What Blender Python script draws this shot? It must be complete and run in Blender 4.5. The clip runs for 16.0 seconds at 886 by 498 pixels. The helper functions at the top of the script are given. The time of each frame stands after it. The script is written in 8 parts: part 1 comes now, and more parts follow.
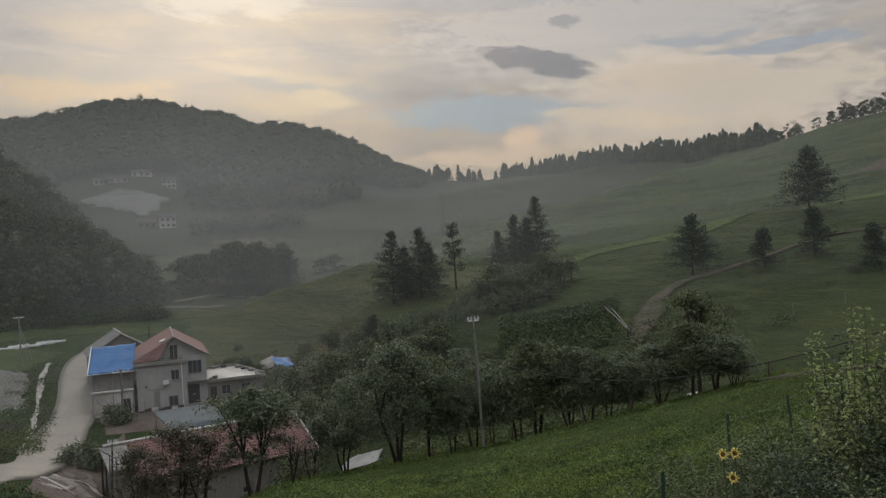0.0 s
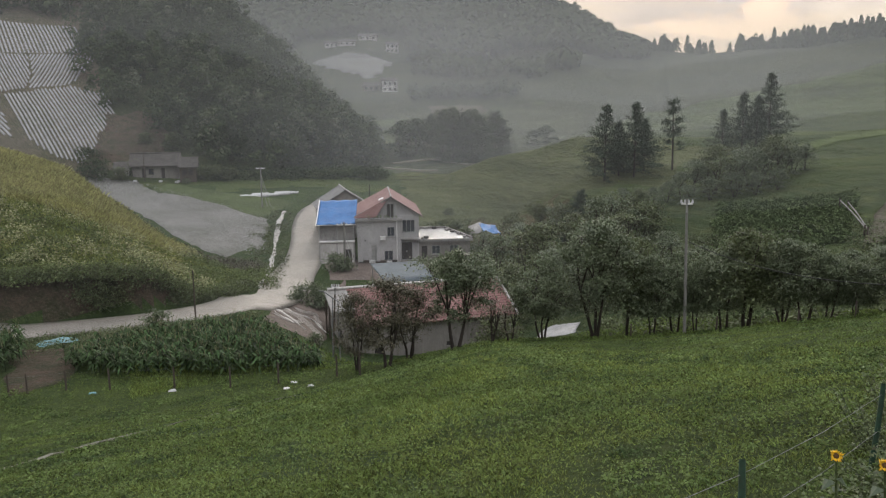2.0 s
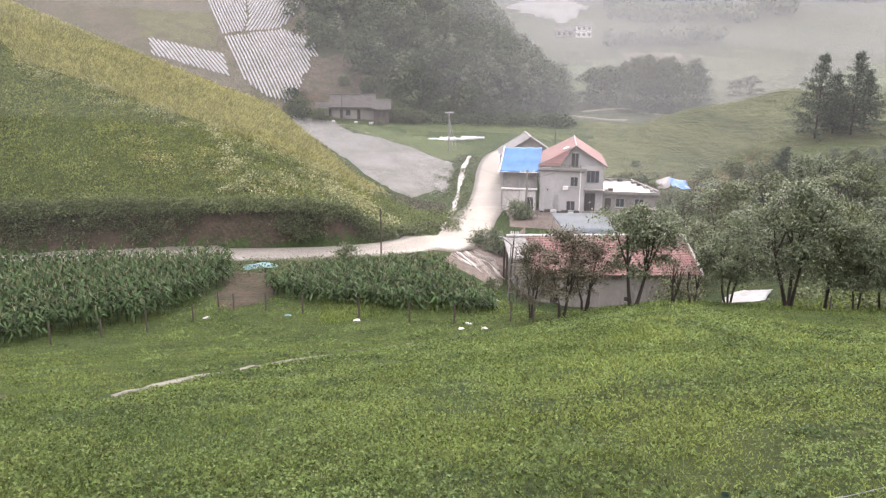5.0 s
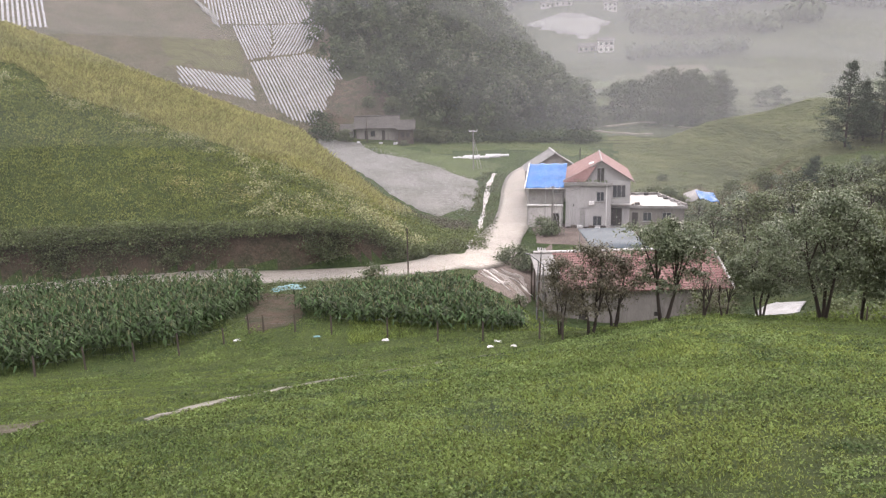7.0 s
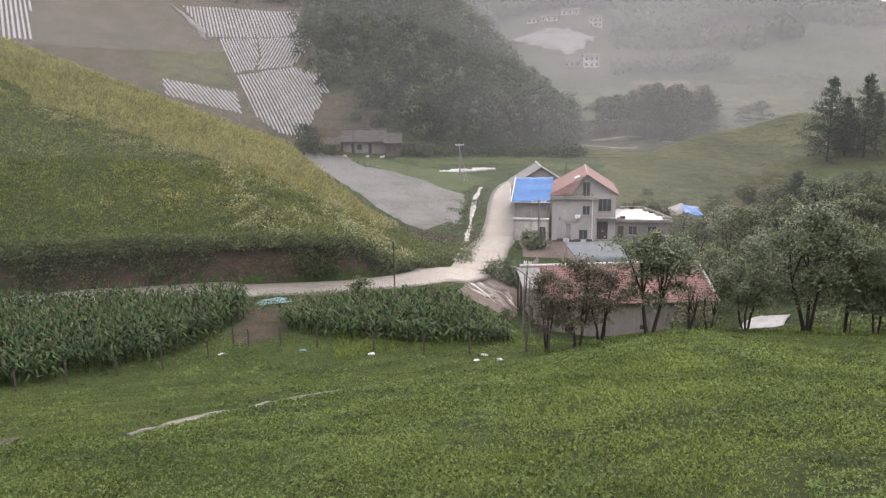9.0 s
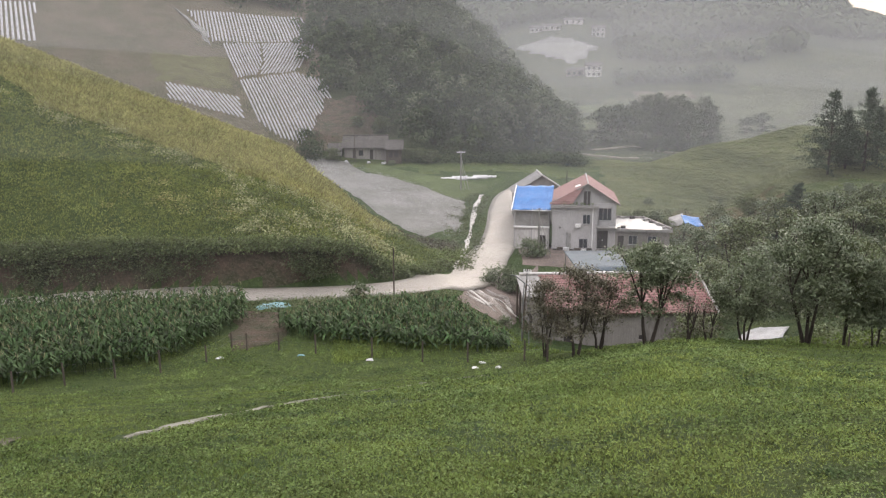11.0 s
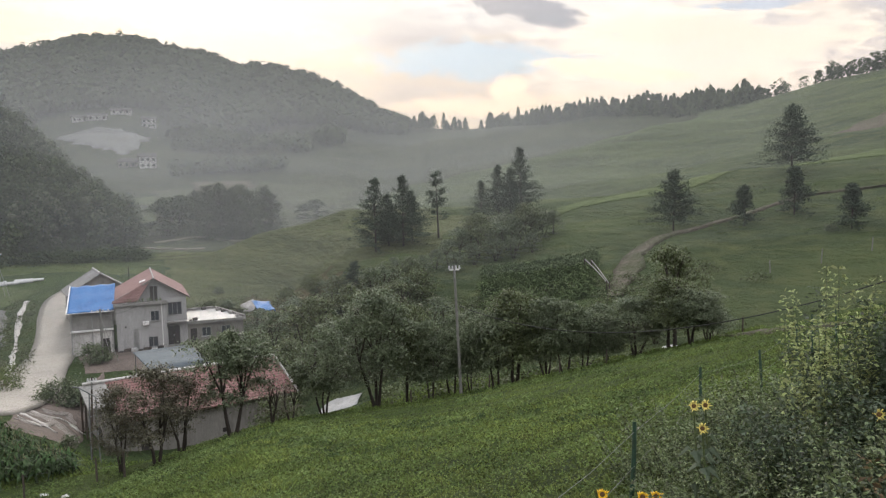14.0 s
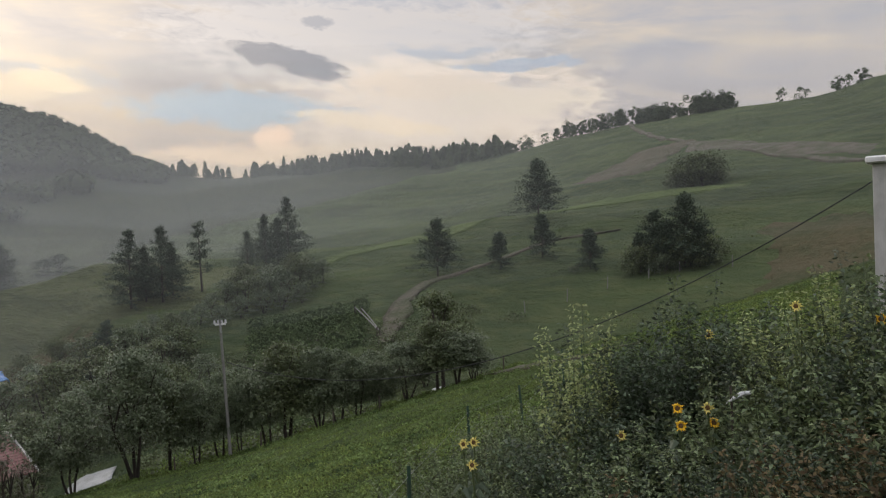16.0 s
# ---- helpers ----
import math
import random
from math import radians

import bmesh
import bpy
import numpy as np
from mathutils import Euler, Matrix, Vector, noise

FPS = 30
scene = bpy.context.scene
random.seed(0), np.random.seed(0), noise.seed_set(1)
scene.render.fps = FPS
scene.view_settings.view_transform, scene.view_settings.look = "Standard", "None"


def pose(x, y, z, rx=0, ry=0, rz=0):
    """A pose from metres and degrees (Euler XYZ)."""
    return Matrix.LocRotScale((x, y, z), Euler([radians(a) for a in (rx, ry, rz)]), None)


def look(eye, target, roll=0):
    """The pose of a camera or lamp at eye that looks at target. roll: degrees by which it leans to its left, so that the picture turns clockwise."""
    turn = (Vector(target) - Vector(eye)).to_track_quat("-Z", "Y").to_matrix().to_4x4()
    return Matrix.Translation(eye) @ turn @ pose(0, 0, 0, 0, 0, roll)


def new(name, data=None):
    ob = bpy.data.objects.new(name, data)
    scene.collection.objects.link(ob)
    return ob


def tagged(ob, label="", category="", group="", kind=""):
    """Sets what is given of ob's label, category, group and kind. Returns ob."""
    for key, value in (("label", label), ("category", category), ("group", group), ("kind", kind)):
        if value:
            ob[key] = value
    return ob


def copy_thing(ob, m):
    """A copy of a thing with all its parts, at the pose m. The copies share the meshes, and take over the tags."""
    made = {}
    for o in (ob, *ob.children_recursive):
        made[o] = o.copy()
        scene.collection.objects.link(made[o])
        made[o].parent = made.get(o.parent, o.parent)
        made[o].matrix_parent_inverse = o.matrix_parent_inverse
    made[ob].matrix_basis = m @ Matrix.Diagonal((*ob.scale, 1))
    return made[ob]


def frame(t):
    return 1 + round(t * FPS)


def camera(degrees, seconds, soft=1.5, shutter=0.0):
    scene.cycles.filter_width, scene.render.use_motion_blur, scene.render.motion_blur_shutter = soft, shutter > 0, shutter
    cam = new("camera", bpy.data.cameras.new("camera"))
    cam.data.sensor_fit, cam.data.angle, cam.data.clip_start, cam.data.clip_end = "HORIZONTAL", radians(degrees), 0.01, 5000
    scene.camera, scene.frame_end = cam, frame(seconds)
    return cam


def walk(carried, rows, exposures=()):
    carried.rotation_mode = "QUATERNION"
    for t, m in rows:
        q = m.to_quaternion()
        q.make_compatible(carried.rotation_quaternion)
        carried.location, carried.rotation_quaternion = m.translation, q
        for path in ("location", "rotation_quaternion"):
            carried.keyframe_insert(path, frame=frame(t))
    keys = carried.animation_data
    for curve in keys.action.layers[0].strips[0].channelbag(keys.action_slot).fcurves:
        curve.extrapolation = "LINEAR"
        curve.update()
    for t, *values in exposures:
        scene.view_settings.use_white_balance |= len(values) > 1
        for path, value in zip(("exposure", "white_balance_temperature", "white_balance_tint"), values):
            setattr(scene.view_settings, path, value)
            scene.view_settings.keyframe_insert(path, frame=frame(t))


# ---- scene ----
# A rainy mountain valley at dusk, seen from a garden on the hillside. Azimuth 0 is +y, to the right is positive.
EYE = 22.0
cam = camera(61.0, 16.0, soft=1.25)
# seconds, yaw, pitch, roll: the camera turns where it stands
PATH = [
    (0, 0.33, -0.60, 3.23), (0.5, 0.95, -0.85, 3.12), (1, 4.33, -1.57, 2.72), (1.5, 10.09, -5.14, 1.77),
    (2, 16.38, -9.78, 0.38), (2.5, 21.13, -13.14, -0.92), (3, 24.57, -14.25, -1.36), (3.5, 26.74, -14.51, -1.58),
    (4, 28.21, -14.45, -1.46), (4.5, 29.44, -14.14, -1.03), (5, 30.50, -13.75, -0.58), (7.5, 32.25, -12.08, 1.12),
    (8, 31.53, -11.79, 1.20), (8.5, 31.09, -11.58, 1.10), (9, 31.21, -11.34, 0.82), (11.5, 31.06, -10.60, -0.37),
    (12, 27.50, -9.87, -0.69), (12.5, 20.82, -8.60, -0.69), (13, 12.73, -7.17, -0.18), (13.5, 5.35, -5.91, 0.78),
    (14, -0.93, -4.56, 1.59), (14.5, -6.75, -3.14, 1.95), (15, -11.82, -1.93, 2.16), (15.5, -16.20, -1.46, 2.27),
    (16, -18.44, -1.43, 2.43),
]
# seconds, stops, kelvin, tint
STOPS = [(0.0, -0.22, 6350, 10), (1.0, -0.22, 6350, 10), (1.5, 0.05, 6400, 12), (2.0, 0.62, 6300, 12), (2.5, 1.15, 6300, 10), (3.0, 1.6, 6400, 10), (3.5, 1.78, 6500, 10), (4.2, 1.95, 6500, 16), (5.0, 1.95, 6500, 21),
         (7.5, 1.6, 6500, 21), (8.0, 1.55, 6500, 21), (8.5, 1.45, 6500, 21), (9.0, 1.35, 6500, 19), (11.5, 1.4, 6400, 16), (12.0, 1.43, 6300, 15), (12.5, 1.4, 6350, 14), (13.0, 1.25, 6350, 12), (13.5, 1.0, 6300, 12), (14.5, 0.68, 6280, 12),
         (15.2, 0.37, 6200, 12), (16.0, 0.28, 6200, 12)]
walk(cam, [(t, pose(0, 0, EYE, 90 + p, r, y)) for t, y, p, r in PATH], STOPS)


# ---- sky and light ----
def node(tree, kind, at=None, **inputs):
    n = tree.nodes.new(kind)
    for key, value in inputs.items():
        n.inputs[key.replace("_", " ")].default_value = value
    return n


def ramp_node(tree, stops, mode="LINEAR"):
    n = tree.nodes.new("ShaderNodeValToRGB")
    n.color_ramp.interpolation = mode
    while len(n.color_ramp.elements) < len(stops):
        n.color_ramp.elements.new(0.5)
    for e, (p, c) in zip(n.color_ramp.elements, stops):
        e.position = p
        e.color = (*c, 1) if len(c) == 3 else c
    return n


def math_node(tree, op, a, b=None, c=None, clamp=False):
    n = tree.nodes.new("ShaderNodeMath")
    n.operation, n.use_clamp = op, clamp
    for i, v in enumerate((a, b, c)):
        if v is None:
            continue
        if isinstance(v, (int, float)):
            n.inputs[i].default_value = v
        else:
            tree.links.new(v, n.inputs[i])
    return n.outputs[0]


def mix_node(tree, fac, a, b, blend="MIX"):
    n = tree.nodes.new("ShaderNodeMix")
    n.data_type, n.blend_type = "RGBA", blend
    for i, v in ((0, fac), (6, a), (7, b)):
        if isinstance(v, (int, float)):
            n.inputs[i].default_value = v
        elif isinstance(v, (tuple, list)):
            n.inputs[i].default_value = (*v, 1) if len(v) == 3 else v
        else:
            tree.links.new(v, n.inputs[i])
    return n.outputs[2]


SUN_AZ, SUN_EL = -16.0, 19.0
world = bpy.data.worlds.new("evening_sky")
scene.world = world
world.use_nodes = True
wt = world.node_tree
wt.nodes.clear()
sky = wt.nodes.new("ShaderNodeTexSky")
sky.sky_type, sky.sun_disc = "NISHITA", False
sky.sun_elevation, sky.sun_rotation = radians(SUN_EL), radians(SUN_AZ)
sky.dust_density, sky.air_density = 2.0, 1.0
bg_sky = node(wt, "ShaderNodeBackground", Strength=0.05)
wt.links.new(sky.outputs[0], bg_sky.inputs[0])
tc = wt.nodes.new("ShaderNodeTexCoord")
sep = wt.nodes.new("ShaderNodeSeparateXYZ")
wt.links.new(tc.outputs["Generated"], sep.inputs[0])
dx, dy, dz = sep.outputs
# clouds lie in a flat layer: direction over height
hz = math_node(wt, "MAXIMUM", math_node(wt, "ADD", dz, 0.09), 0.03)
cu, cv = math_node(wt, "DIVIDE", dx, hz), math_node(wt, "DIVIDE", dy, hz)
comb = wt.nodes.new("ShaderNodeCombineXYZ")
wt.links.new(cu, comb.inputs[0])
wt.links.new(cv, comb.inputs[1])


def cloud_noise(scale, detail, rough, dist, shift, sx=1.0, sy=1.0):
    mp = wt.nodes.new("ShaderNodeMapping")
    mp.inputs["Location"].default_value = (shift, shift * 0.7, 0)
    mp.inputs["Scale"].default_value = (sx, sy, 1)
    wt.links.new(comb.outputs[0], mp.inputs[0])
    n = node(wt, "ShaderNodeTexNoise", Scale=scale, Detail=detail, Roughness=rough, Distortion=dist)
    wt.links.new(mp.outputs[0], n.inputs[0])
    return n.outputs[0]


azim = math_node(wt, "MULTIPLY", math_node(wt, "ARCTAN2", dx, dy), 57.2958)
elev = math_node(wt, "MULTIPLY", math_node(wt, "ARCSINE", dz), 57.2958)


def band_noise(per_az, per_el, slant, detail, rough, dist, shift):
    """Streaky cloud noise, drawn out along the horizon and slightly slanted."""
    c = wt.nodes.new("ShaderNodeCombineXYZ")
    wt.links.new(math_node(wt, "MULTIPLY_ADD", azim, per_az, shift), c.inputs[0])
    wt.links.new(math_node(wt, "ADD", math_node(wt, "MULTIPLY", elev, per_el), math_node(wt, "MULTIPLY", azim, slant)), c.inputs[1])
    n = node(wt, "ShaderNodeTexNoise", Scale=1.0, Detail=detail, Roughness=rough, Distortion=dist)
    wt.links.new(c.outputs[0], n.inputs[0])
    return n.outputs[0]


wisp = math_node(wt, "SUBTRACT", band_noise(0.16, 0.45, 0.03, 8, 0.62, 0.4, 4.0), 0.5)
fray = math_node(wt, "SUBTRACT", band_noise(0.55, 1.5, 0.10, 7, 0.65, 0.5, 11.0), 0.5)


def streak(az0, el0, wide, tall, tilt, ragged, crisp=1.4):
    """Soft-edged patch of sky round an azimuth and elevation, longer than tall, frayed by noise."""
    a = math_node(wt, "SUBTRACT", azim, az0)
    e = math_node(wt, "ADD", math_node(wt, "SUBTRACT", elev, el0), math_node(wt, "MULTIPLY", a, tilt))
    e = math_node(wt, "ADD", e, math_node(wt, "MULTIPLY", wisp, ragged))
    a = math_node(wt, "DIVIDE", a, wide)
    e = math_node(wt, "DIVIDE", e, tall)
    r = math_node(wt, "ADD", math_node(wt, "MULTIPLY", a, a), math_node(wt, "MULTIPLY", e, e))
    r = math_node(wt, "ADD", r, math_node(wt, "MULTIPLY", fray, 2.6))
    return math_node(wt, "MULTIPLY_ADD", r, -crisp, crisp + 0.15, clamp=True)


tone = math_node(wt, "ADD", math_node(wt, "MULTIPLY", cloud_noise(1.1, 8, 0.58, 0.9, 9.4, 0.75, 1.25), 0.45), math_node(wt, "MULTIPLY", band_noise(0.07, 0.34, 0.035, 9, 0.6, 0.7, 2.0), 0.55))
grey = ramp_node(wt, [(0.36, (0.37, 0.37, 0.39)), (0.47, (0.50, 0.475, 0.465)), (0.56, (0.64, 0.56, 0.47)), (0.66, (0.86, 0.70, 0.49))])
wt.links.new(tone, grey.inputs[0])
# warm glow low over the sunset side
low = math_node(wt, "SUBTRACT", 1.0, math_node(wt, "MULTIPLY", dz, 4.6), clamp=True)
facing = math_node(wt, "MULTIPLY_ADD", dy, 0.8, 0.2, clamp=True)
warm = math_node(wt, "MULTIPLY", math_node(wt, "MULTIPLY", low, facing), 0.62)
cloud_col = mix_node(wt, warm, grey.outputs[0], (0.86, 0.60, 0.38))
# brighter round the hidden sun
sd = Vector((math.sin(radians(SUN_AZ)) * math.cos(radians(SUN_EL)), math.cos(radians(SUN_AZ)) * math.cos(radians(SUN_EL)), math.sin(radians(SUN_EL))))
vd = wt.nodes.new("ShaderNodeVectorMath")
vd.operation = "DOT_PRODUCT"
wt.links.new(tc.outputs["Generated"], vd.inputs[0])
vd.inputs[1].default_value = sd
glow = math_node(wt, "POWER", math_node(wt, "MAXIMUM", vd.outputs["Value"], 0.0), 220)
cloud_col = mix_node(wt, math_node(wt, "MULTIPLY", glow, 0.25), cloud_col, (0.95, 0.82, 0.60))
# grey veil on the side away from the sunset, small clouds and gaps over the saddle
away = math_node(wt, "MULTIPLY_ADD", math_node(wt, "SUBTRACT", azim, 24.0), 0.035, 0.0, clamp=True)
cloud_col = mix_node(wt, math_node(wt, "MULTIPLY", away, 0.5), cloud_col, (0.52, 0.50, 0.50))
for az0, el0, wide, tall, tilt, rag, col, amount in (
        (13.0, 15.0, 16.0, 4.5, 0.0, 4.0, (0.74, 0.68, 0.62), 0.8), (18.0, 9.0, 14.0, 4.0, 0.0, 4.0, (1.06, 0.88, 0.69), 0.75),
        # pale blue gaps
        (3.6, 9.4, 9.0, 1.4, 0.03, 3.5, (0.48, 0.59, 0.66), 0.9), (24.5, 12.0, 6.0, 0.42, 0.03, 2.0, (0.42, 0.49, 0.58), 0.75), (19.0, 13.4, 4.0, 0.5, 0.03, 2.6, (0.42, 0.47, 0.54), 0.6), (-10.0, 11.9, 6.0, 0.5, 0.12, 3.0, (0.48, 0.50, 0.53), 0.7), (12.5, 8.4, 3.2, 0.8, 0.10, 3.0, (0.46, 0.53, 0.59), 0.6),
        # lit edges and heaped cloud tops
        (-8.7, 11.2, 2.6, 0.8, 0.05, 3.0, (0.96, 0.78, 0.52), 0.9), (-12.0, 12.8, 7.0, 0.45, 0.14, 2.0, (0.88, 0.72, 0.52), 0.6), (6.0, 7.3, 1.7, 1.2, -0.1, 1.2, (1.2, 0.86, 0.6), 1.0), (3.8, 6.2, 6.0, 0.9, 0.0, 2.6, (1.06, 0.80, 0.56), 0.85), (13.5, 8.2, 6.0, 0.9, 0.14, 3.0, (1.08, 0.86, 0.60), 0.85), (18.0, 10.6, 7.0, 0.9, 0.08, 3.0, (0.90, 0.73, 0.55), 0.7), (25.0, 9.4, 7.0, 1.1, 0.0, 3.0, (0.88, 0.75, 0.58), 0.7), (-25.0, 11.6, 7.0, 0.8, 0.0, 3.0, (0.92, 0.66, 0.40), 0.75), (-15.0, 17.8, 6.0, 1.5, 0.0, 5.0, (0.96, 0.88, 0.72), 0.55),
        # grey cloud overhead
        (24.0, 18.8, 20.0, 2.2, -0.05, 4.0, (0.46, 0.46, 0.48), 0.7), (2.0, 17.6, 8.0, 1.0, 0.05, 3.0, (0.50, 0.48, 0.47), 0.5),
        (7.2, 13.0, 4.4, 0.85, 0.20, 1.6, (0.27, 0.27, 0.29), 0.95), (9.6, 12.0, 2.4, 0.45, 0.16, 1.4, (0.30, 0.30, 0.32), 0.8), (9.6, 15.6, 1.3, 0.4, 0.02, 1.4, (0.36, 0.36, 0.38), 0.7)):
    cloud_col = mix_node(wt, math_node(wt, "MULTIPLY", streak(az0, el0, wide, tall, tilt, rag, 2.4 if col[2] < 0.3 else 1.4), amount), cloud_col, col)
# overcast: the sky overhead is brighter than low down
high = math_node(wt, "MULTIPLY_ADD", dz, 2.2, -0.62, clamp=True)
cloud_col = mix_node(wt, 1.0, cloud_col, (0.92, 0.912, 0.905), "MULTIPLY")
cloud_col = mix_node(wt, high, cloud_col, (1.5, 1.5, 1.53))
bg_cloud = node(wt, "ShaderNodeBackground", Strength=1.0)
wt.links.new(cloud_col, bg_cloud.inputs[0])
cover = cloud_noise(0.55, 7, 0.55, 0.4, 3.1, 1.0, 0.8)
cover_f = math_node(wt, "MAXIMUM", math_node(wt, "MULTIPLY_ADD", cover, 0.5, 0.55, clamp=True), math_node(wt, "MULTIPLY", low, 0.95))
mixw = wt.nodes.new("ShaderNodeMixShader")
wt.links.new(cover_f, mixw.inputs[0])
wt.links.new(bg_sky.outputs[0], mixw.inputs[1])
wt.links.new(bg_cloud.outputs[0], mixw.inputs[2])
wout = wt.nodes.new("ShaderNodeOutputWorld")
wt.links.new(mixw.outputs[0], wout.inputs[0])

sun = new("sun", bpy.data.lights.new("sun", "SUN"))
sun.data.energy, sun.data.angle, sun.data.color = 0.7, radians(20), (1.0, 0.9, 0.74)
sun.matrix_world = look(sd * 100, (0, 0, 0))


# ---- materials ----
def material(name, base, rough=0.85, spots=None, scale=2.0, bump=0.15, bump_scale=None, fine=None, metallic=0.0, spec=0.22, island=0.0, objrand=0.0, translucent=0.0, stretch=(1, 1, 1), wave=None):
    """Procedural surface: base colour broken up at two scales, with relief."""
    m = bpy.data.materials.new(name)
    m.use_nodes = True
    t = m.node_tree
    b = t.nodes["Principled BSDF"]
    b.inputs["Roughness"].default_value = rough
    b.inputs["Metallic"].default_value = metallic
    b.inputs["Specular IOR Level"].default_value = spec
    co = t.nodes.new("ShaderNodeTexCoord")
    mp = t.nodes.new("ShaderNodeMapping")
    mp.inputs["Scale"].default_value = stretch
    t.links.new(co.outputs["Object"], mp.inputs[0])
    vec = mp.outputs[0]
    n1 = node(t, "ShaderNodeTexNoise", Scale=scale, Detail=6, Roughness=0.6)
    n2 = node(t, "ShaderNodeTexNoise", Scale=scale * 9, Detail=5, Roughness=0.65)
    t.links.new(vec, n1.inputs[0])
    t.links.new(vec, n2.inputs[0])
    other = spots or tuple(c * 0.6 for c in base)
    r1 = ramp_node(t, [(0.38, (0, 0, 0)), (0.64, (1, 1, 1))])
    t.links.new(n1.outputs[0], r1.inputs[0])
    col = mix_node(t, r1.outputs[0], base, other)
    third = fine or tuple(c * 1.35 for c in base)
    r2 = ramp_node(t, [(0.45, (0, 0, 0)), (0.75, (1, 1, 1))])
    t.links.new(n2.outputs[0], r2.inputs[0])
    col = mix_node(t, math_node(t, "MULTIPLY", r2.outputs[0], 0.7), col, third)
    if island or objrand:
        if island:
            g = t.nodes.new("ShaderNodeNewGeometry")
            rnd = g.outputs["Random Per Island"]
        else:
            g = t.nodes.new("ShaderNodeObjectInfo")
            rnd = g.outputs["Random"]
        hsv = t.nodes.new("ShaderNodeHueSaturation")
        amt = island or objrand
        t.links.new(math_node(t, "MULTIPLY_ADD", rnd, amt * 2, 1 - amt), hsv.inputs["Value"])
        t.links.new(math_node(t, "MULTIPLY_ADD", rnd, 0.05 * amt, 0.5 - 0.025 * amt), hsv.inputs["Hue"])
        t.links.new(col, hsv.inputs["Color"])
        col = hsv.outputs[0]
    t.links.new(col, b.inputs["Base Color"])
    if bump:
        bm_ = t.nodes.new("ShaderNodeBump")
        bm_.inputs["Strength"].default_value = bump
        bm_.inputs["Distance"].default_value = 0.5 / scale
        n3 = node(t, "ShaderNodeTexNoise", Scale=bump_scale or scale * 5, Detail=8, Roughness=0.7)
        t.links.new(vec, n3.inputs[0])
        t.links.new(n3.outputs[0], bm_.inputs["Height"])
        t.links.new(bm_.outputs[0], b.inputs["Normal"])
    if translucent:
        tr = t.nodes.new("ShaderNodeBsdfTranslucent")
        t.links.new(col, tr.inputs[0])
        mx = t.nodes.new("ShaderNodeMixShader")
        mx.inputs[0].default_value = translucent
        t.links.new(b.outputs[0], mx.inputs[1])
        t.links.new(tr.outputs[0], mx.inputs[2])
        out = t.nodes["Material Output"]
        t.links.new(mx.outputs[0], out.inputs[0])
    return m


# ---- shape of the land ----
def curve(v, pairs):
    xs, ys = zip(*pairs)
    return np.interp(v, xs, ys)


def vnoise(x, y, seed=0):
    xi, yi = np.floor(x), np.floor(y)
    fx, fy = x - xi, y - yi
    fx, fy = fx * fx * (3 - 2 * fx), fy * fy * (3 - 2 * fy)

    def hsh(a, b):
        s = np.sin(a * 127.1 + b * 311.7 + seed * 74.7) * 43758.5453
        return s - np.floor(s)
    return (hsh(xi, yi) * (1 - fx) + hsh(xi + 1, yi) * fx) * (1 - fy) + (hsh(xi, yi + 1) * (1 - fx) + hsh(xi + 1, yi + 1) * fx) * fy


def fbm(x, y, seed=0, n=4):
    s, a = 0, 0.5
    for i in range(n):
        s = s + a * (vnoise(x * 2 ** i, y * 2 ** i, seed + i) - 0.5)
        a *= 0.5
    return s


def smax(a, b, k):
    h = np.clip(0.5 + 0.5 * (a - b) / k, 0, 1)
    return b * (1 - h) + a * h + k * h * (1 - h)


def tan_d(a):
    return np.tan(np.radians(a))


# drops below the eye of the valley floor by distance, and how much lower the yards by the house lie
FLOOR = [(0, 14), (38, 13.9), (46, 14.3), (62, 15.6), (80, 17.3), (98, 18.2), (115, 17.4), (135, 14.8), (160, 12.0), (200, 10.2), (240, 8.5), (400, 4), (6000, 4)]
YARD = [(-31, 0), (-27, 1.6), (-24, 3.3), (-20, 4.0), (-15, 4.0), (-8, 2.0), (0, 0), (90, 0)]
GULLY = [(-8, 0), (5, -0.6), (20, -3.6), (32, -5.5), (50, -9), (70, -12)]
HILL_L_TOP = [(-100, 12), (-75, 7.5), (-60.8, 4.2), (-54.4, 1.5), (-47, -1.6), (-43, -3.1), (-41, -4.8), (-37, -8.3), (-33, -10.6), (-30, -11.6), (-27, -14)]
HILL_L_FOOT = [(-100, 90), (-62, 74), (-48, 67.5), (-39.5, 66.5), (-33, 71), (-29.5, 83), (-27, 100)]
HILL_L_CREST = [(-100, 190), (-61, 128), (-47, 112), (-41, 104), (-35, 96), (-30, 90), (-27, 101)]
WOOD_TOP = [(-110, 12), (-60, 10.5), (-48, 9.4), (-39.8, 8.9), (-36.6, 8.6), (-33.2, 7.5), (-29.7, 4.9), (-26, 1.5), (-23, -2.2), (-21, -5.0), (-18, -9)]
WOOD_FOOT = [(-110, 180), (-50, 150), (-41, 158), (-34, 160), (-28, 166), (-21, 176), (-18, 190)]
WOOD_CREST = [(-110, 330), (-50, 310), (-36, 270), (-29, 240), (-23, 205), (-18, 195)]
SPUR_TOP = [(-30, -8), (-22, -6.0), (-18.8, -4.9), (-14, -3.3), (-6.7, -1.4), (-1, -1.5), (7, -1.3), (14, -0.8), (22, 0.6), (37, 1.9), (55, 3.5), (90, 6)]
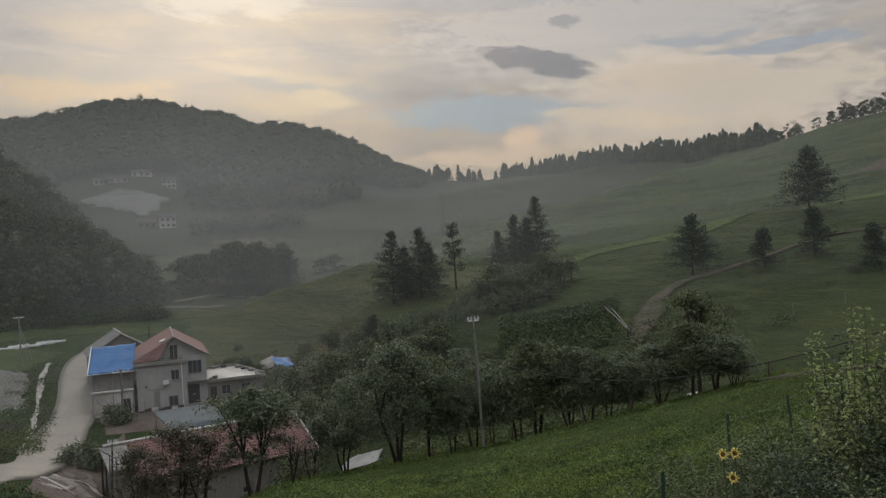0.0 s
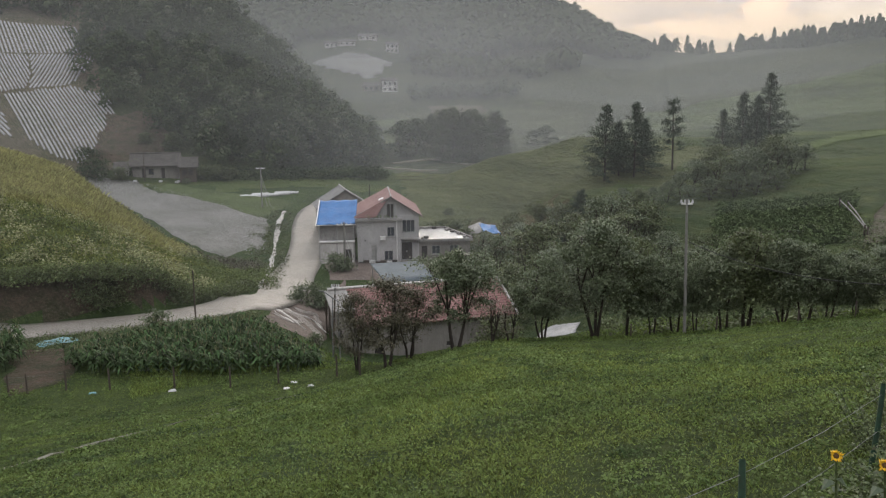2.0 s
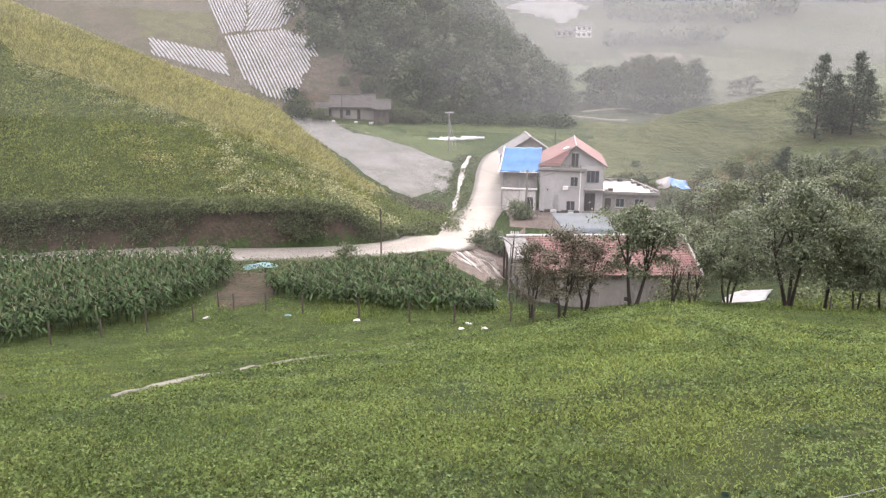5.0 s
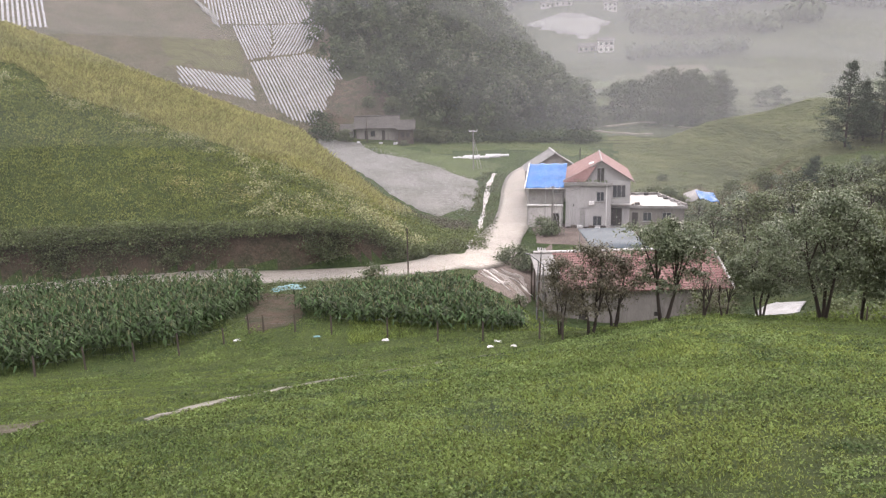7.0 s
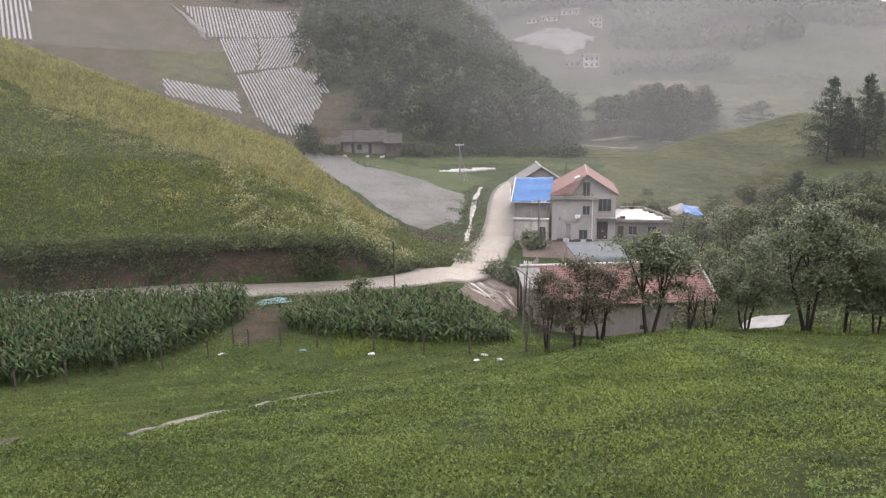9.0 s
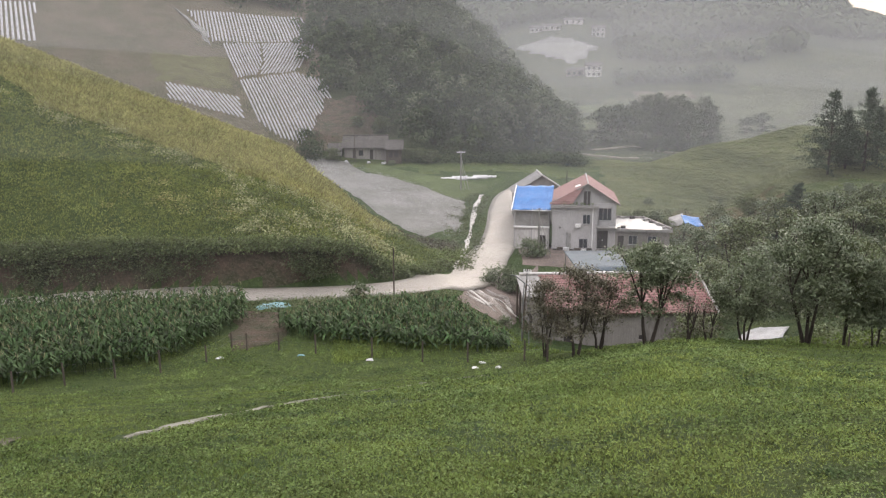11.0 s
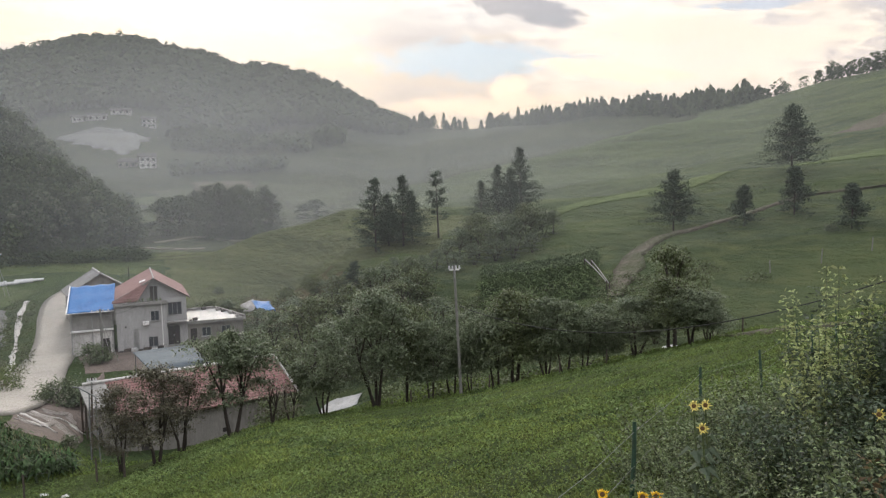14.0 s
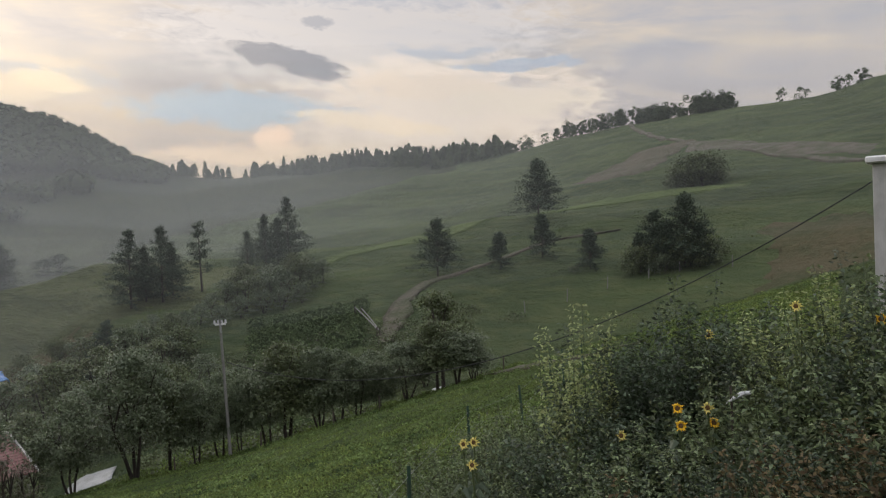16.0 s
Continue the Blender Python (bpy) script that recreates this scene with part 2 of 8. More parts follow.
FAR_TOP = [(-180, 9), (-60, 10), (-30, 9.2), (-24.4, 10.4), (-21.6, 10.6), (-18, 10.1), (-13.5, 9.0), (-11.8, 9.3), (-8, 8.0), (-6, 6.7), (-3.6, 5.2), (-2.2, 4.5), (3, 4.3), (9, 4.2),
           (18, 4.5), (24, 5.6), (29, 6.6), (34, 7.4), (40, 7.8), (45, 8.0), (49, 8.9), (60, 9.5), (90, 9), (180, 9)]
BROW_TOP = [(-12, -3.5), (-7, -1.4), (-2, 0.3), (4, 1.4), (9, 2.3), (13.2, 3.3), (16, 3.95), (19.3, 4.4), (23, 4.1), (26, 3.4)]
FAR_CREST = [(-180, 700), (-30, 860), (-10, 780), (-2.5, 640), (5, 600), (20, 520), (30, 430), (40, 360), (60, 300), (180, 500)]
FAR_FOOT = [(-180, 300), (-30, 240), (-8, 225), (2, 165), (14, 148), (60, 150), (180, 250)]


def land(x, y, rough=True):
    """Height of the ground at x, y."""
    x, y = np.asarray(x, float), np.asarray(y, float)
    d = np.maximum(np.hypot(x, y), 0.3)
    az = np.degrees(np.arctan2(x, y))
    aw = az + 1.2 * fbm(x / 40, y / 40, 5)
    meadow = -(2.3 + 0.237 * y - 0.2 * x)
    meadow = np.where(y < 0, -(2.3 - 0.2 * np.clip(x, -60, 60) + 0.1 * y), meadow)
    meadow = meadow + 1.0 * np.exp(-((az + 13) / 9) ** 2) * np.clip((d - 12) / 30, 0, 1)
    meadow = meadow + 0.035 * np.sin(meadow * 8.5 + 9 * fbm(x / 6, y / 6, 51)) * np.clip((d - 6) / 8, 0, 1) * np.clip((48 - d) / 4, 0, 1) * rough
    brow = 46 + 0.6 * np.sin(az * 0.9) + curve(az, [(-30, -4), (-24, 0), (10, 0), (30, 6)])
    meadow = meadow - 0.5 * np.maximum(d - brow, 0) * curve(az, [(-35, 0.3), (-24, 1), (20, 0.8), (60, 0.1)])
    front = np.clip((y + 10) / 20, 0, 1)
    floor = -curve(d, FLOOR) - curve(az, YARD) * np.clip((d - 42) / 8, 0, 1) * np.clip((86 - d) / 18, 0, 1) - curve(az, GULLY) * np.clip((d - 42) / 8, 0, 1) * np.clip((150 - d) / 50, 0, 1)
    z = smax(meadow, floor, 0.8)
    # left grass hill with its cut bank by the road
    foot, crest, top = curve(az, HILL_L_FOOT), curve(aw, HILL_L_CREST), curve(aw, HILL_L_TOP)
    zc = crest * tan_d(top)
    zf = -curve(foot, FLOOR)
    bank = np.minimum(curve(az, [(-100, 4), (-60, 3.4), (-40, 3.2), (-33, 1.6), (-29, 0.3)]), np.maximum(zc - zf, 0.1))
    u = (d - foot - 1.6) / np.maximum(crest - foot - 1.6, 1)
    hill = np.where(d < foot, zf - 4 * (foot - d), np.where(d < foot + 1.6, zf + bank * np.clip((d - foot) / 1.6, 0, 1),
                    np.where(u < 1, zf + bank + (zc - zf - bank) * np.clip(u, 0, 1) ** 0.9, zc - 0.35 * (d - crest))))
    hill = np.where(az < -110, -60, hill) - 8 * np.clip((az + 30) / 3, 0, 9)
    z = smax(z, hill, 0.35)
    # wooded hill and the terraced slope beside it
    foot, crest, top = curve(az, WOOD_FOOT), curve(aw, WOOD_CREST), curve(aw, WOOD_TOP)
    zc, zf = crest * tan_d(top), -curve(foot, FLOOR) - 1.0
    u = (d - foot) / np.maximum(crest - foot, 1)
    hill = np.where(u < 0, zf - 1.5 * (foot - d), np.where(u < 1, zf + (zc - zf) * np.clip(u, 0, 1) ** 0.85, zc - 0.3 * (d - crest)))
    hill = np.where((az > -17) | (az < -120), -60, hill)
    z = smax(z, hill, 1.5)
    # spur of pasture across the gully
    crest = curve(aw, [(-30, 165), (-18, 158), (-6, 142), (8, 136), (25, 132), (60, 125), (90, 120)])
    zc = crest * tan_d(curve(aw, SPUR_TOP))
    zf = -curve(58.0, FLOOR) - curve(az, YARD) - curve(az, GULLY) - 0.6
    d0 = curve(az, [(-30, 128), (-20, 120), (-12, 113), (-8, 88), (-3, 66), (90, 58)])
    u = (d - d0) / (crest - d0)
    hill = np.where(u < 0, zf - 1.0 * (d0 - d), np.where(u < 1, zf + (zc - zf) * (np.clip(u, 0, 1) ** 1.05), zc - curve(az, [(-20, 0.30), (-4, 0.16), (6, 0.02), (90, -0.02)]) * (d - crest)))
    hill = np.where((az < -27) | (az > 120), -60, hill)
    z = smax(z, hill, 1.2)
    # brow of the upper pasture, which hides the foot of the misty slope beyond it
    crest = curve(aw, [(-12, 255), (0, 270), (12, 300), (24, 330)])
    zc = crest * tan_d(curve(aw, BROW_TOP))
    zf = 168 * tan_d(curve(az, SPUR_TOP)) - 2.5
    u = (d - 168) / (crest - 168)
    hill = np.where(u < 0, zf - 0.6 * (168 - d), np.where(u < 1, zf + (zc - zf) * np.clip(u, 0, 1) ** 1.1, zc - 0.22 * (d - crest)))
    z = smax(z, np.where((az < -12) | (az > 26), -60, hill), 1.5)
    # far hills
    foot, crest, top = curve(az, FAR_FOOT), curve(az, FAR_CREST), curve(az, FAR_TOP)
    zc = crest * tan_d(top)
    zf = np.where(az > 0, foot * tan_d(curve(az, SPUR_TOP)) - 1.5, -curve(foot, FLOOR))
    u = (d - foot) / (crest - foot)
    p = curve(az, [(-20, 1.7), (0, 1.5), (15, 1.15), (40, 1.0)])
    hill = np.where(u < 0, zf - 0.8 * (foot - d), np.where(u < 1, zf + (zc - zf) * np.clip(u, 0, 1) ** p, zc - 0.25 * (d - crest)))
    z = smax(z, hill, 2.0)
    if rough:
        ter = np.clip((d - 62) / 20, 0, 1) * np.clip((az + 20) / 12, 0, 1) * np.clip((420 - d) / 100, 0, 1)
        z = z + ter * 0.42 * np.sin(z * 1.5 + 7 * fbm(x / 45, y / 45, 61)) * (0.5 + 1.6 * np.abs(fbm(x / 30, y / 30, 62)))
        amp = np.clip((d - 4) / 30, 0.12, 1) * np.clip(d / 120, 0.25, 6)
        z = z + amp * (0.8 * fbm(x / 22, y / 22, 1) + 0.22 * fbm(x / 3.3, y / 3.3, 2, 3)) * np.where((d > 50) & (d < 110) & (az < -14), 0.15, 1)
        z = z + np.clip((d - 260) / 300, 0, 1) * 26 * fbm(x / 130, y / 130, 3)
    return EYE + np.maximum(z, -40)


def spot(az, d, lift=0.0):
    """Ground point at an azimuth and a distance from the garden."""
    x, y = d * math.sin(radians(az)), d * math.cos(radians(az))
    return Vector((x, y, float(land(x, y)) + lift))


# ---- mesh helpers ----
def mesh_object(name, verts, faces, mats, parent=None, smooth=False, mat_index=None):
    me = bpy.data.meshes.new(name)
    verts = np.asarray(verts, dtype=np.float32)
    if isinstance(faces, np.ndarray):
        n, k = faces.shape
        me.vertices.add(len(verts))
        me.vertices.foreach_set("co", verts.ravel())
        me.loops.add(n * k)
        me.loops.foreach_set("vertex_index", faces.astype(np.int32).ravel())
        me.polygons.add(n)
        me.polygons.foreach_set("loop_start", np.arange(0, n * k, k, dtype=np.int32))
    else:
        me.from_pydata([tuple(v) for v in verts], [], faces)
    for m in mats if isinstance(mats, (list, tuple)) else [mats]:
        me.materials.append(m)
    if mat_index is not None:
        me.polygons.foreach_set("material_index", np.asarray(mat_index, dtype=np.int32))
    if smooth:
        me.polygons.foreach_set("use_smooth", np.ones(len(me.polygons), dtype=bool))
    me.update(calc_edges=True)
    ob = new(name, me)
    if parent:
        ob.parent = parent
    return ob


def part(name, bm, mat, parent=None, label="", smooth=False):
    me = bpy.data.meshes.new(name)
    bmesh.ops.recalc_face_normals(bm, faces=bm.faces)
    bm.to_mesh(me)
    bm.free()
    me.materials.append(mat)
    if smooth:
        for p in me.polygons:
            p.use_smooth = True
    ob = new(name, me)
    if parent:
        ob.parent = parent
    return tagged(ob, label)


def base(name, where, turn, label, category, group="", kind=""):
    e = new(name)
    e.empty_display_size = 0.3
    e.matrix_world = pose(where[0], where[1], where[2], 0, 0, turn)
    return tagged(e, label, category, group, kind)


def box(bm, x0, x1, y0, y1, z0, z1, bevel=0.0):
    v = [bm.verts.new(p) for p in ((x0, y0, z0), (x1, y0, z0), (x1, y1, z0), (x0, y1, z0), (x0, y0, z1), (x1, y0, z1), (x1, y1, z1), (x0, y1, z1))]
    fs = [bm.faces.new([v[i] for i in f]) for f in ((3, 2, 1, 0), (4, 5, 6, 7), (0, 1, 5, 4), (1, 2, 6, 5), (2, 3, 7, 6), (3, 0, 4, 7))]
    if bevel:
        es = {e for f in fs for e in f.edges}
        bmesh.ops.bevel(bm, geom=list(es), offset=bevel, segments=1, affect="EDGES")
    return bm


def boxes(*rows, bevel=0.0):
    bm = bmesh.new()
    for r in rows:
        box(bm, *r, bevel=bevel)
    return bm


def prism(bm, pts, thick):
    """Slab over a planar outline (top points), with its thickness downwards."""
    top = [bm.verts.new(p) for p in pts]
    bot = [bm.verts.new((p[0], p[1], p[2] - thick)) for p in pts]
    bm.faces.new(top)
    bm.faces.new(bot[::-1])
    for i in range(len(pts)):
        j = (i + 1) % len(pts)
        bm.faces.new((top[i], bot[i], bot[j], top[j]))
    return bm


def tube_data(pts, radii, sides=6):
    pts = [Vector(p) for p in pts]
    vs, fs = [], []
    for i, p in enumerate(pts):
        a = (pts[min(i + 1, len(pts) - 1)] - pts[max(i - 1, 0)]).normalized()
        u = a.cross(Vector((0.31, 0.92, 0.2))).normalized()
        w = a.cross(u)
        for k in range(sides):
            t = 2 * math.pi * k / sides
            vs.append(p + (u * math.cos(t) + w * math.sin(t)) * radii[i])
    for i in range(len(pts) - 1):
        for k in range(sides):
            a, b = i * sides + k, i * sides + (k + 1) % sides
            fs.append((a, b, b + sides, a + sides))
    return vs, fs


def tubes(name, list_of, mat, parent=None, sides=6, label=""):
    vs, fs = [], []
    for pts, radii in list_of:
        v, f = tube_data(pts, radii, sides)
        o = len(vs)
        vs += v
        fs += [tuple(i + o for i in q) for q in f]
    ob = mesh_object(name, vs, np.array(fs), mat, parent, smooth=True)
    return tagged(ob, label)


def wall(name, x0, x1, z0, z1, y, thick, holes, mat, parent):
    """Wall along x with openings right through it; holes are (x0, x1, z0, z1)."""
    xs = sorted({x0, x1, *[h[0] for h in holes], *[h[1] for h in holes]})
    zs = sorted({z0, z1, *[h[2] for h in holes], *[h[3] for h in holes]})
    bm = bmesh.new()
    solid = [[not any(h[0] <= a and h[1] >= b and h[2] <= c and h[3] >= d for h in holes) for c, d in zip(zs, zs[1:])] for a, b in zip(xs, xs[1:])]
    grid = {}

    def vert(i, j, k):
        if (i, j, k) not in grid:
            grid[i, j, k] = bm.verts.new((xs[i], y + thick * k, zs[j]))
        return grid[i, j, k]
    for i in range(len(xs) - 1):
        for j in range(len(zs) - 1):
            if not solid[i][j]:
                continue
            bm.faces.new((vert(i, j, 0), vert(i + 1, j, 0), vert(i + 1, j + 1, 0), vert(i, j + 1, 0)))
            bm.faces.new((vert(i, j + 1, 1), vert(i + 1, j + 1, 1), vert(i + 1, j, 1), vert(i, j, 1)))
            for di, dj, e in ((-1, 0, ((0, 0), (0, 1))), (1, 0, ((1, 1), (1, 0))), (0, -1, ((1, 0), (0, 0))), (0, 1, ((0, 1), (1, 1)))):
                a, b = i + di, j + dj
                if 0 <= a < len(xs) - 1 and 0 <= b < len(zs) - 1 and solid[a][b]:
                    continue
                (p, q), (r, t) = e
                bm.faces.new((vert(i + p, j + q, 0), vert(i + p, j + q, 1), vert(i + r, j + t, 1), vert(i + r, j + t, 0)))
    return part(name, bm, mat, parent)


def window(x0, x1, z0, z1, y, parent, frame_mat, glass_mat, bars=1, sill=True):
    w = part("window", boxes((x0, x0 + 0.06, y, y + 0.07, z0, z1), (x1 - 0.06, x1, y, y + 0.07, z0, z1), (x0, x1, y, y + 0.07, z1 - 0.06, z1), (x0, x1, y, y + 0.07, z0, z0 + 0.06),
                             *[(x0 + (x1 - x0) * (i + 1) / (bars + 1) - 0.025, x0 + (x1 - x0) * (i + 1) / (bars + 1) + 0.025, y + 0.01, y + 0.06, z0, z1) for i in range(bars)]), frame_mat, parent)
    n = bars + 1
    for i in range(n):
        a, b = x0 + (x1 - x0) * i / n + 0.03, x0 + (x1 - x0) * (i + 1) / n - 0.03
        part("pane", boxes((a, b, y + 0.03, y + 0.045, z0 + 0.04, z1 - 0.04)), glass_mat, w)
    if sill:
        part("sill", boxes((x0 - 0.08, x1 + 0.08, y - 0.16, y, z0 - 0.08, z0), bevel=0.01), frame_mat, w)
    return w


# ---- surfaces ----
# ground colour darkened for the shade in gaps between grass tufts
M_GRASS = material("pasture_grass_shaded_gaps", (0.048, 0.076, 0.022), 0.95, (0.030, 0.050, 0.016), 0.30, 0.8, 2.5, (0.09, 0.122, 0.034), spec=0.2)
M_HILLGRASS = material("dry_tall_grass", (0.19, 0.185, 0.075), 0.95, (0.14, 0.145, 0.055), 0.25, 0.7, 2.0, (0.25, 0.235, 0.11), spec=0.2)
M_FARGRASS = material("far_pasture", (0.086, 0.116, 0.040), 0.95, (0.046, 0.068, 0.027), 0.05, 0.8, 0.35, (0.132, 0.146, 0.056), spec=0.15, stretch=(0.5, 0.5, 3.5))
M_FAREARTH = material("far_slope_scrub", (0.050, 0.062, 0.026), 0.95, (0.034, 0.046, 0.020), 0.03, 0.7, 0.2, (0.07, 0.075, 0.035), spec=0.2)
M_BANK = material("cut_earth_bank", (0.080, 0.058, 0.042), 0.95, (0.036, 0.042, 0.02), 0.55, 0.9, 1.6, (0.13, 0.096, 0.07), spec=0.2)
M_SOIL = material("ploughed_soil", (0.122, 0.104, 0.072), 0.95, (0.084, 0.082, 0.048), 0.12, 0.7, 0.9, (0.15, 0.13, 0.095), spec=0.15)
M_FLOORWOOD = material("woodland_floor", (0.04, 0.052, 0.022), 0.95, (0.03, 0.036, 0.016), 0.2, 0.6, 1.0, (0.06, 0.07, 0.03), spec=0.2)
M_CONCRETE = material("wet_road_concrete", (0.185, 0.168, 0.142), 0.34, (0.12, 0.11, 0.093), 0.3, 0.25, 2.2, (0.24, 0.22, 0.185), spec=0.35)
M_MUD = material("wet_mud_yard", (0.135, 0.108, 0.09), 0.7, (0.085, 0.068, 0.057), 0.35, 0.4, 2.2, (0.19, 0.155, 0.13), spec=0.12)
M_WATER = material("muddy_rainwater", (0.165, 0.14, 0.12), 0.3, (0.10, 0.085, 0.07), 0.8, 0.5, 4.0, (0.27, 0.24, 0.22), spec=0.3)
M_GREYFIELD = material("pale_mulched_field", (0.225, 0.22, 0.20), 0.75, (0.15, 0.15, 0.125), 0.22, 0.7, 2.0, (0.30, 0.295, 0.275), spec=0.25)
M_CROP = material("young_green_crop", (0.11, 0.155, 0.055), 0.9, (0.08, 0.12, 0.042), 0.2, 0.6, 2.0, (0.12, 0.16, 0.06), spec=0.3)
M_YOUNG = material("sprouting_field", (0.092, 0.118, 0.05), 0.95, (0.07, 0.09, 0.04), 0.2, 0.6, 2.0, (0.12, 0.145, 0.065), spec=0.1)
# yellower ground, likewise darkened for the shade between clumps
M_GRASS2 = material("yellower_sward_shaded_gaps", (0.050, 0.072, 0.020), 0.95, (0.030, 0.046, 0.014), 0.30, 0.8, 2.5, (0.10, 0.122, 0.034), spec=0.15)
M_FILM = material("plastic_mulch_film", (0.29, 0.29, 0.285), 0.6, (0.20, 0.20, 0.19), 0.5, 0.3, 3.0, (0.38, 0.38, 0.38), spec=0.3)
M_PALEFAR = material("pale_film_terrace", (0.155, 0.155, 0.148), 0.8, (0.13, 0.13, 0.115), 0.05, 0.3, 1.0, (0.27, 0.27, 0.265), spec=0.1)
M_PALETRACK = material("pale_worn_path", (0.20, 0.192, 0.165), 0.8, (0.09, 0.095, 0.055), 1.4, 0.4, 3.0, (0.31, 0.29, 0.25))
M_CHURN = material("churned_brown_earth", (0.120, 0.104, 0.080), 0.95, (0.062, 0.074, 0.035), 0.35, 0.7, 2.0, (0.22, 0.19, 0.16), spec=0.12)
M_TRACK = material("trodden_dirt_track", (0.19, 0.165, 0.13), 0.9, (0.11, 0.11, 0.06), 0.4, 0.5, 2.0, (0.24, 0.215, 0.175), spec=0.3)
M_FOAM = material("white_running_water", (0.44, 0.42, 0.39), 0.3, (0.26, 0.24, 0.21), 1.6, 0.6, 6.0, (0.6, 0.58, 0.55), spec=0.4)
# spur grass yellower and lighter: the light on its crest is in the colour
M_SPUR = material("yellowish_lit_spur_pasture", (0.112, 0.128, 0.050), 0.95, (0.070, 0.086, 0.036), 0.06, 0.8, 0.4, (0.15, 0.158, 0.07), spec=0.15, stretch=(0.5, 0.5, 3.5))
# terrace grass made paler for the light a flat bench catches
M_TERRACE = material("sunlit_terrace_grass", (0.104, 0.136, 0.047), 0.95, (0.080, 0.110, 0.038), 0.12, 0.7, 0.6, (0.145, 0.172, 0.066), spec=0.15, stretch=(0.5, 0.5, 3.5))
M_BROWNGRASS = material("rusty_dry_grass", (0.105, 0.090, 0.048), 0.95, (0.060, 0.070, 0.030), 0.10, 0.7, 0.6, (0.135, 0.11, 0.062), spec=0.1)
M_THINGRASS = material("thin_grass_on_soil", (0.118, 0.118, 0.062), 0.95, (0.09, 0.082, 0.05), 0.3, 0.7, 2.0, (0.13, 0.14, 0.075), spec=0.1)
M_VALLEY = material("dull_valley_fields", (0.078, 0.092, 0.042), 0.95, (0.050, 0.062, 0.030), 0.035, 0.7, 0.3, (0.105, 0.112, 0.056), spec=0.15)
M_LAWN = material("close_cropped_grass", (0.070, 0.100, 0.028), 0.95, (0.040, 0.064, 0.019), 0.45, 0.9, 3.0, (0.11, 0.142, 0.042), spec=0.15)

# ---- ground ----
AZS = np.concatenate([np.arange(-180, -66, 4.0), np.arange(-66, 56, 0.4), np.arange(56, 180, 4.0)])
RINGS = np.concatenate([[0.01, 0.4], np.geomspace(1.2, 6, 16), np.arange(6.25, 48, 0.28), np.arange(48.5, 116, 0.6), np.geomspace(117, 320, 110), np.geomspace(324, 1100, 80), np.geomspace(1150, 4500, 16)])
ga, gd = np.meshgrid(np.radians(AZS), RINGS)
gx, gy = gd * np.sin(ga), gd * np.cos(ga)
gz = land(gx, gy)
na, nr = len(AZS), len(RINGS)
idx = np.arange(na * nr).reshape(nr, na)
nxt = np.roll(idx, -1, axis=1)
quads = np.stack([idx[:-1], nxt[:-1], nxt[1:], idx[1:]], -1).reshape(-1, 4)[:, ::-1]
cap = np.arange(0, na - 1, 2)
cap = np.stack([cap * 0 + na * nr, (cap + 2) % na, cap + 1, cap], -1)
qa, qd = np.degrees(ga[:-1]).ravel(), gd[:-1].ravel()
qx, qy = gx[:-1].ravel(), gy[:-1].ravel()
jit = fbm(qx / 9, qy / 9, 11)
qa = qa + 2.5 * fbm(qx / 14, qy / 14, 17, 5)
def sunlit_sward(x, y):
    """Where the meadow's grass up the slope is yellower, sunlight put into its colour."""
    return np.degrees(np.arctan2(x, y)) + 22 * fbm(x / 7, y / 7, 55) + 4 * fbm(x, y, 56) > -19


PATH_AT = [(-75, 17.0), (-64, 18.6), (-55.3, 18.6), (-51.6, 20.6), (-47.2, 22.8), (-43.7, 24.8), (-40.5, 26.2), (-36, 28.9), (-31.4, 32.0), (-27.7, 34.0), (-24.6, 35.4), (-20, 36.8)]


def grazed(x, y):
    """Where the meadow is cropped short and smooth: beyond the trodden path, and along the brow by the trees."""
    d, az = np.hypot(x, y), np.degrees(np.arctan2(x, y))
    brow = (az > -22) & (d > curve(az, [(-22, 58), (-14, 43), (-6, 34), (4, 29), (16, 25), (30, 21)]) + 5 * fbm(x / 5, y / 5, 58)) & (d < 50) & (az < 34)
    return brow | (az < -21) & (az > -75) & (d > curve(az, PATH_AT) + 0.4 + 1.6 * fbm(x / 2.5, y / 2.5, 57)) & (d < 48)


def hill_band(az):
    """Share of the left hill's slope above which its grass is tall and dry."""
    return curve(az, [(-62, 0.66), (-52, 0.58), (-47, 0.52), (-42, 0.48), (-38, 0.60), (-35.5, 0.85), (-34, 1.3)])


fo, cr = curve(qa, HILL_L_FOOT), curve(qa, HILL_L_CREST)
kind_of = np.zeros(len(qa), int)
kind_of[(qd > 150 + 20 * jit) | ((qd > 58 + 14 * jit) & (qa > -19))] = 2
kind_of[(qd > 330 + 200 * jit) & (qa < 2)] = 3
kind_of[(qd > curve(qa, [(-12, 258), (0, 273), (12, 303), (24, 335)]) + 12 * jit) & (qa > -8) & (qa < 19)] = 3
kind_of[(qd > 166 + 8 * jit) & (qd < 360) & (qa > -20) & (qa < -6 + 4 * jit)] = 8
kind_of[(qd > 108 + 10 * jit) & (qd < 166 + 8 * jit) & (qa > -20) & (qa < 1 + 12 * jit)] = 10
left = (qa < -29.5) & (qd > fo) & (qd < cr + 4)
band = (qd - fo) / (cr - fo)
kind_of[left] = 7
kind_of[left & (qa > -36)] = 0
kind_of[left & (band > hill_band(qa) + 0.16 * jit)] = 1
kind_of[left & (qd < fo + 2.4 + 2.5 * jit)] = 4
wood = (qa < -19) & (qa > -40.5) & (qd > curve(qa, WOOD_FOOT) + 2) & (qd < curve(qa, WOOD_CREST) + 30)
kind_of[wood] = 5
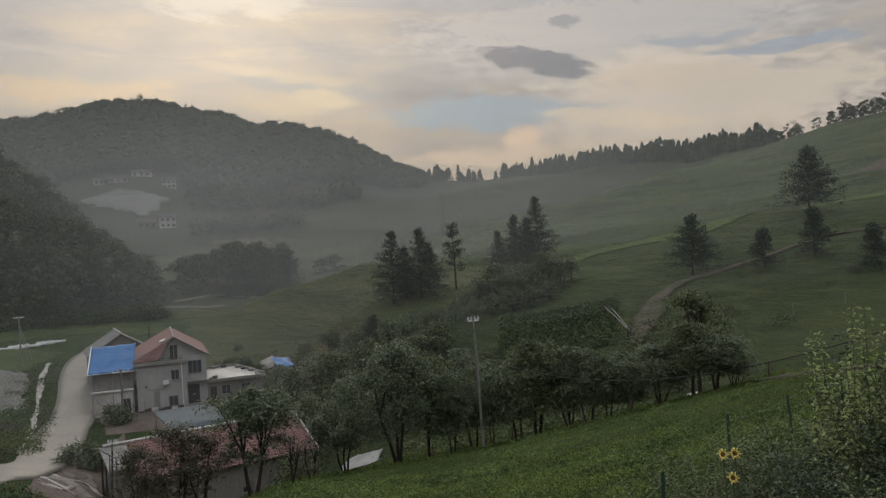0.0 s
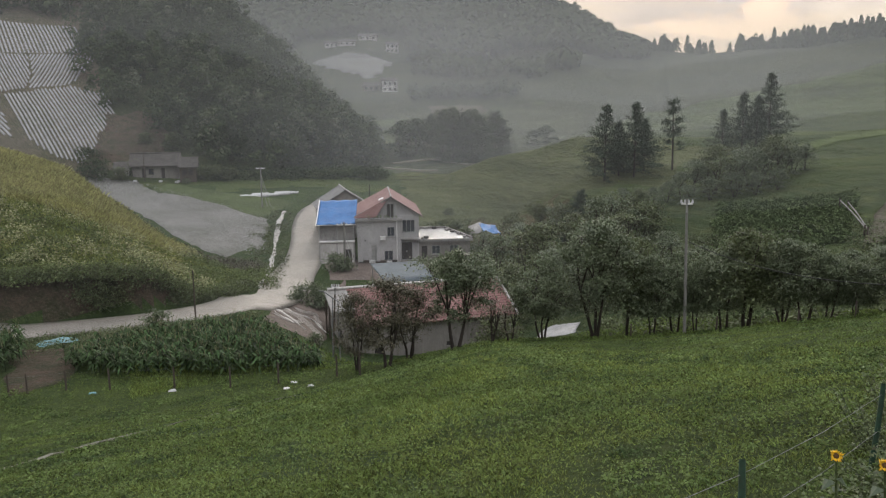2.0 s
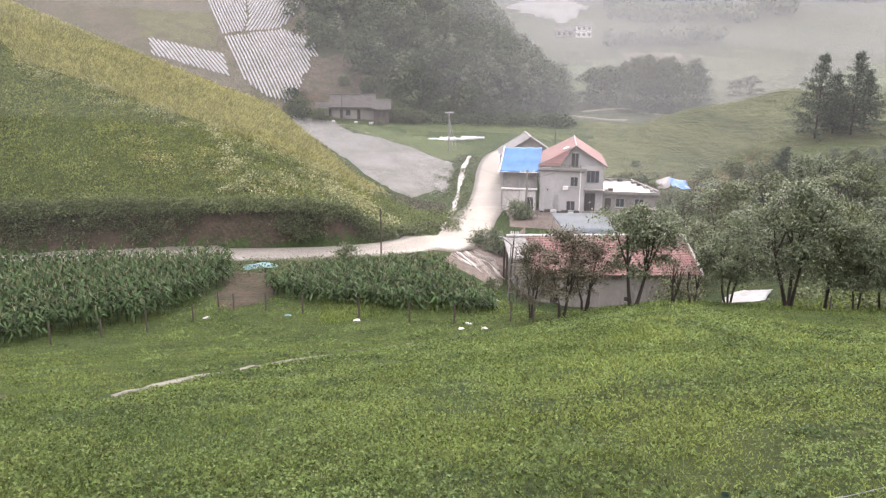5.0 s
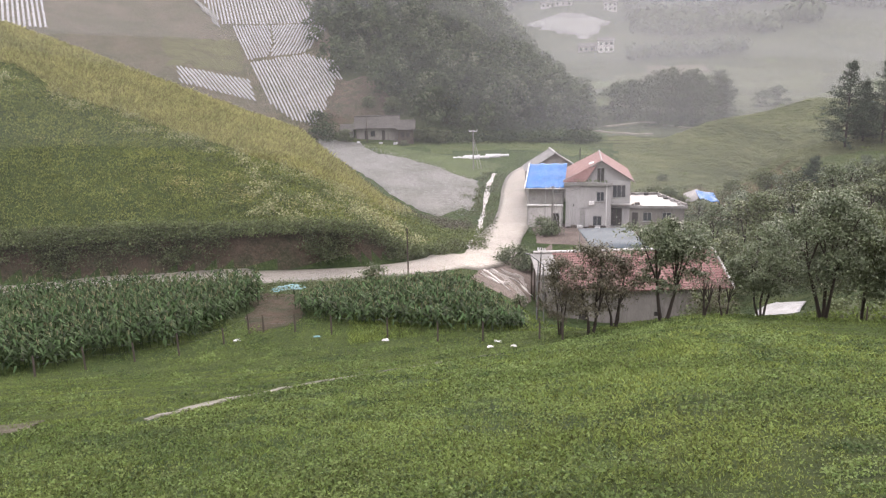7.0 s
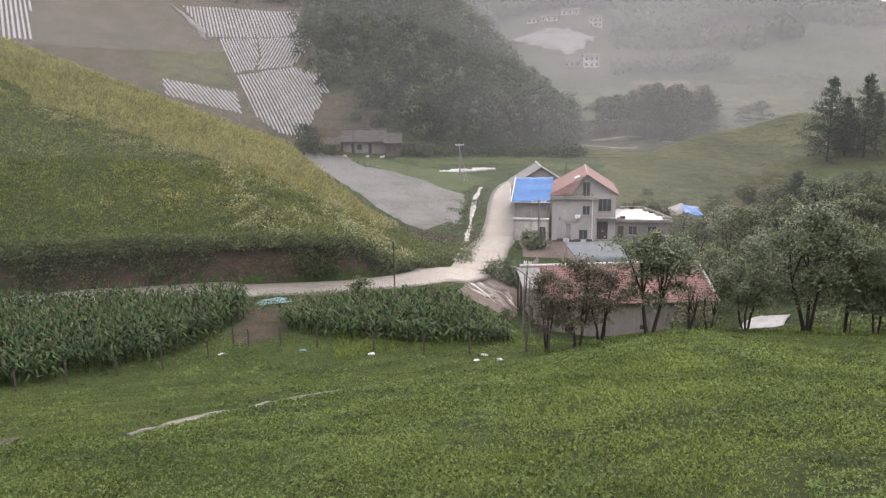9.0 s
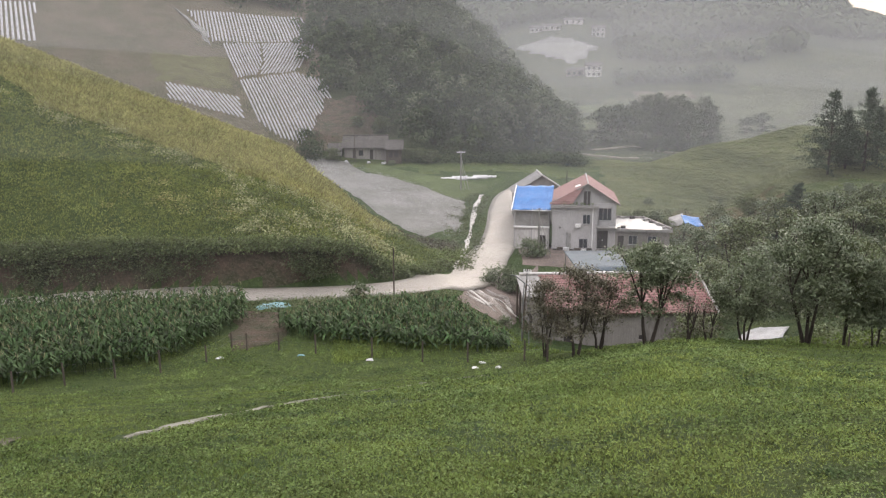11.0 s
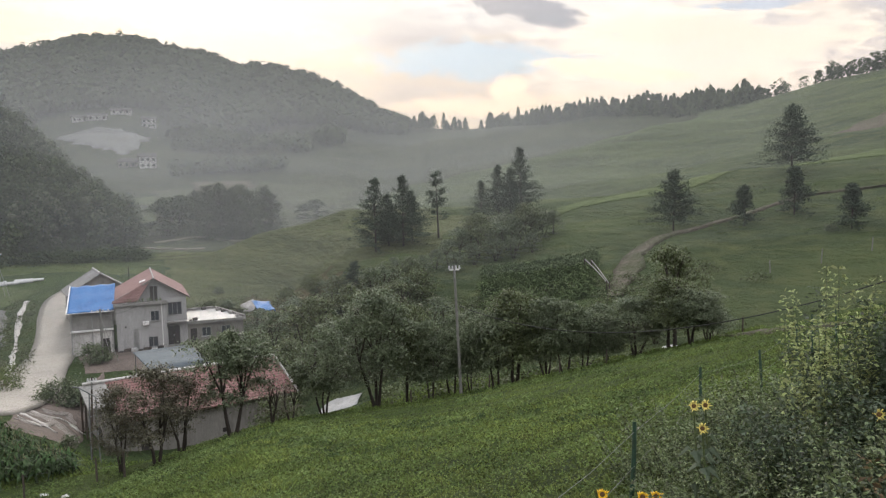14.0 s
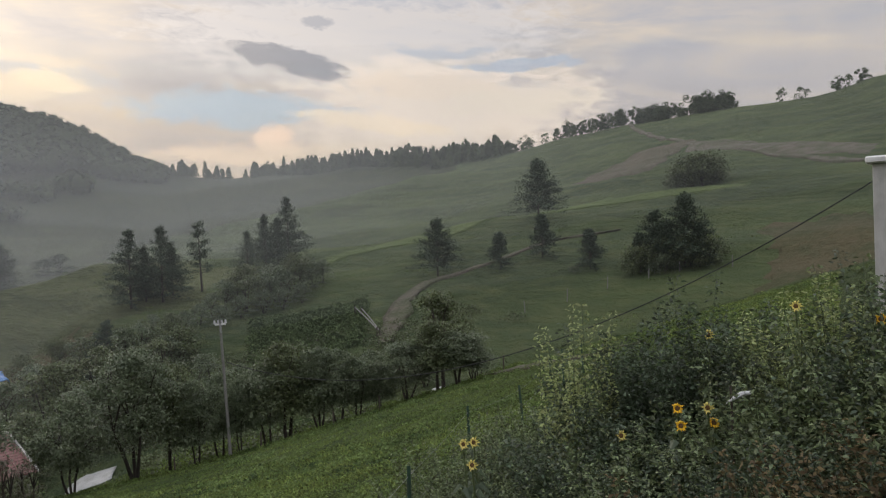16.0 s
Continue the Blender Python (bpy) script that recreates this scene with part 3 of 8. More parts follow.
kind_of[(qa < -40.5 + 2 * jit) & (qd > curve(qa, WOOD_FOOT) - 4) & (qd < curve(qa, WOOD_CREST) + 40)] = 6
kind_of[(qd < 56) & (sunlit_sward(qx, qy))] = 7
kind_of[grazed(qx, qy)] = 9
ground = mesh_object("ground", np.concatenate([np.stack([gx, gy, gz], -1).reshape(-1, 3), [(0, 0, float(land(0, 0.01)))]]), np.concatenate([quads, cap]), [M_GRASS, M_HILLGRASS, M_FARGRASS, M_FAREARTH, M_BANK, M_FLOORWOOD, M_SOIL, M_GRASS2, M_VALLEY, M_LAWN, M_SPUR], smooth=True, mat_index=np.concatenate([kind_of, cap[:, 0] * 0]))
tagged(ground, "wet green pasture running down into a farmed valley", "ground", kind="structure")


def xy(az, d):
    return d * math.sin(radians(az)), d * math.cos(radians(az))


def drape(name, corners, mat, lift, nu, nv, label, category, kind="", wob=0.0, relief=0.0):
    """A sheet laid on the land between four corners (azimuth, distance), with an uneven edge."""
    c = [np.array(xy(*p)) for p in corners]
    u, v = (g[..., None] for g in np.meshgrid(np.arange(nu + 1) / nu, np.arange(nv + 1) / nv, indexing="ij"))
    p = (c[0] * (1 - u) + c[1] * u) * (1 - v) + (c[3] * (1 - u) + c[2] * u) * v
    edge = np.minimum(np.minimum(u, 1 - u), np.minimum(v, 1 - v))[..., 0]
    px, py = p[..., 0], p[..., 1]
    rim = (edge < 0.01) * 2.0 * wob
    px, py = px + rim * fbm(px / 3, py / 3, 21), py + rim * fbm(px / 3, py / 3, 33)
    pz = land(px, py) + np.where(edge > 0.001, lift, lift * 0.2) + relief * fbm(px / 1.2, py / 1.2, 8)
    vs = np.stack([px, py, pz], -1).reshape(-1, 3)
    k = np.arange((nu + 1) * (nv + 1)).reshape(nu + 1, nv + 1)
    f = np.stack([k[:-1, :-1], k[1:, :-1], k[1:, 1:], k[:-1, 1:]], -1).reshape(-1, 4)
    ob = mesh_object(name, vs, f, mat, smooth=True)
    return tagged(ob, label, category, kind=kind)


def smooth_line(pts, n):
    """Catmull-Rom through plan points."""
    pts = [np.array(p, float) for p in pts]
    pts = [2 * pts[0] - pts[1]] + pts + [2 * pts[-1] - pts[-2]]
    out = []
    for i in range(1, len(pts) - 2):
        p0, p1, p2, p3 = pts[i - 1:i + 3]
        for t in np.arange(n) / n:
            out.append(0.5 * (2 * p1 + (p2 - p0) * t + (2 * p0 - 5 * p1 + 4 * p2 - p3) * t * t + (3 * p1 - p0 - 3 * p2 + p3) * t ** 3))
    out.append(pts[-2])
    return out


def strip(name, line, widths, mat, lift, label, category, kind, across=4, rag=0.0, edge_drop=0.25, parent=None, level=True):
    """A band along a plan line, on the land, with sides that run into the ground."""
    n = len(line)
    line = np.array(line)
    ws = np.interp(np.linspace(0, 1, n), np.linspace(0, 1, len(widths)), widths)
    a = np.concatenate([line[1:2] - line[:1], line[2:] - line[:-2], line[-1:] - line[-2:-1]])
    a = a / np.linalg.norm(a, axis=1)[:, None]
    s = np.stack([-a[:, 1], a[:, 0]], -1)
    zc = land(line[:, 0], line[:, 1], rough=False)
    cols = []
    for k in range(across + 3):
        u = min(max((k - 1) / across, 0), 1) - 0.5
        off = u * ws
        if k in (0, 1, across + 1, across + 2):
            off = off + rag * fbm(line[:, 0] / 1.5 + k // 2 * 7, line[:, 1] / 1.5, 40 + k // 2)
        q = line + s * off[:, None]
        zq = land(q[:, 0], q[:, 1])
        z = (zc + np.clip(zq - zc, -0.45, 0.04) if level else zq) + lift
        if k in (0, across + 2):
            z = z - edge_drop
        cols.append(np.stack([q[:, 0], q[:, 1], z], -1))
    vs = np.stack(cols, 1).reshape(-1, 3)
    m = across + 3
    k = np.arange(n * m).reshape(n, m)
    f = np.stack([k[:-1, :-1], k[1:, :-1], k[1:, 1:], k[:-1, 1:]], -1).reshape(-1, 4)
    return tagged(mesh_object(name, vs, f, mat, parent, smooth=False), label, category, kind=kind)


road_line = smooth_line([xy(a, d) for a, d in ((-74, 79), (-66, 75), (-59, 71), (-52, 66.8), (-45, 63.6), (-39.5, 62.9), (-34.5, 64.8), (-31.2, 69.5), (-29.0, 78), (-27.9, 88), (-27.1, 99), (-26.8, 110), (-26.7, 121), (-26.1, 131), (-24.2, 140))], 10)
road = strip("road", road_line, [5.6, 5.6, 5.6, 5.4, 6.4, 5.4, 4.8, 4.8, 4.6], M_CONCRETE, 0.20, "wet pale concrete village road winding past the house", "road", "structure", 6, rag=0.12, edge_drop=0.3)
# the muddy yard with running rainwater beside the bend
drape("yard", [(-30.6, 60.5), (-26.2, 57.5), (-24.0, 84), (-28.4, 73)], M_MUD, 0.10, 24, 24, "muddy yard awash with brown rainwater beside the bend", "yard", "structure", wob=0.6, relief=0.05)
for pts, w in (([(-29.8, 70), (-28.6, 67.5), (-27.6, 66), (-26.7, 62), (-26.2, 59)], [0.7, 1.5, 0.8, 1.6, 0.7]), ([(-28.0, 70), (-27.2, 69), (-26.5, 69.5), (-26.0, 66)], [0.5, 1.1, 0.9, 0.4]), ([(-29.6, 64), (-28.2, 62.5), (-27.4, 64.5)], [0.4, 0.9, 0.4])):
    strip("puddle", smooth_line([xy(a, d) for a, d in pts], 8), w, M_WATER, 0.17, "shallow stream of brown rainwater running over the yard", "puddle", "structure", 3, rag=0.9, edge_drop=0.08)
for pts, w in (([(-29.2, 67), (-28.4, 64.6), (-27.9, 62.8), (-27.2, 60.6)], [0.1, 0.3, 0.16, 0.08]), ([(-28.9, 69), (-27.6, 67.4), (-26.6, 66.6), (-25.6, 63)], [0.1, 0.22, 0.32, 0.1]), ([(-29.5, 65.5), (-28.9, 63.6), (-28.0, 62.0)], [0.08, 0.24, 0.1])):
    strip("puddle", smooth_line([xy(a, d) for a, d in pts], 8), w, M_FOAM, 0.19, "white thread of rainwater rushing over the yard", "puddle", "structure", 3, rag=0.9, edge_drop=0.08)
drape("yard", [(-25.2, 84), (-17.5, 84), (-17.5, 96), (-25.6, 100)], M_MUD, 0.09, 16, 14, "wet gravel yard in front of the grey house", "yard", "structure", wob=0.4)
strip("ditch_water", smooth_line([xy(a, d) for a, d in ((-28.4, 131), (-28.9, 122), (-29.1, 112), (-29.4, 101), (-29.7, 92), (-30.1, 85), (-30.6, 79))], 10), [0.5, 0.9, 0.4, 0.8, 0.5, 0.35], M_FOAM, 0.14, "narrow ditch of white running water beside the road", "ditch", "structure", 3, rag=0.8, edge_drop=0.1)
# fields
drape("field", [(-47.8, 44.6), (-43.9, 45.6), (-43.9, 55.5), (-46.8, 57)], M_BANK, 0.06, 16, 16, "bare wet brown soil between the maize plots", "field", "structure", wob=1.0, relief=0.1)
drape("field", [(-41.8, 161.5), (-33.0, 102.5), (-29.8, 112), (-38.6, 160)], M_GREYFIELD, 0.2, 60, 16, "pale harvested field spread with plastic and stubble", "field", "structure", wob=0.8, relief=0.16)
drape("field", [(-37.2, 150), (-30.3, 106), (-29.6, 126), (-34.0, 141)], M_GREYFIELD, 0.26, 30, 14, "pale harvested field corner by the ditch", "field", "structure", wob=0.8, relief=0.16)
drape("field", [(-37.6, 153), (-30.2, 126.5), (-27.6, 138), (-36.4, 157)], M_YOUNG, 0.28, 40, 14, "narrow strip of young green crop along the field", "field", "structure", wob=0.6, relief=0.2)
# trodden paths on the pasture
strip("path", smooth_line([xy(a, d) for a, d in ((-55.8, 18.4), (-51.6, 20.6), (-47.2, 22.8), (-43.7, 24.8), (-40.5, 26.2), (-36, 28.9), (-31.4, 32.0), (-27.7, 34.0))], 14), [0.2, 0.55, 0.5, 0.32, 0.2, 0.16, 0.14, 0.1], M_PALETRACK, 0.045, "narrow trodden path across the wet pasture", "path", "structure", 3, rag=0.7, edge_drop=0.08, level=False)
drape("mud_patch", [(-66, 18.6), (-63.2, 19.0), (-62.0, 21.2), (-65.5, 21.4)], M_CHURN, 0.03, 20, 16, "trampled brown mud patch in the pasture", "mud", "structure", wob=0.8, relief=0.03)
strip("path", smooth_line([xy(a, d) for a, d in ((13.7, 77), (14.3, 83), (14.8, 87.7), (15.3, 93), (17.2, 98), (19.3, 101), (22.5, 102.5), (25.1, 106), (27.7, 110), (31.7, 111))], 12), [1.5, 2.4, 3.0, 2.2, 1.6, 1.2, 0.8, 0.5, 0.4, 0.3], M_CHURN, 0.3, "churned brown dirt track climbing the far pasture", "path", "structure", 4, rag=1.2, edge_drop=0.3, level=False)
drape("field", [(40.5, 60), (56, 56), (56, 96), (42.5, 100)], M_BROWNGRASS, 0.12, 30, 26, "rusty dry patch of grass on the far pasture", "grass patch", "structure", wob=4, relief=0.2)
drape("field", [(-15.0, 107), (-8.8, 100), (-7.6, 114), (-13.6, 122)], M_BROWNGRASS, 0.12, 20, 16, "rusty dry grass on the slope behind the house", "grass patch", "structure", wob=4, relief=0.2)
strip("bank", smooth_line([xy(a, d) for a, d in ((20.5, 50), (23, 45), (26, 40), (29, 37), (33, 35))], 12), [0.4, 1.2, 1.5, 1.0, 0.4], M_CHURN, 0.12, "bare brown earth edge at the top of the meadow", "bank", "structure", 3, rag=0.8, edge_drop=0.2, level=False)
# bright terrace band: the light on it is put into its grass colour
strip("terrace", smooth_line([xy(a, d) for a, d in ((7.0, 124), (10, 127), (14.2, 132), (19.8, 131), (23, 142), (25.7, 160), (31, 166), (38, 160), (46, 150))], 12), [1.0, 3.5, 5.0, 4.0, 5.0, 6.0, 5.0, 4.0], M_TERRACE, 0.2, "grassy terrace along the far pasture, coloured paler as catching light", "terrace", "structure", 5, rag=2.6, edge_drop=0.35, level=False)
drape("field", [(28.2, 212), (34, 206), (37, 262), (33.4, 262)], M_SOIL, 0.5, 20, 20, "bare brown ploughed patch high on the pasture", "field", "structure", wob=2.5)
drape("field", [(36.4, 236), (48, 172), (48.6, 184), (36.8, 262)], M_CHURN, 0.5, 30, 8, "bare brown terrace on the hillside", "field", "structure", wob=2.0)
strip("path", smooth_line([xy(a, d) for a, d in ((32.6, 420), (33.0, 360), (34.4, 300), (36.4, 258), (40.5, 210), (45, 178), (50, 160))], 12), [1.6, 2.2, 2.4, 2.4, 2.2, 2, 2], M_CHURN, 0.4, "earth farm road cut along the upper hillside", "path", "structure", 3, rag=0.8, edge_drop=0.6, level=False)
drape("field", [(-26.2, 524), (-21.6, 458), (-20.0, 520), (-23.3, 538)], M_PALEFAR, 1.5, 24, 12, "pale terraced field far up the valley", "field", "structure", wob=6)
drape("field", [(-17.6, 345), (-13.0, 352), (-13.4, 372), (-17.2, 372)], M_SOIL, 1.0, 20, 8, "reddish ploughed strip on the far valley floor", "field", "structure", wob=5)
drape("field", [(-20.5, 300), (-16.5, 305), (-16.8, 322), (-20.2, 318)], M_YOUNG, 0.9, 20, 8, "green strip of young crop up the valley", "field", "structure", wob=5)
strip("path", smooth_line([xy(a, d) for a, d in ((-20.2, 190), (-17.5, 196), (-15.2, 186), (-13, 182))], 10), [1.2, 1.6, 1.2], M_TRACK, 0.25, "pale farm track below the grove", "path", "structure", 3, rag=0.5, level=False)
strip("path", smooth_line([xy(a, d) for a, d in ((-21, 178), (-18.6, 172), (-16.8, 172))], 10), [1.0, 1.4, 1.0], M_TRACK, 0.25, "pale farm track at the foot of the wood", "path", "structure", 3, rag=0.5, level=False)


# ridged fields under strips of plastic film
def film_field(corners, along, gap, label):
    """Parallel raised strips of film, cut off at the edges of a field given by its corners."""
    c = np.array([xy(*p) for p in corners])
    a, b = np.array(xy(*along[0])), np.array(xy(*along[1]))
    run = (b - a) / np.hypot(*(b - a))
    across = np.array([-run[1], run[0]])
    f = base("film_field", (0, 0, 0), 0, label, "field", kind="structure")
    o = (c - a) @ across
    jig = random.Random(len(label))
    for off in np.arange(o.min() + gap * 0.5, o.max(), gap):
        cut = []
        for p, q in zip(c, np.roll(c, -1, axis=0)):
            g, h = (p - a) @ across - off, (q - a) @ across - off
            if g * h < 0:
                cut.append(float((p + (q - p) * g / (g - h) - a) @ run))
        if len(cut) != 2 or abs(cut[1] - cut[0]) < 0.6:
            continue
        lo, hi = min(cut) + jig.uniform(-0.3, 0.3), max(cut) + jig.uniform(-0.3, 0.3)
        n = 12
        w = gap * jig.uniform(0.22, 0.28)
        u, v = np.meshgrid([-w, -w * 0.6, w * 0.6, w], lo + (hi - lo) * np.arange(n + 1) / n)
        p = a + across * (off + u[..., None]) + run * v[..., None]
        vs = np.concatenate([p, (land(p[..., 0], p[..., 1]) + np.array([0.05, 0.26, 0.26, 0.05]))[..., None]], -1).reshape(-1, 3)
        k = np.arange((n + 1) * 4).reshape(n + 1, 4)
        fs = np.stack([k[:-1, :-1], k[:-1, 1:], k[1:, 1:], k[1:, :-1]], -1).reshape(-1, 4)
        mesh_object("film_strip", vs, fs, M_FILM, f)
    return f


film_field([(-46.1, 190.3), (-45.0, 171.4), (-43.5, 166.2), (-41.8, 164.4), (-39.6, 182.7), (-40.0, 192.6), (-42.2, 196.3)], [(-45.9, 188.7), (-44.6, 169.3)], 0.78, "sloping field ridged with strips of white plastic film")
film_field([(-47.2, 214), (-46.3, 191.5), (-44.9, 193.6), (-44.5, 202), (-44.6, 214)], [(-46.8, 211), (-45.9, 190)], 0.74, "steep field ridged with strips of white plastic film")
film_field([(-44.5, 214), (-44.4, 202), (-44.8, 193.7), (-42.2, 197.2), (-40.6, 213), (-40.6, 214.7)], [(-42.9, 214), (-44.5, 193)], 0.76, "field of white plastic film rows set aslant")
film_field([(-47.9, 215), (-41, 215.5), (-41.6, 236), (-49.5, 242)], [(-45, 236), (-44.5, 216)], 0.9, "upper field under white plastic film rows")
film_field([(-51.0, 179), (-45.9, 172), (-46.3, 181.5), (-51.2, 187)], [(-48.5, 184), (-47.4, 175)], 0.78, "narrow field with white plastic film rows behind the hill")
film_field([(-59.0, 208), (-62, 208), (-62.5, 236), (-58.8, 236)], [(-60, 236), (-60, 208)], 1.1, "terrace with white plastic film rows on the upper slope")
drape("field", [(-47.95, 212), (-49.2, 228), (-50.5, 246), (-48.2, 222)], M_GREYFIELD, 0.5, 12, 8, "grey strip of bare stony soil on the slope", "field", "structure", wob=1)
drape("field", [(-51.5, 188), (-46.6, 186), (-46.9, 204), (-52, 206)], M_THINGRASS, 0.35, 16, 10, "patch of thin grass on the ploughed slope", "field", "structure", wob=3)
drape("earth_bank", [(-41.0, 166), (-36.4, 168), (-36.6, 182), (-40.2, 184)], M_BANK, 0.6, 16, 10, "bare reddish earth bank above the old house", "bank", "structure", wob=3, relief=1.2)


# ---- buildings ----
M_PLASTER = material("grey_cement_render", (0.385, 0.38, 0.37), 0.9, (0.27, 0.265, 0.255), 0.45, 0.2, 4.0, (0.44, 0.435, 0.425), stretch=(1, 1, 0.45))
# stained cement; its darker tone also serves as shadow on the annex front
M_BARNWALL = material("stained_and_shaded_cement", (0.235, 0.22, 0.20), 0.92, (0.15, 0.14, 0.125), 0.4, 0.25, 3.0, (0.28, 0.265, 0.24), stretch=(1, 1, 0.35))
M_WHITEWALL = material("limewashed_wall", (0.50, 0.485, 0.46), 0.85, (0.38, 0.365, 0.34), 0.5, 0.2, 4.0, (0.68, 0.66, 0.63), stretch=(1, 1, 0.4))
M_SLAB = material("stained_concrete_slab", (0.27, 0.26, 0.245), 0.85, (0.17, 0.165, 0.15), 0.7, 0.3, 4.0)
M_REDROOF = material("faded_red_tiles", (0.205, 0.120, 0.108), 0.7, (0.165, 0.085, 0.078), 0.6, 0.35, 5.0, (0.30, 0.19, 0.17), spec=0.2)
M_GREYROOF = material("dark_clay_tiles", (0.095, 0.088, 0.08), 0.85, (0.065, 0.06, 0.055), 0.6, 0.4, 5.0, (0.15, 0.14, 0.13), spec=0.12)
M_ASHROOF = material("ash_grey_cement_tiles", (0.185, 0.182, 0.175), 0.7, (0.13, 0.128, 0.122), 0.6, 0.3, 4.0, (0.22, 0.216, 0.208), spec=0.3)
M_WETROOF = material("rain_wet_flat_roof", (0.46, 0.46, 0.455), 0.15, (0.36, 0.36, 0.35), 0.5, 0.05, 2.0, (0.52, 0.52, 0.51), spec=0.6)
M_SHEET = material("blue_grey_sheet", (0.085, 0.105, 0.115), 0.65, (0.06, 0.075, 0.085), 0.8, 0.1, 4.0, (0.12, 0.14, 0.15), spec=0.12)
M_TARP = material("blue_tarpaulin", (0.040, 0.150, 0.36), 0.45, (0.03, 0.11, 0.28), 0.8, 0.35, 2.0, (0.07, 0.20, 0.43), spec=0.3)
M_WHITETRIM = material("white_painted_metal", (0.72, 0.71, 0.69), 0.5, (0.6, 0.59, 0.57), 2.0, 0.05)
# dark timber; also fills an opening that is dark only by shade
M_DARK = material("dark_timber_and_hole_shade", (0.05, 0.046, 0.042), 0.8, (0.035, 0.032, 0.03), 1.0, 0.1)
M_FRAME = material("aluminium_frame", (0.33, 0.33, 0.32), 0.45, (0.25, 0.25, 0.24), 3.0, 0.02, metallic=0.4)
M_GLASS = material("window_glass", (0.035, 0.042, 0.05), 0.08, (0.03, 0.035, 0.04), 1.0, 0.0, spec=0.8)
M_WOODPOST = material("weathered_timber", (0.085, 0.070, 0.058), 0.9, (0.055, 0.046, 0.038), 3.0, 0.3, stretch=(1, 1, 0.2))
M_POLE = material("concrete_pole", (0.20, 0.195, 0.178), 0.85, (0.14, 0.136, 0.124), 1.5, 0.15)
M_WIRE = material("black_cable", (0.025, 0.025, 0.027), 0.6, (0.02, 0.02, 0.02), 3.0, 0.0)
M_PORCELAIN = material("grey_white_porcelain", (0.48, 0.48, 0.47), 0.25, (0.40, 0.40, 0.39), 4.0, 0.0)
M_PLASTIC = material("white_plastic_sheet", (0.50, 0.50, 0.495), 0.4, (0.36, 0.36, 0.35), 1.0, 0.4, 3.0)
M_WETSHEET = material("rain_dulled_plastic", (0.28, 0.28, 0.275), 0.5, (0.17, 0.17, 0.16), 0.9, 0.3, 3.0, (0.36, 0.36, 0.355))
M_GALV = material("galvanised_wire", (0.15, 0.155, 0.15), 0.5, (0.2, 0.2, 0.2), 3.0, 0.0, metallic=0.3)
M_TURQ = material("turquoise_tarpaulin", (0.10, 0.24, 0.26), 0.6, (0.16, 0.22, 0.22), 1.5, 0.3)


def tile_slope(name, p00, p10, p11, p01, courses, mat, parent, thick=0.07):
    """Roof slope as overlapping courses: p00, p10 along the eave, p01, p11 along the ridge."""
    p00, p10, p11, p01 = (Vector(p) for p in (p00, p10, p11, p01))
    nrm = (p10 - p00).cross(p01 - p00).normalized()
    if nrm.z < 0:
        nrm = -nrm
    bm = bmesh.new()
    prism(bm, [tuple(v) for v in (p00, p10, p11, p01)], 0.06)
    slope = part(name, bm, mat, parent)
    for i in range(courses):
        a, b = i / courses, min((i + 1.12) / courses, 1.0)
        q = [p00.lerp(p01, a) + nrm * thick, p10.lerp(p11, a) + nrm * thick, p10.lerp(p11, b) + nrm * thick * 0.25, p00.lerp(p01, b) + nrm * thick * 0.25]
        bm = bmesh.new()
        prism(bm, [tuple(v) for v in q], thick * 0.9)
        part("tile_course", bm, mat, slope)
    return slope


def gable_wall(name, x0, x1, z0, ze, xa, za, y, thick, mat, parent):
    bm = bmesh.new()
    pts = [(x0, z0), (x1, z0), (x1, ze), (xa, za), (x0, ze)]
    f = [bm.verts.new((x, y, z)) for x, z in pts]
    g = [bm.verts.new((x, y + thick, z)) for x, z in pts]
    bm.faces.new(f)
    bm.faces.new(g[::-1])
    for i in range(5):
        j = (i + 1) % 5
        bm.faces.new((f[i], g[i], g[j], f[j]))
    return part(name, bm, mat, parent)


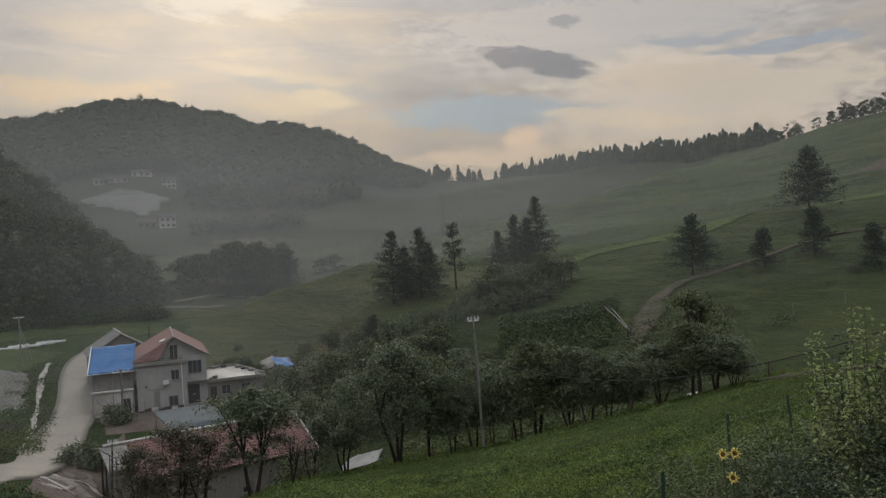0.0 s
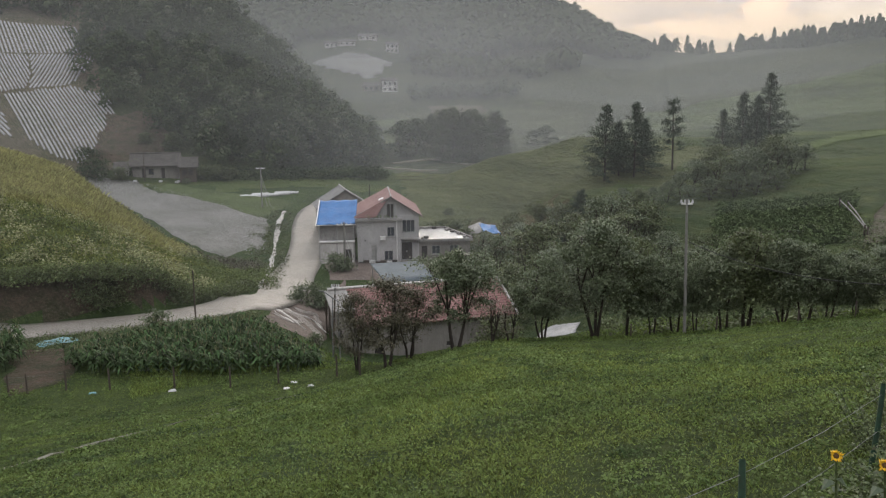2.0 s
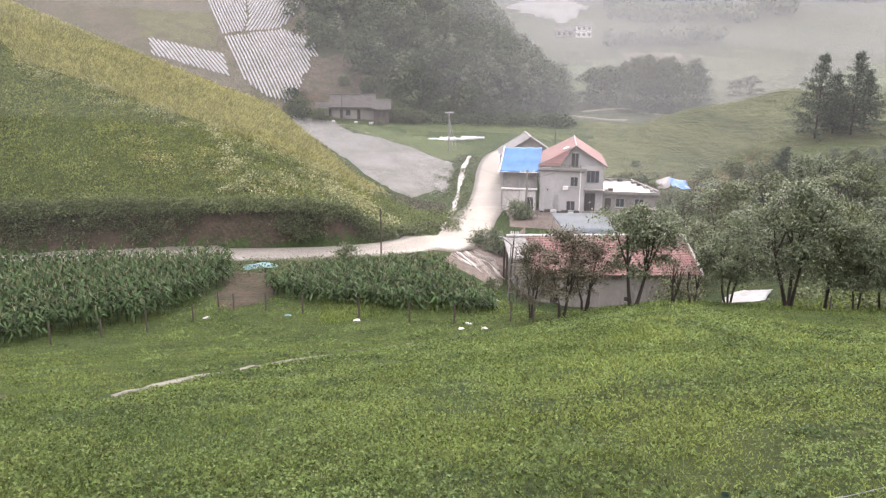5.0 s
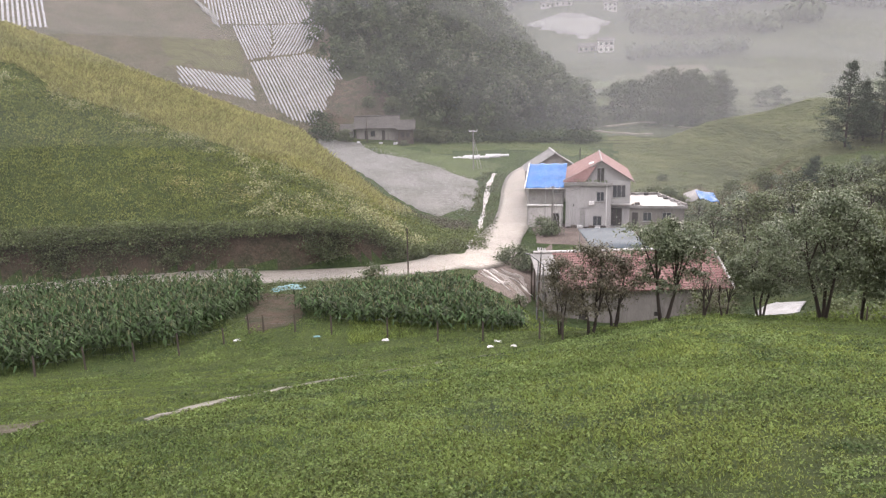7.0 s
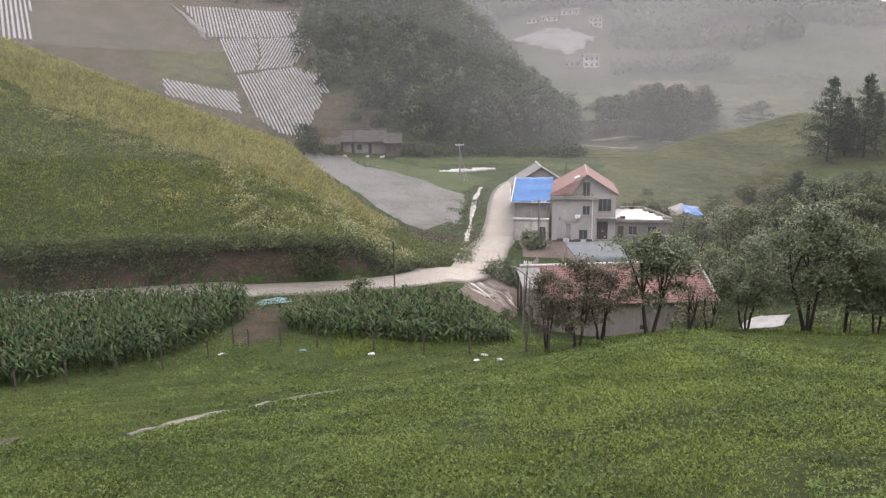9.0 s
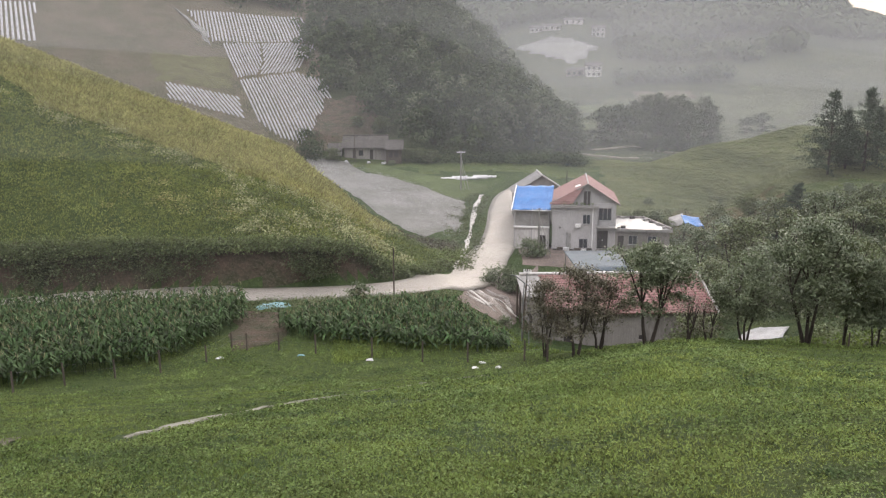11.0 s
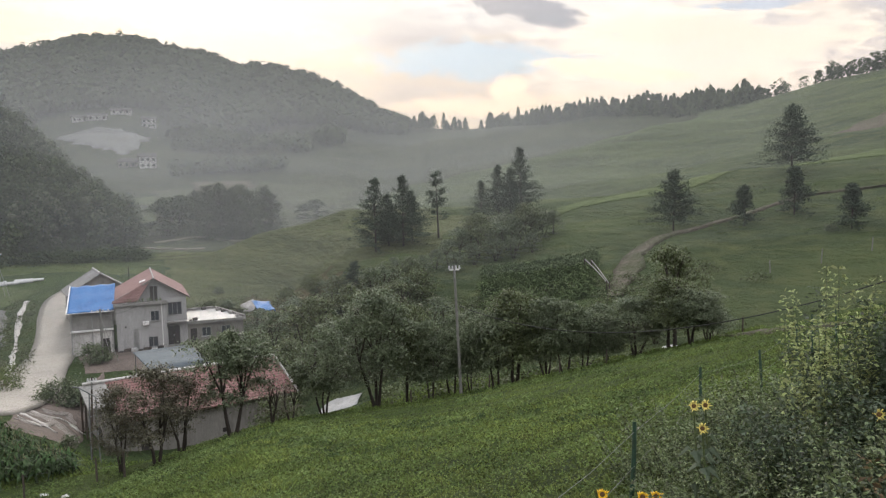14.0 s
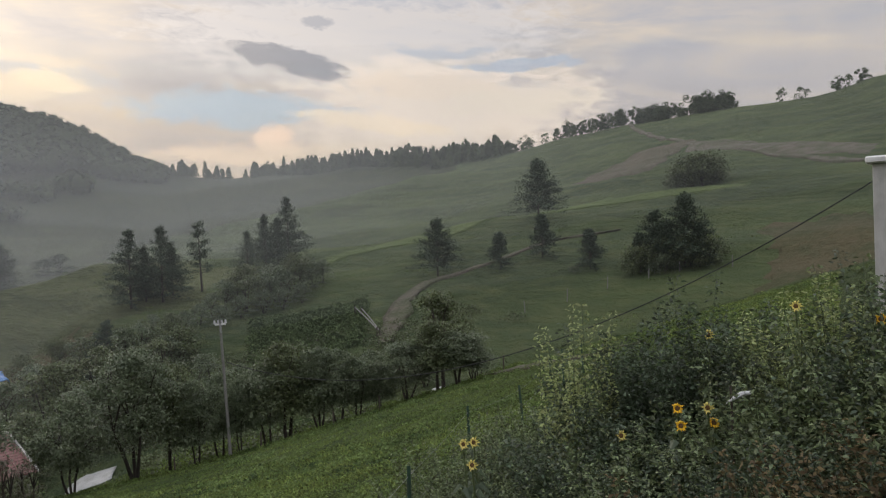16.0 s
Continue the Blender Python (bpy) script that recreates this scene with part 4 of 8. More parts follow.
def main_house():
    p = spot(-20.62, 95.0)
    p.z = EYE - 18.15
    h = base("house", p, 22, "two-storey grey cement farmhouse with a red tiled gable roof", "house")
    h.matrix_world = h.matrix_world @ Matrix.Diagonal((0.955, 1, 1, 1))
    X = lambda x: x - 4.15
    W, D = 8.3, 15.0
    # projecting two-storey front block with its roof terrace
    holes = [(X(3.95), X(4.95), 3.5, 4.7), (X(3.55), X(4.7), 0.4, 1.65), (X(1.9), X(2.5), 0.1, 2.35)]
    wall("front_wall", X(0), X(5.8), -0.8, 5.5, 0, 0.24, holes, M_PLASTER, h)
    part("side_wall", boxes((X(0), X(0.24), 0.24, D, -0.8, 6.0)), M_PLASTER, h)
    part("side_wall", boxes((X(5.56), X(5.8), 0.24, 1.3, -0.8, 5.5)), M_PLASTER, h)
    wall("bay_wall", X(5.8), X(8.3), -0.8, 6.0, 1.3, 0.24, [(X(6.05), X(7.75), 3.8, 5.4), (X(5.95), X(7.35), 0.2, 2.5)], M_PLASTER, h)
    part("side_wall", boxes((X(8.06), X(8.3), 1.54, D, -0.8, 6.0)), M_PLASTER, h)
    part("back_wall", boxes((X(0.24), X(8.06), D - 0.24, D, -0.8, 6.0)), M_PLASTER, h)
    part("floor_slab", boxes((X(0.24), X(8.06), 1.54, D - 0.24, 2.9, 3.08)), M_SLAB, h)
    part("terrace", boxes((X(-0.25), X(6.0), -0.35, 1.7, 5.5, 5.68), (X(-0.25), X(6.0), -0.35, -0.2, 5.68, 5.86), bevel=0.02), M_SLAB, h, "dark stained terrace slab with a low parapet")
    gable_wall("gable_wall", X(0.1), X(8.2), 5.68, 6.0, X(4.6), 8.15, 1.7, 0.24, M_PLASTER, h)
    gable_wall("gable_wall", X(0.24), X(8.06), 6.0, 6.02, X(4.4), 8.15, D - 0.3, 0.24, M_PLASTER, h)
    part("gable_door", boxes((X(4.05), X(4.9), 1.64, 1.7, 5.7, 7.45)), M_DARK, h, "dark doorway onto the terrace")
    part("gable_jamb", boxes((X(3.95), X(4.05), 1.6, 1.7, 5.7, 7.55), (X(4.9), X(5.0), 1.6, 1.7, 5.7, 7.55), (X(4.45), X(4.52), 1.6, 1.64, 5.7, 7.45)), M_FRAME, h)
    window(X(3.95), X(4.95), 3.5, 4.7, 0.06, h, M_FRAME, M_GLASS, 1)
    window(X(3.55), X(4.7), 0.4, 1.65, 0.06, h, M_FRAME, M_GLASS, 1)
    window(X(6.05), X(7.75), 3.8, 5.4, 1.42, h, M_FRAME, M_GLASS, 2)
    door = part("door", boxes((X(1.92), X(2.48), 0.1, 0.15, 0.1, 2.33)), M_FRAME, h, "narrow grey metal side door")
    part("handle", boxes((X(2.38), X(2.42), 0.06, 0.1, 1.1, 1.25)), M_WHITETRIM, door)
    d2 = part("door", boxes((X(5.97), X(6.63), 1.44, 1.5, 0.2, 2.48), (X(6.67), X(7.33), 1.44, 1.5, 0.2, 2.48)), M_DARK, h, "dark double front door")
    part("handle", boxes((X(6.56), X(6.6), 1.38, 1.44, 1.2, 1.4), (X(6.7), X(6.74), 1.38, 1.44, 1.2, 1.4)), M_WHITETRIM, d2)
    part("balcony_slab", boxes((X(5.8), X(8.3), 0.35, 1.3, 2.95, 3.1), bevel=0.02), M_SLAB, h)
    part("step", boxes((X(5.6), X(8.0), 0.3, 1.3, -0.8, 0.05), bevel=0.02), M_SLAB, h)
    tubes("drainpipe", [([(X(5.25), -0.08, -0.3), (X(5.25), -0.08, 3.2), (X(5.25), -0.08, 5.5)], [0.06] * 3)], M_WHITETRIM, h, 8, "white plastic drainpipe")
    tubes("drainpipe", [([(X(1.2), -0.07, 2.7), (X(3.4), -0.07, 2.66)], [0.025] * 2)], M_FRAME, h, 6)
    tubes("drainpipe", [([(X(0.8), -0.07, -0.1), (X(0.8), -0.07, 1.6)], [0.03] * 2)], M_FRAME, h, 6)
    part("air_conditioner", boxes((X(3.0), X(3.7), -0.35, -0.02, 3.1, 3.55), bevel=0.03), M_WHITETRIM, h, "small white air-conditioner box")
    part("wall_lamp", boxes((X(0.95), X(1.12), -0.1, 0.0, 2.9, 3.12), bevel=0.02), M_DARK, h)
    # roof
    ze, za, xa = 5.95, 8.4, X(4.55)
    yb = D + 0.7
    tile_slope("roof_slope", (X(-0.35), 1.2, ze), (X(-0.35), yb, ze), (xa, yb, za), (xa, 1.2, za), 14, M_REDROOF, h)
    tile_slope("roof_slope", (X(8.75), 1.0, ze - 0.1), (X(8.75), yb, ze - 0.1), (xa, yb, za), (xa, 1.0, za), 14, M_REDROOF, h)
    tile_slope("roof_slope", (X(-0.4), 0.05, 5.95), (X(2.5), 0.35, 5.95), (xa - 0.25, 1.55, za - 0.02), (xa - 0.3, 1.9, za - 0.05), 8, M_REDROOF, h)
    tubes("ridge_tile", [([(xa, 0.95, za + 0.08), (xa, yb, za + 0.08)], [0.09, 0.09])], M_PLASTER, h, 8, "pale cement ridge line")
    bm = bmesh.new()
    prism(bm, [(X(8.8), 1.0, ze - 0.02), (xa, 1.0, za + 0.1), (xa, 1.12, za + 0.1), (X(8.8), 1.12, ze - 0.02)], 0.2)
    prism(bm, [(X(-0.4), 1.15, ze), (xa, 1.15, za + 0.1), (xa, 1.27, za + 0.1), (X(-0.4), 1.27, ze)], 0.2)
    part("bargeboard", bm, M_SLAB, h)
    bm = bmesh.new()
    prism(bm, [(X(2.9), 3.0, 7.85), (X(3.6), 3.0, 8.08), (X(3.6), 4.3, 8.1), (X(2.9), 4.3, 7.85)], 0.06)
    part("roof_patch", bm, M_WHITETRIM, h, "pale sheet patched onto the roof")
    # clutter standing on the terrace
    rng = random.Random(5)
    for i in range(9):
        x, s = X(1.2 + i * 0.5 + rng.uniform(-0.15, 0.15)), rng.uniform(0.12, 0.3)
        o = base("flower_pot", (0, 0, 0), 0, "small clay pot with a leafy plant on the terrace", "flower pot", "pots on the terrace")
        o.matrix_world = h.matrix_world @ pose(x, rng.uniform(-0.05, 0.4), 5.68)
        bm = bmesh.new()
        bmesh.ops.create_cone(bm, cap_ends=True, segments=10, radius1=s * 0.4, radius2=s * 0.6, depth=s, matrix=Matrix.Translation((0, 0, s / 2)))
        part("pot", bm, M_BARNWALL if i % 3 else M_PORCELAIN, o)
        lv, lf = [], []
        for k in range(26):
            c = Vector((rng.gauss(0, s * 0.5), rng.gauss(0, s * 0.5), s + rng.uniform(0, s * 1.4)))
            u, w = Vector((rng.gauss(0, 1), rng.gauss(0, 1), rng.gauss(0, 0.5))).normalized() * 0.09, Vector((rng.gauss(0, 1), rng.gauss(0, 1), rng.gauss(0, 1))).normalized() * 0.05
            n = len(lv)
            lv += [c - u, c + w, c + u, c - w]
            lf.append((n, n + 1, n + 2, n + 3))
        tagged(mesh_object("plant", lv, np.array(lf), M_CROP, o), "", "", "", "stuff")
    # junk along the foot of the wall
    for i in range(7):
        x, s = X(0.4 + i * 0.75), rng.uniform(0.2, 0.45)
        bm = boxes((-s, s, -0.2, 0.2, 0, s * rng.uniform(0.8, 1.6)), bevel=0.03)
        o = part("crate", bm, (M_DARK, M_WOODPOST, M_PLASTIC)[i % 3])
        tagged(o, "battered farm crate against the house wall", "crate", "crates by the wall")
        o.matrix_world = h.matrix_world @ pose(x, -0.6, 0.05, 0, 0, rng.uniform(-20, 20))
    return h


house = main_house()
HM = house.matrix_world.copy()


def tarp_shed():
    s = base("shed", (0, 0, 0), 0, "open shed beside the house roofed with a bright blue tarpaulin", "shed")
    s.matrix_world = HM @ pose(-4.25, 0, 0)
    wall("front_wall", -4.9, -0.3, -0.8, 2.85, 0.3, 0.2, [(-1.6, -0.7, -0.1, 1.9)], M_WHITEWALL, s)
    part("side_wall", boxes((-4.9, -4.7, 0.5, 5, -0.8, 2.85)), M_WHITEWALL, s)
    part("ledge", boxes((-5.0, -0.25, 0.05, 0.6, 2.85, 3.02), bevel=0.02), M_WHITETRIM, s, "white ledge above the lower wall")
    part("floor", boxes((-4.7, -0.3, 0.6, 5, 2.7, 2.84)), M_SLAB, s)
    part("back_wall", boxes((-4.9, -0.3, 4.8, 5, -0.8, 7.4)), M_SLAB, s)
    part("upper_wall", boxes((-4.8, -0.3, 0.7, 0.8, 2.85, 5.4)), M_SLAB, s, "grey sheet wall under the tarpaulin")
    part("door", boxes((-1.58, -0.72, 0.36, 0.42, -0.1, 1.88)), M_DARK, s)
    for x, y, t in ((-4.9, 0.25, 5.15), (-2.6, 0.25, 5.2), (-0.4, 0.25, 5.25), (-4.9, 4.9, 7.6), (-0.4, 4.9, 7.6)):
        tubes("post", [([(x, y, -0.3), (x, y, t)], [0.06, 0.05])], M_FRAME, s, 8)
    n, vs = 16, []
    for i in range(n + 1):
        for j in range(n + 1):
            u, v = i / n, j / n
            sag = -0.10 * math.sin(u * math.pi * 3) ** 2 - 0.08 * math.sin(v * math.pi * 2) ** 2
            vs.append((-5.25 + 5.15 * u + 0.25 * v, -0.25 + 5.2 * v, 5.22 + 0.08 * u + 2.5 * v + sag))
    k = np.arange((n + 1) ** 2).reshape(n + 1, n + 1)
    f = np.stack([k[:-1, :-1], k[1:, :-1], k[1:, 1:], k[:-1, 1:]], -1).reshape(-1, 4)
    tarp = mesh_object("tarpaulin", vs, f, M_TARP, s, smooth=True)
    sol = tarp.modifiers.new("thick", "SOLIDIFY")
    sol.thickness = 0.03
    tagged(tarp, "bright blue tarpaulin roof")
    part("rail", boxes((-5.3, -0.1, -0.3, -0.24, 5.1, 5.16)), M_WHITETRIM, s)
    bm = bmesh.new()
    prism(bm, [(-5.34, -0.25, 5.26), (-5.22, -0.25, 5.26), (-4.97, 4.95, 7.79), (-5.09, 4.95, 7.79)], 0.1)
    part("edge_pole", bm, M_WHITETRIM, s, "white pole along the tarpaulin's edge")
    return s


tarp_shed()


def back_house():
    s = base("house", (0, 0, 0), 0, "small grey house with a pitched roof behind the farmhouse", "house")
    s.matrix_world = HM @ pose(-6.2, 17, 0.6, 0, 0, 8)
    for y in (0, 7.8):
        gable_wall("gable_wall", -4, 4, -1.0, 4.9, 0, 7.2, y, 0.24, M_SLAB, s)
    part("side_wall", boxes((-4, -3.76, 0.24, 7.8, -1, 4.9)), M_SLAB, s)
    part("side_wall", boxes((3.76, 4, 0.24, 7.8, -1, 4.9)), M_SLAB, s)
    tile_slope("roof_slope", (-4.5, -0.4, 4.7), (-4.5, 8.4, 4.7), (0, 8.4, 7.4), (0, -0.4, 7.4), 12, M_ASHROOF, s, 0.04)
    tile_slope("roof_slope", (4.5, -0.4, 4.7), (4.5, 8.4, 4.7), (0, 8.4, 7.4), (0, -0.4, 7.4), 12, M_ASHROOF, s, 0.04)
    bm = bmesh.new()
    prism(bm, [(4.6, -0.5, 4.72), (0, -0.5, 7.56), (0, -0.3, 7.56), (4.6, -0.3, 4.72)], 0.18)
    part("bargeboard", bm, M_WHITEWALL, s, "white painted roof edge")
    tubes("ridge_tile", [([(0, -0.4, 7.5), (0, 8.4, 7.5)], [0.12, 0.12])], M_WHITEWALL, s, 8)
    tubes("chimney", [([(3.9, 0.5, 5.0), (3.9, 0.5, 8.0)], [0.07, 0.07])], M_DARK, s, 8, "thin dark stovepipe")
    return s


back_house()


def flat_annex():
    s = base("annex", (0, 0, 0), 0, "low annex with a flat rain-white roof beside the house", "annex")
    s.matrix_world = HM @ pose(4.15, 1.5, -0.1)
    # front wall given the darker cement to stand for the shadow on it
    wall("front_wall", 0.02, 7.0, -0.9, 2.7, 0, 0.24, [(0.35, 1.15, -0.1, 2.0), (1.75, 2.9, 0.9, 2.05), (4.2, 5.4, 0.9, 2.05)], M_BARNWALL, s)
    part("back_wall", boxes((0.02, 4.2, 9.2, 9.44, -0.9, 2.7)), M_PLASTER, s)
    bm = bmesh.new()
    prism(bm, [(6.8, 0.24, 2.7), (7.0, 0.24, 2.7), (4.4, 9.2, 2.7), (4.2, 9.2, 2.7)], 3.6)
    part("side_wall", bm, M_PLASTER, s)
    bm = bmesh.new()
    prism(bm, [(-0.0, -0.35, 2.92), (7.3, -0.35, 2.92), (4.6, 9.6, 2.92), (0.0, 9.6, 2.92)], 0.22)
    part("roof_slab", bm, M_WETROOF, s, "flat white roof shining with rain")
    part("roof_edge", boxes((0.0, 7.3, -0.42, -0.352, 2.62, 2.96)), M_SLAB, s)
    bm = bmesh.new()
    prism(bm, [(7.05, -0.3, 3.2), (7.33, -0.3, 3.2), (4.63, 9.6, 3.2), (4.35, 9.6, 3.2)], 0.27)
    box(bm, 0.0, 4.34, 9.3, 9.6, 2.93, 3.2)
    part("parapet", bm, M_BARNWALL, s)
    part("door", boxes((0.37, 1.13, 0.1, 0.15, -0.1, 1.98)), M_DARK, s)
    window(1.75, 2.9, 0.9, 2.05, 0.06, s, M_FRAME, M_GLASS, 1)
    window(4.2, 5.4, 0.9, 2.05, 0.06, s, M_FRAME, M_GLASS, 1)
    rng = random.Random(8)
    for x, y in ((0.5, 8.8), (1.6, 9.0), (2.9, 8.9), (4.6, 7.2), (5.2, 5.5), (5.9, 3.4), (1.0, 0.4), (0.5, 0.2), (6.3, 0.5)):
        o = part("loose_block", boxes((-0.3, 0.3, -0.2, 0.2, 0, rng.uniform(0.12, 0.4)), bevel=0.03), (M_SLAB, M_BARNWALL, M_DARK)[rng.randrange(3)])
        tagged(o, "loose concrete block lying on the flat roof", "block", "blocks on the roof")
        o.matrix_world = s.matrix_world @ pose(x, y, 2.922, 0, 0, rng.uniform(0, 90))
    return s


flat_annex()


def small_tarp():
    p = spot(-12.5, 104)
    p.z = EYE - 16.3
    s = base("shelter", p, 16, "low shelter under a blue and white tarpaulin", "shelter")
    for x, y, t in ((-1.4, 0, 0.8), (1.5, 0, 0.7), (-1.4, 3, 1.9), (1.5, 3, 1.8)):
        tubes("post", [([(x, y, -1.6), (x, y, t)], [0.06, 0.05])], M_WOODPOST, s)
    n, vs = 12, []
    for i in range(n + 1):
        for j in range(n + 1):
            u, v = i / n, j / n
            vs.append((-1.5 + 2.6 * u - 0.5 * v, -0.2 + 3.0 * v, 0.85 - 0.35 * u + 0.8 * v + 0.12 * math.sin(9 * u) * math.cos(5 * v) + (-0.6 if i == n else 0)))
    k = np.arange((n + 1) ** 2).reshape(n + 1, n + 1)
    f = np.stack([k[:-1, :-1], k[1:, :-1], k[1:, 1:], k[:-1, 1:]], -1).reshape(-1, 4)
    t = mesh_object("tarpaulin", vs, f, M_TARP, s, smooth=True)
    t.modifiers.new("thick", "SOLIDIFY").thickness = 0.03
    vs = [(-1.75 - 1.8 * u, 0.1 + 3.2 * v, 0.82 + 1.0 * v - 0.7 * u) for u in (0, 1) for v in (0, 1)]
    t = mesh_object("roof_sheet", vs, np.array([(0, 1, 3, 2)]), M_SLAB, s)
    t.modifiers.new("thick", "SOLIDIFY").thickness = 0.05
    return s


small_tarp()


def barn():
    p = spot(-17.4, 61.5)
    p.z = EYE - 19.6
    s = base("barn", p, 34, "long cement barn with a faded red tiled roof below the meadow", "barn")
    L, D = 7.3, 9.0
    wall("front_wall", -L, L, -1, 3.0, 0, 0.25, [(1.35, 1.95, 0.55, 0.95), (-4.9, -4.2, 0.3, 1.0)], M_BARNWALL, s)
    part("back_wall", boxes((-L, L, D - 0.25, D, -1, 3.0)), M_BARNWALL, s)
    for x in (-L, L - 0.25):
        bm = bmesh.new()
        pts = [(0.25, -1), (D - 0.25, -1), (D - 0.25, 3.0), (D / 2, 4.95), (0.25, 3.0)]
        f = [bm.verts.new((x, y, z)) for y, z in pts]
        g = [bm.verts.new((x + 0.25, y, z)) for y, z in pts]
        bm.faces.new(f)
        bm.faces.new(g[::-1])
        for i in range(5):
            j = (i + 1) % 5
            bm.faces.new((f[i], g[i], g[j], f[j]))
        part("gable_wall", bm, M_BARNWALL, s)
    tile_slope("roof_slope", (-L + 0.9, -0.45, 2.95), (L + 0.35, -0.45, 2.95), (L + 0.35, D / 2, 5.15), (-L + 0.9, D / 2, 5.15), 16, M_REDROOF, s, 0.045)
    tile_slope("roof_slope", (-L + 0.9, D + 0.45, 2.95), (L + 0.35, D + 0.45, 2.95), (L + 0.35, D / 2, 5.15), (-L + 0.9, D / 2, 5.15), 16, M_REDROOF, s, 0.045)
    tubes("ridge_tile", [([(-L - 0.7, D / 2, 5.22), (L + 0.4, D / 2, 5.22)], [0.13, 0.13])], M_WHITEWALL, s, 8, "pale cement ridge line")
    bm = bmesh.new()
    prism(bm, [(L + 0.36, -0.5, 3.08), (L + 0.5, -0.5, 3.08), (L + 0.5, D / 2, 5.32), (L + 0.36, D / 2, 5.32)], 0.2)
    part("bargeboard", bm, M_WHITEWALL, s)
    # rusty ribs running up the roof
    for i in range(15):
        x = -L + 1.2 + i * 0.97
        tubes("roof_rib", [([(x, -0.42, 3.09), (x, D / 2 - 0.1, 5.22)], [0.035, 0.035])], M_REDROOF, s, 5)
    # plate set in the vent opening, coloured as the darkness inside
    part("vent", boxes((1.36, 1.94, 0.1, 0.16, 0.56, 0.94)), M_DARK, s, "dark plate standing for the shade in the square vent hole")
    part("hatch", boxes((-4.88, -4.22, 0.1, 0.16, 0.32, 0.98)), M_DARK, s)
    # open lean-to at the end of the barn
    bm = bmesh.new()
    prism(bm, [(-L - 1.0, 0.6, 4.2), (-L + 0.95, 0.6, 4.2), (-L + 0.95, D / 2, 5.1), (-L - 1.0, D / 2, 5.1)], 0.12)
    part("porch_roof", bm, M_SLAB, s)
    for y in (0.7, 2.4, 4.2):
        tubes("post", [([(-L - 0.9, y, -1), (-L - 0.9, y, 4.3)], [0.08, 0.07])], M_WOODPOST, s, 7)
    part("door", boxes((-L - 0.06, -L - 0.01, 1.6, 3.0, 0.0, 2.2)), M_DARK, s)
    return s


b = barn()
BM_ = b.matrix_world.copy()


def sheet_canopy():
    s = base("canopy", (0, 0, 0), 0, "blue-grey metal sheet canopy behind the barn roof", "canopy")
    s.matrix_world = BM_ @ pose(0.9, 10.2, 0.25)
    n = 26
    vs = []
    for i in range(n * 2 + 1):
        x = -2.4 + 5.4 * i / (n * 2)
        for j in range(5):
            vs.append((x, 7.0 * j / 4, 3.85 + 0.62 * j / 4 + (0.05 if i % 2 else 0)))
    k = np.arange((n * 2 + 1) * 5).reshape(n * 2 + 1, 5)
    f = np.stack([k[:-1, :-1], k[1:, :-1], k[1:, 1:], k[:-1, 1:]], -1).reshape(-1, 4)
    mesh_object("roof_sheet", vs, f, M_SHEET, s).modifiers.new("thick", "SOLIDIFY").thickness = 0.03
    part("fascia", boxes((-2.45, 3.05, -0.08, -0.02, 3.75, 3.83)), M_WHITETRIM, s, "white painted fascia strip")
    for x in (-2.2, 0.3, 2.8):
        for y in (0.1, 6.8):
            tubes("post", [([(x, y, -1), (x, y, 3.85 + 0.088 * y)], [0.06, 0.05])], M_FRAME, s, 7)
    return s


sheet_canopy()


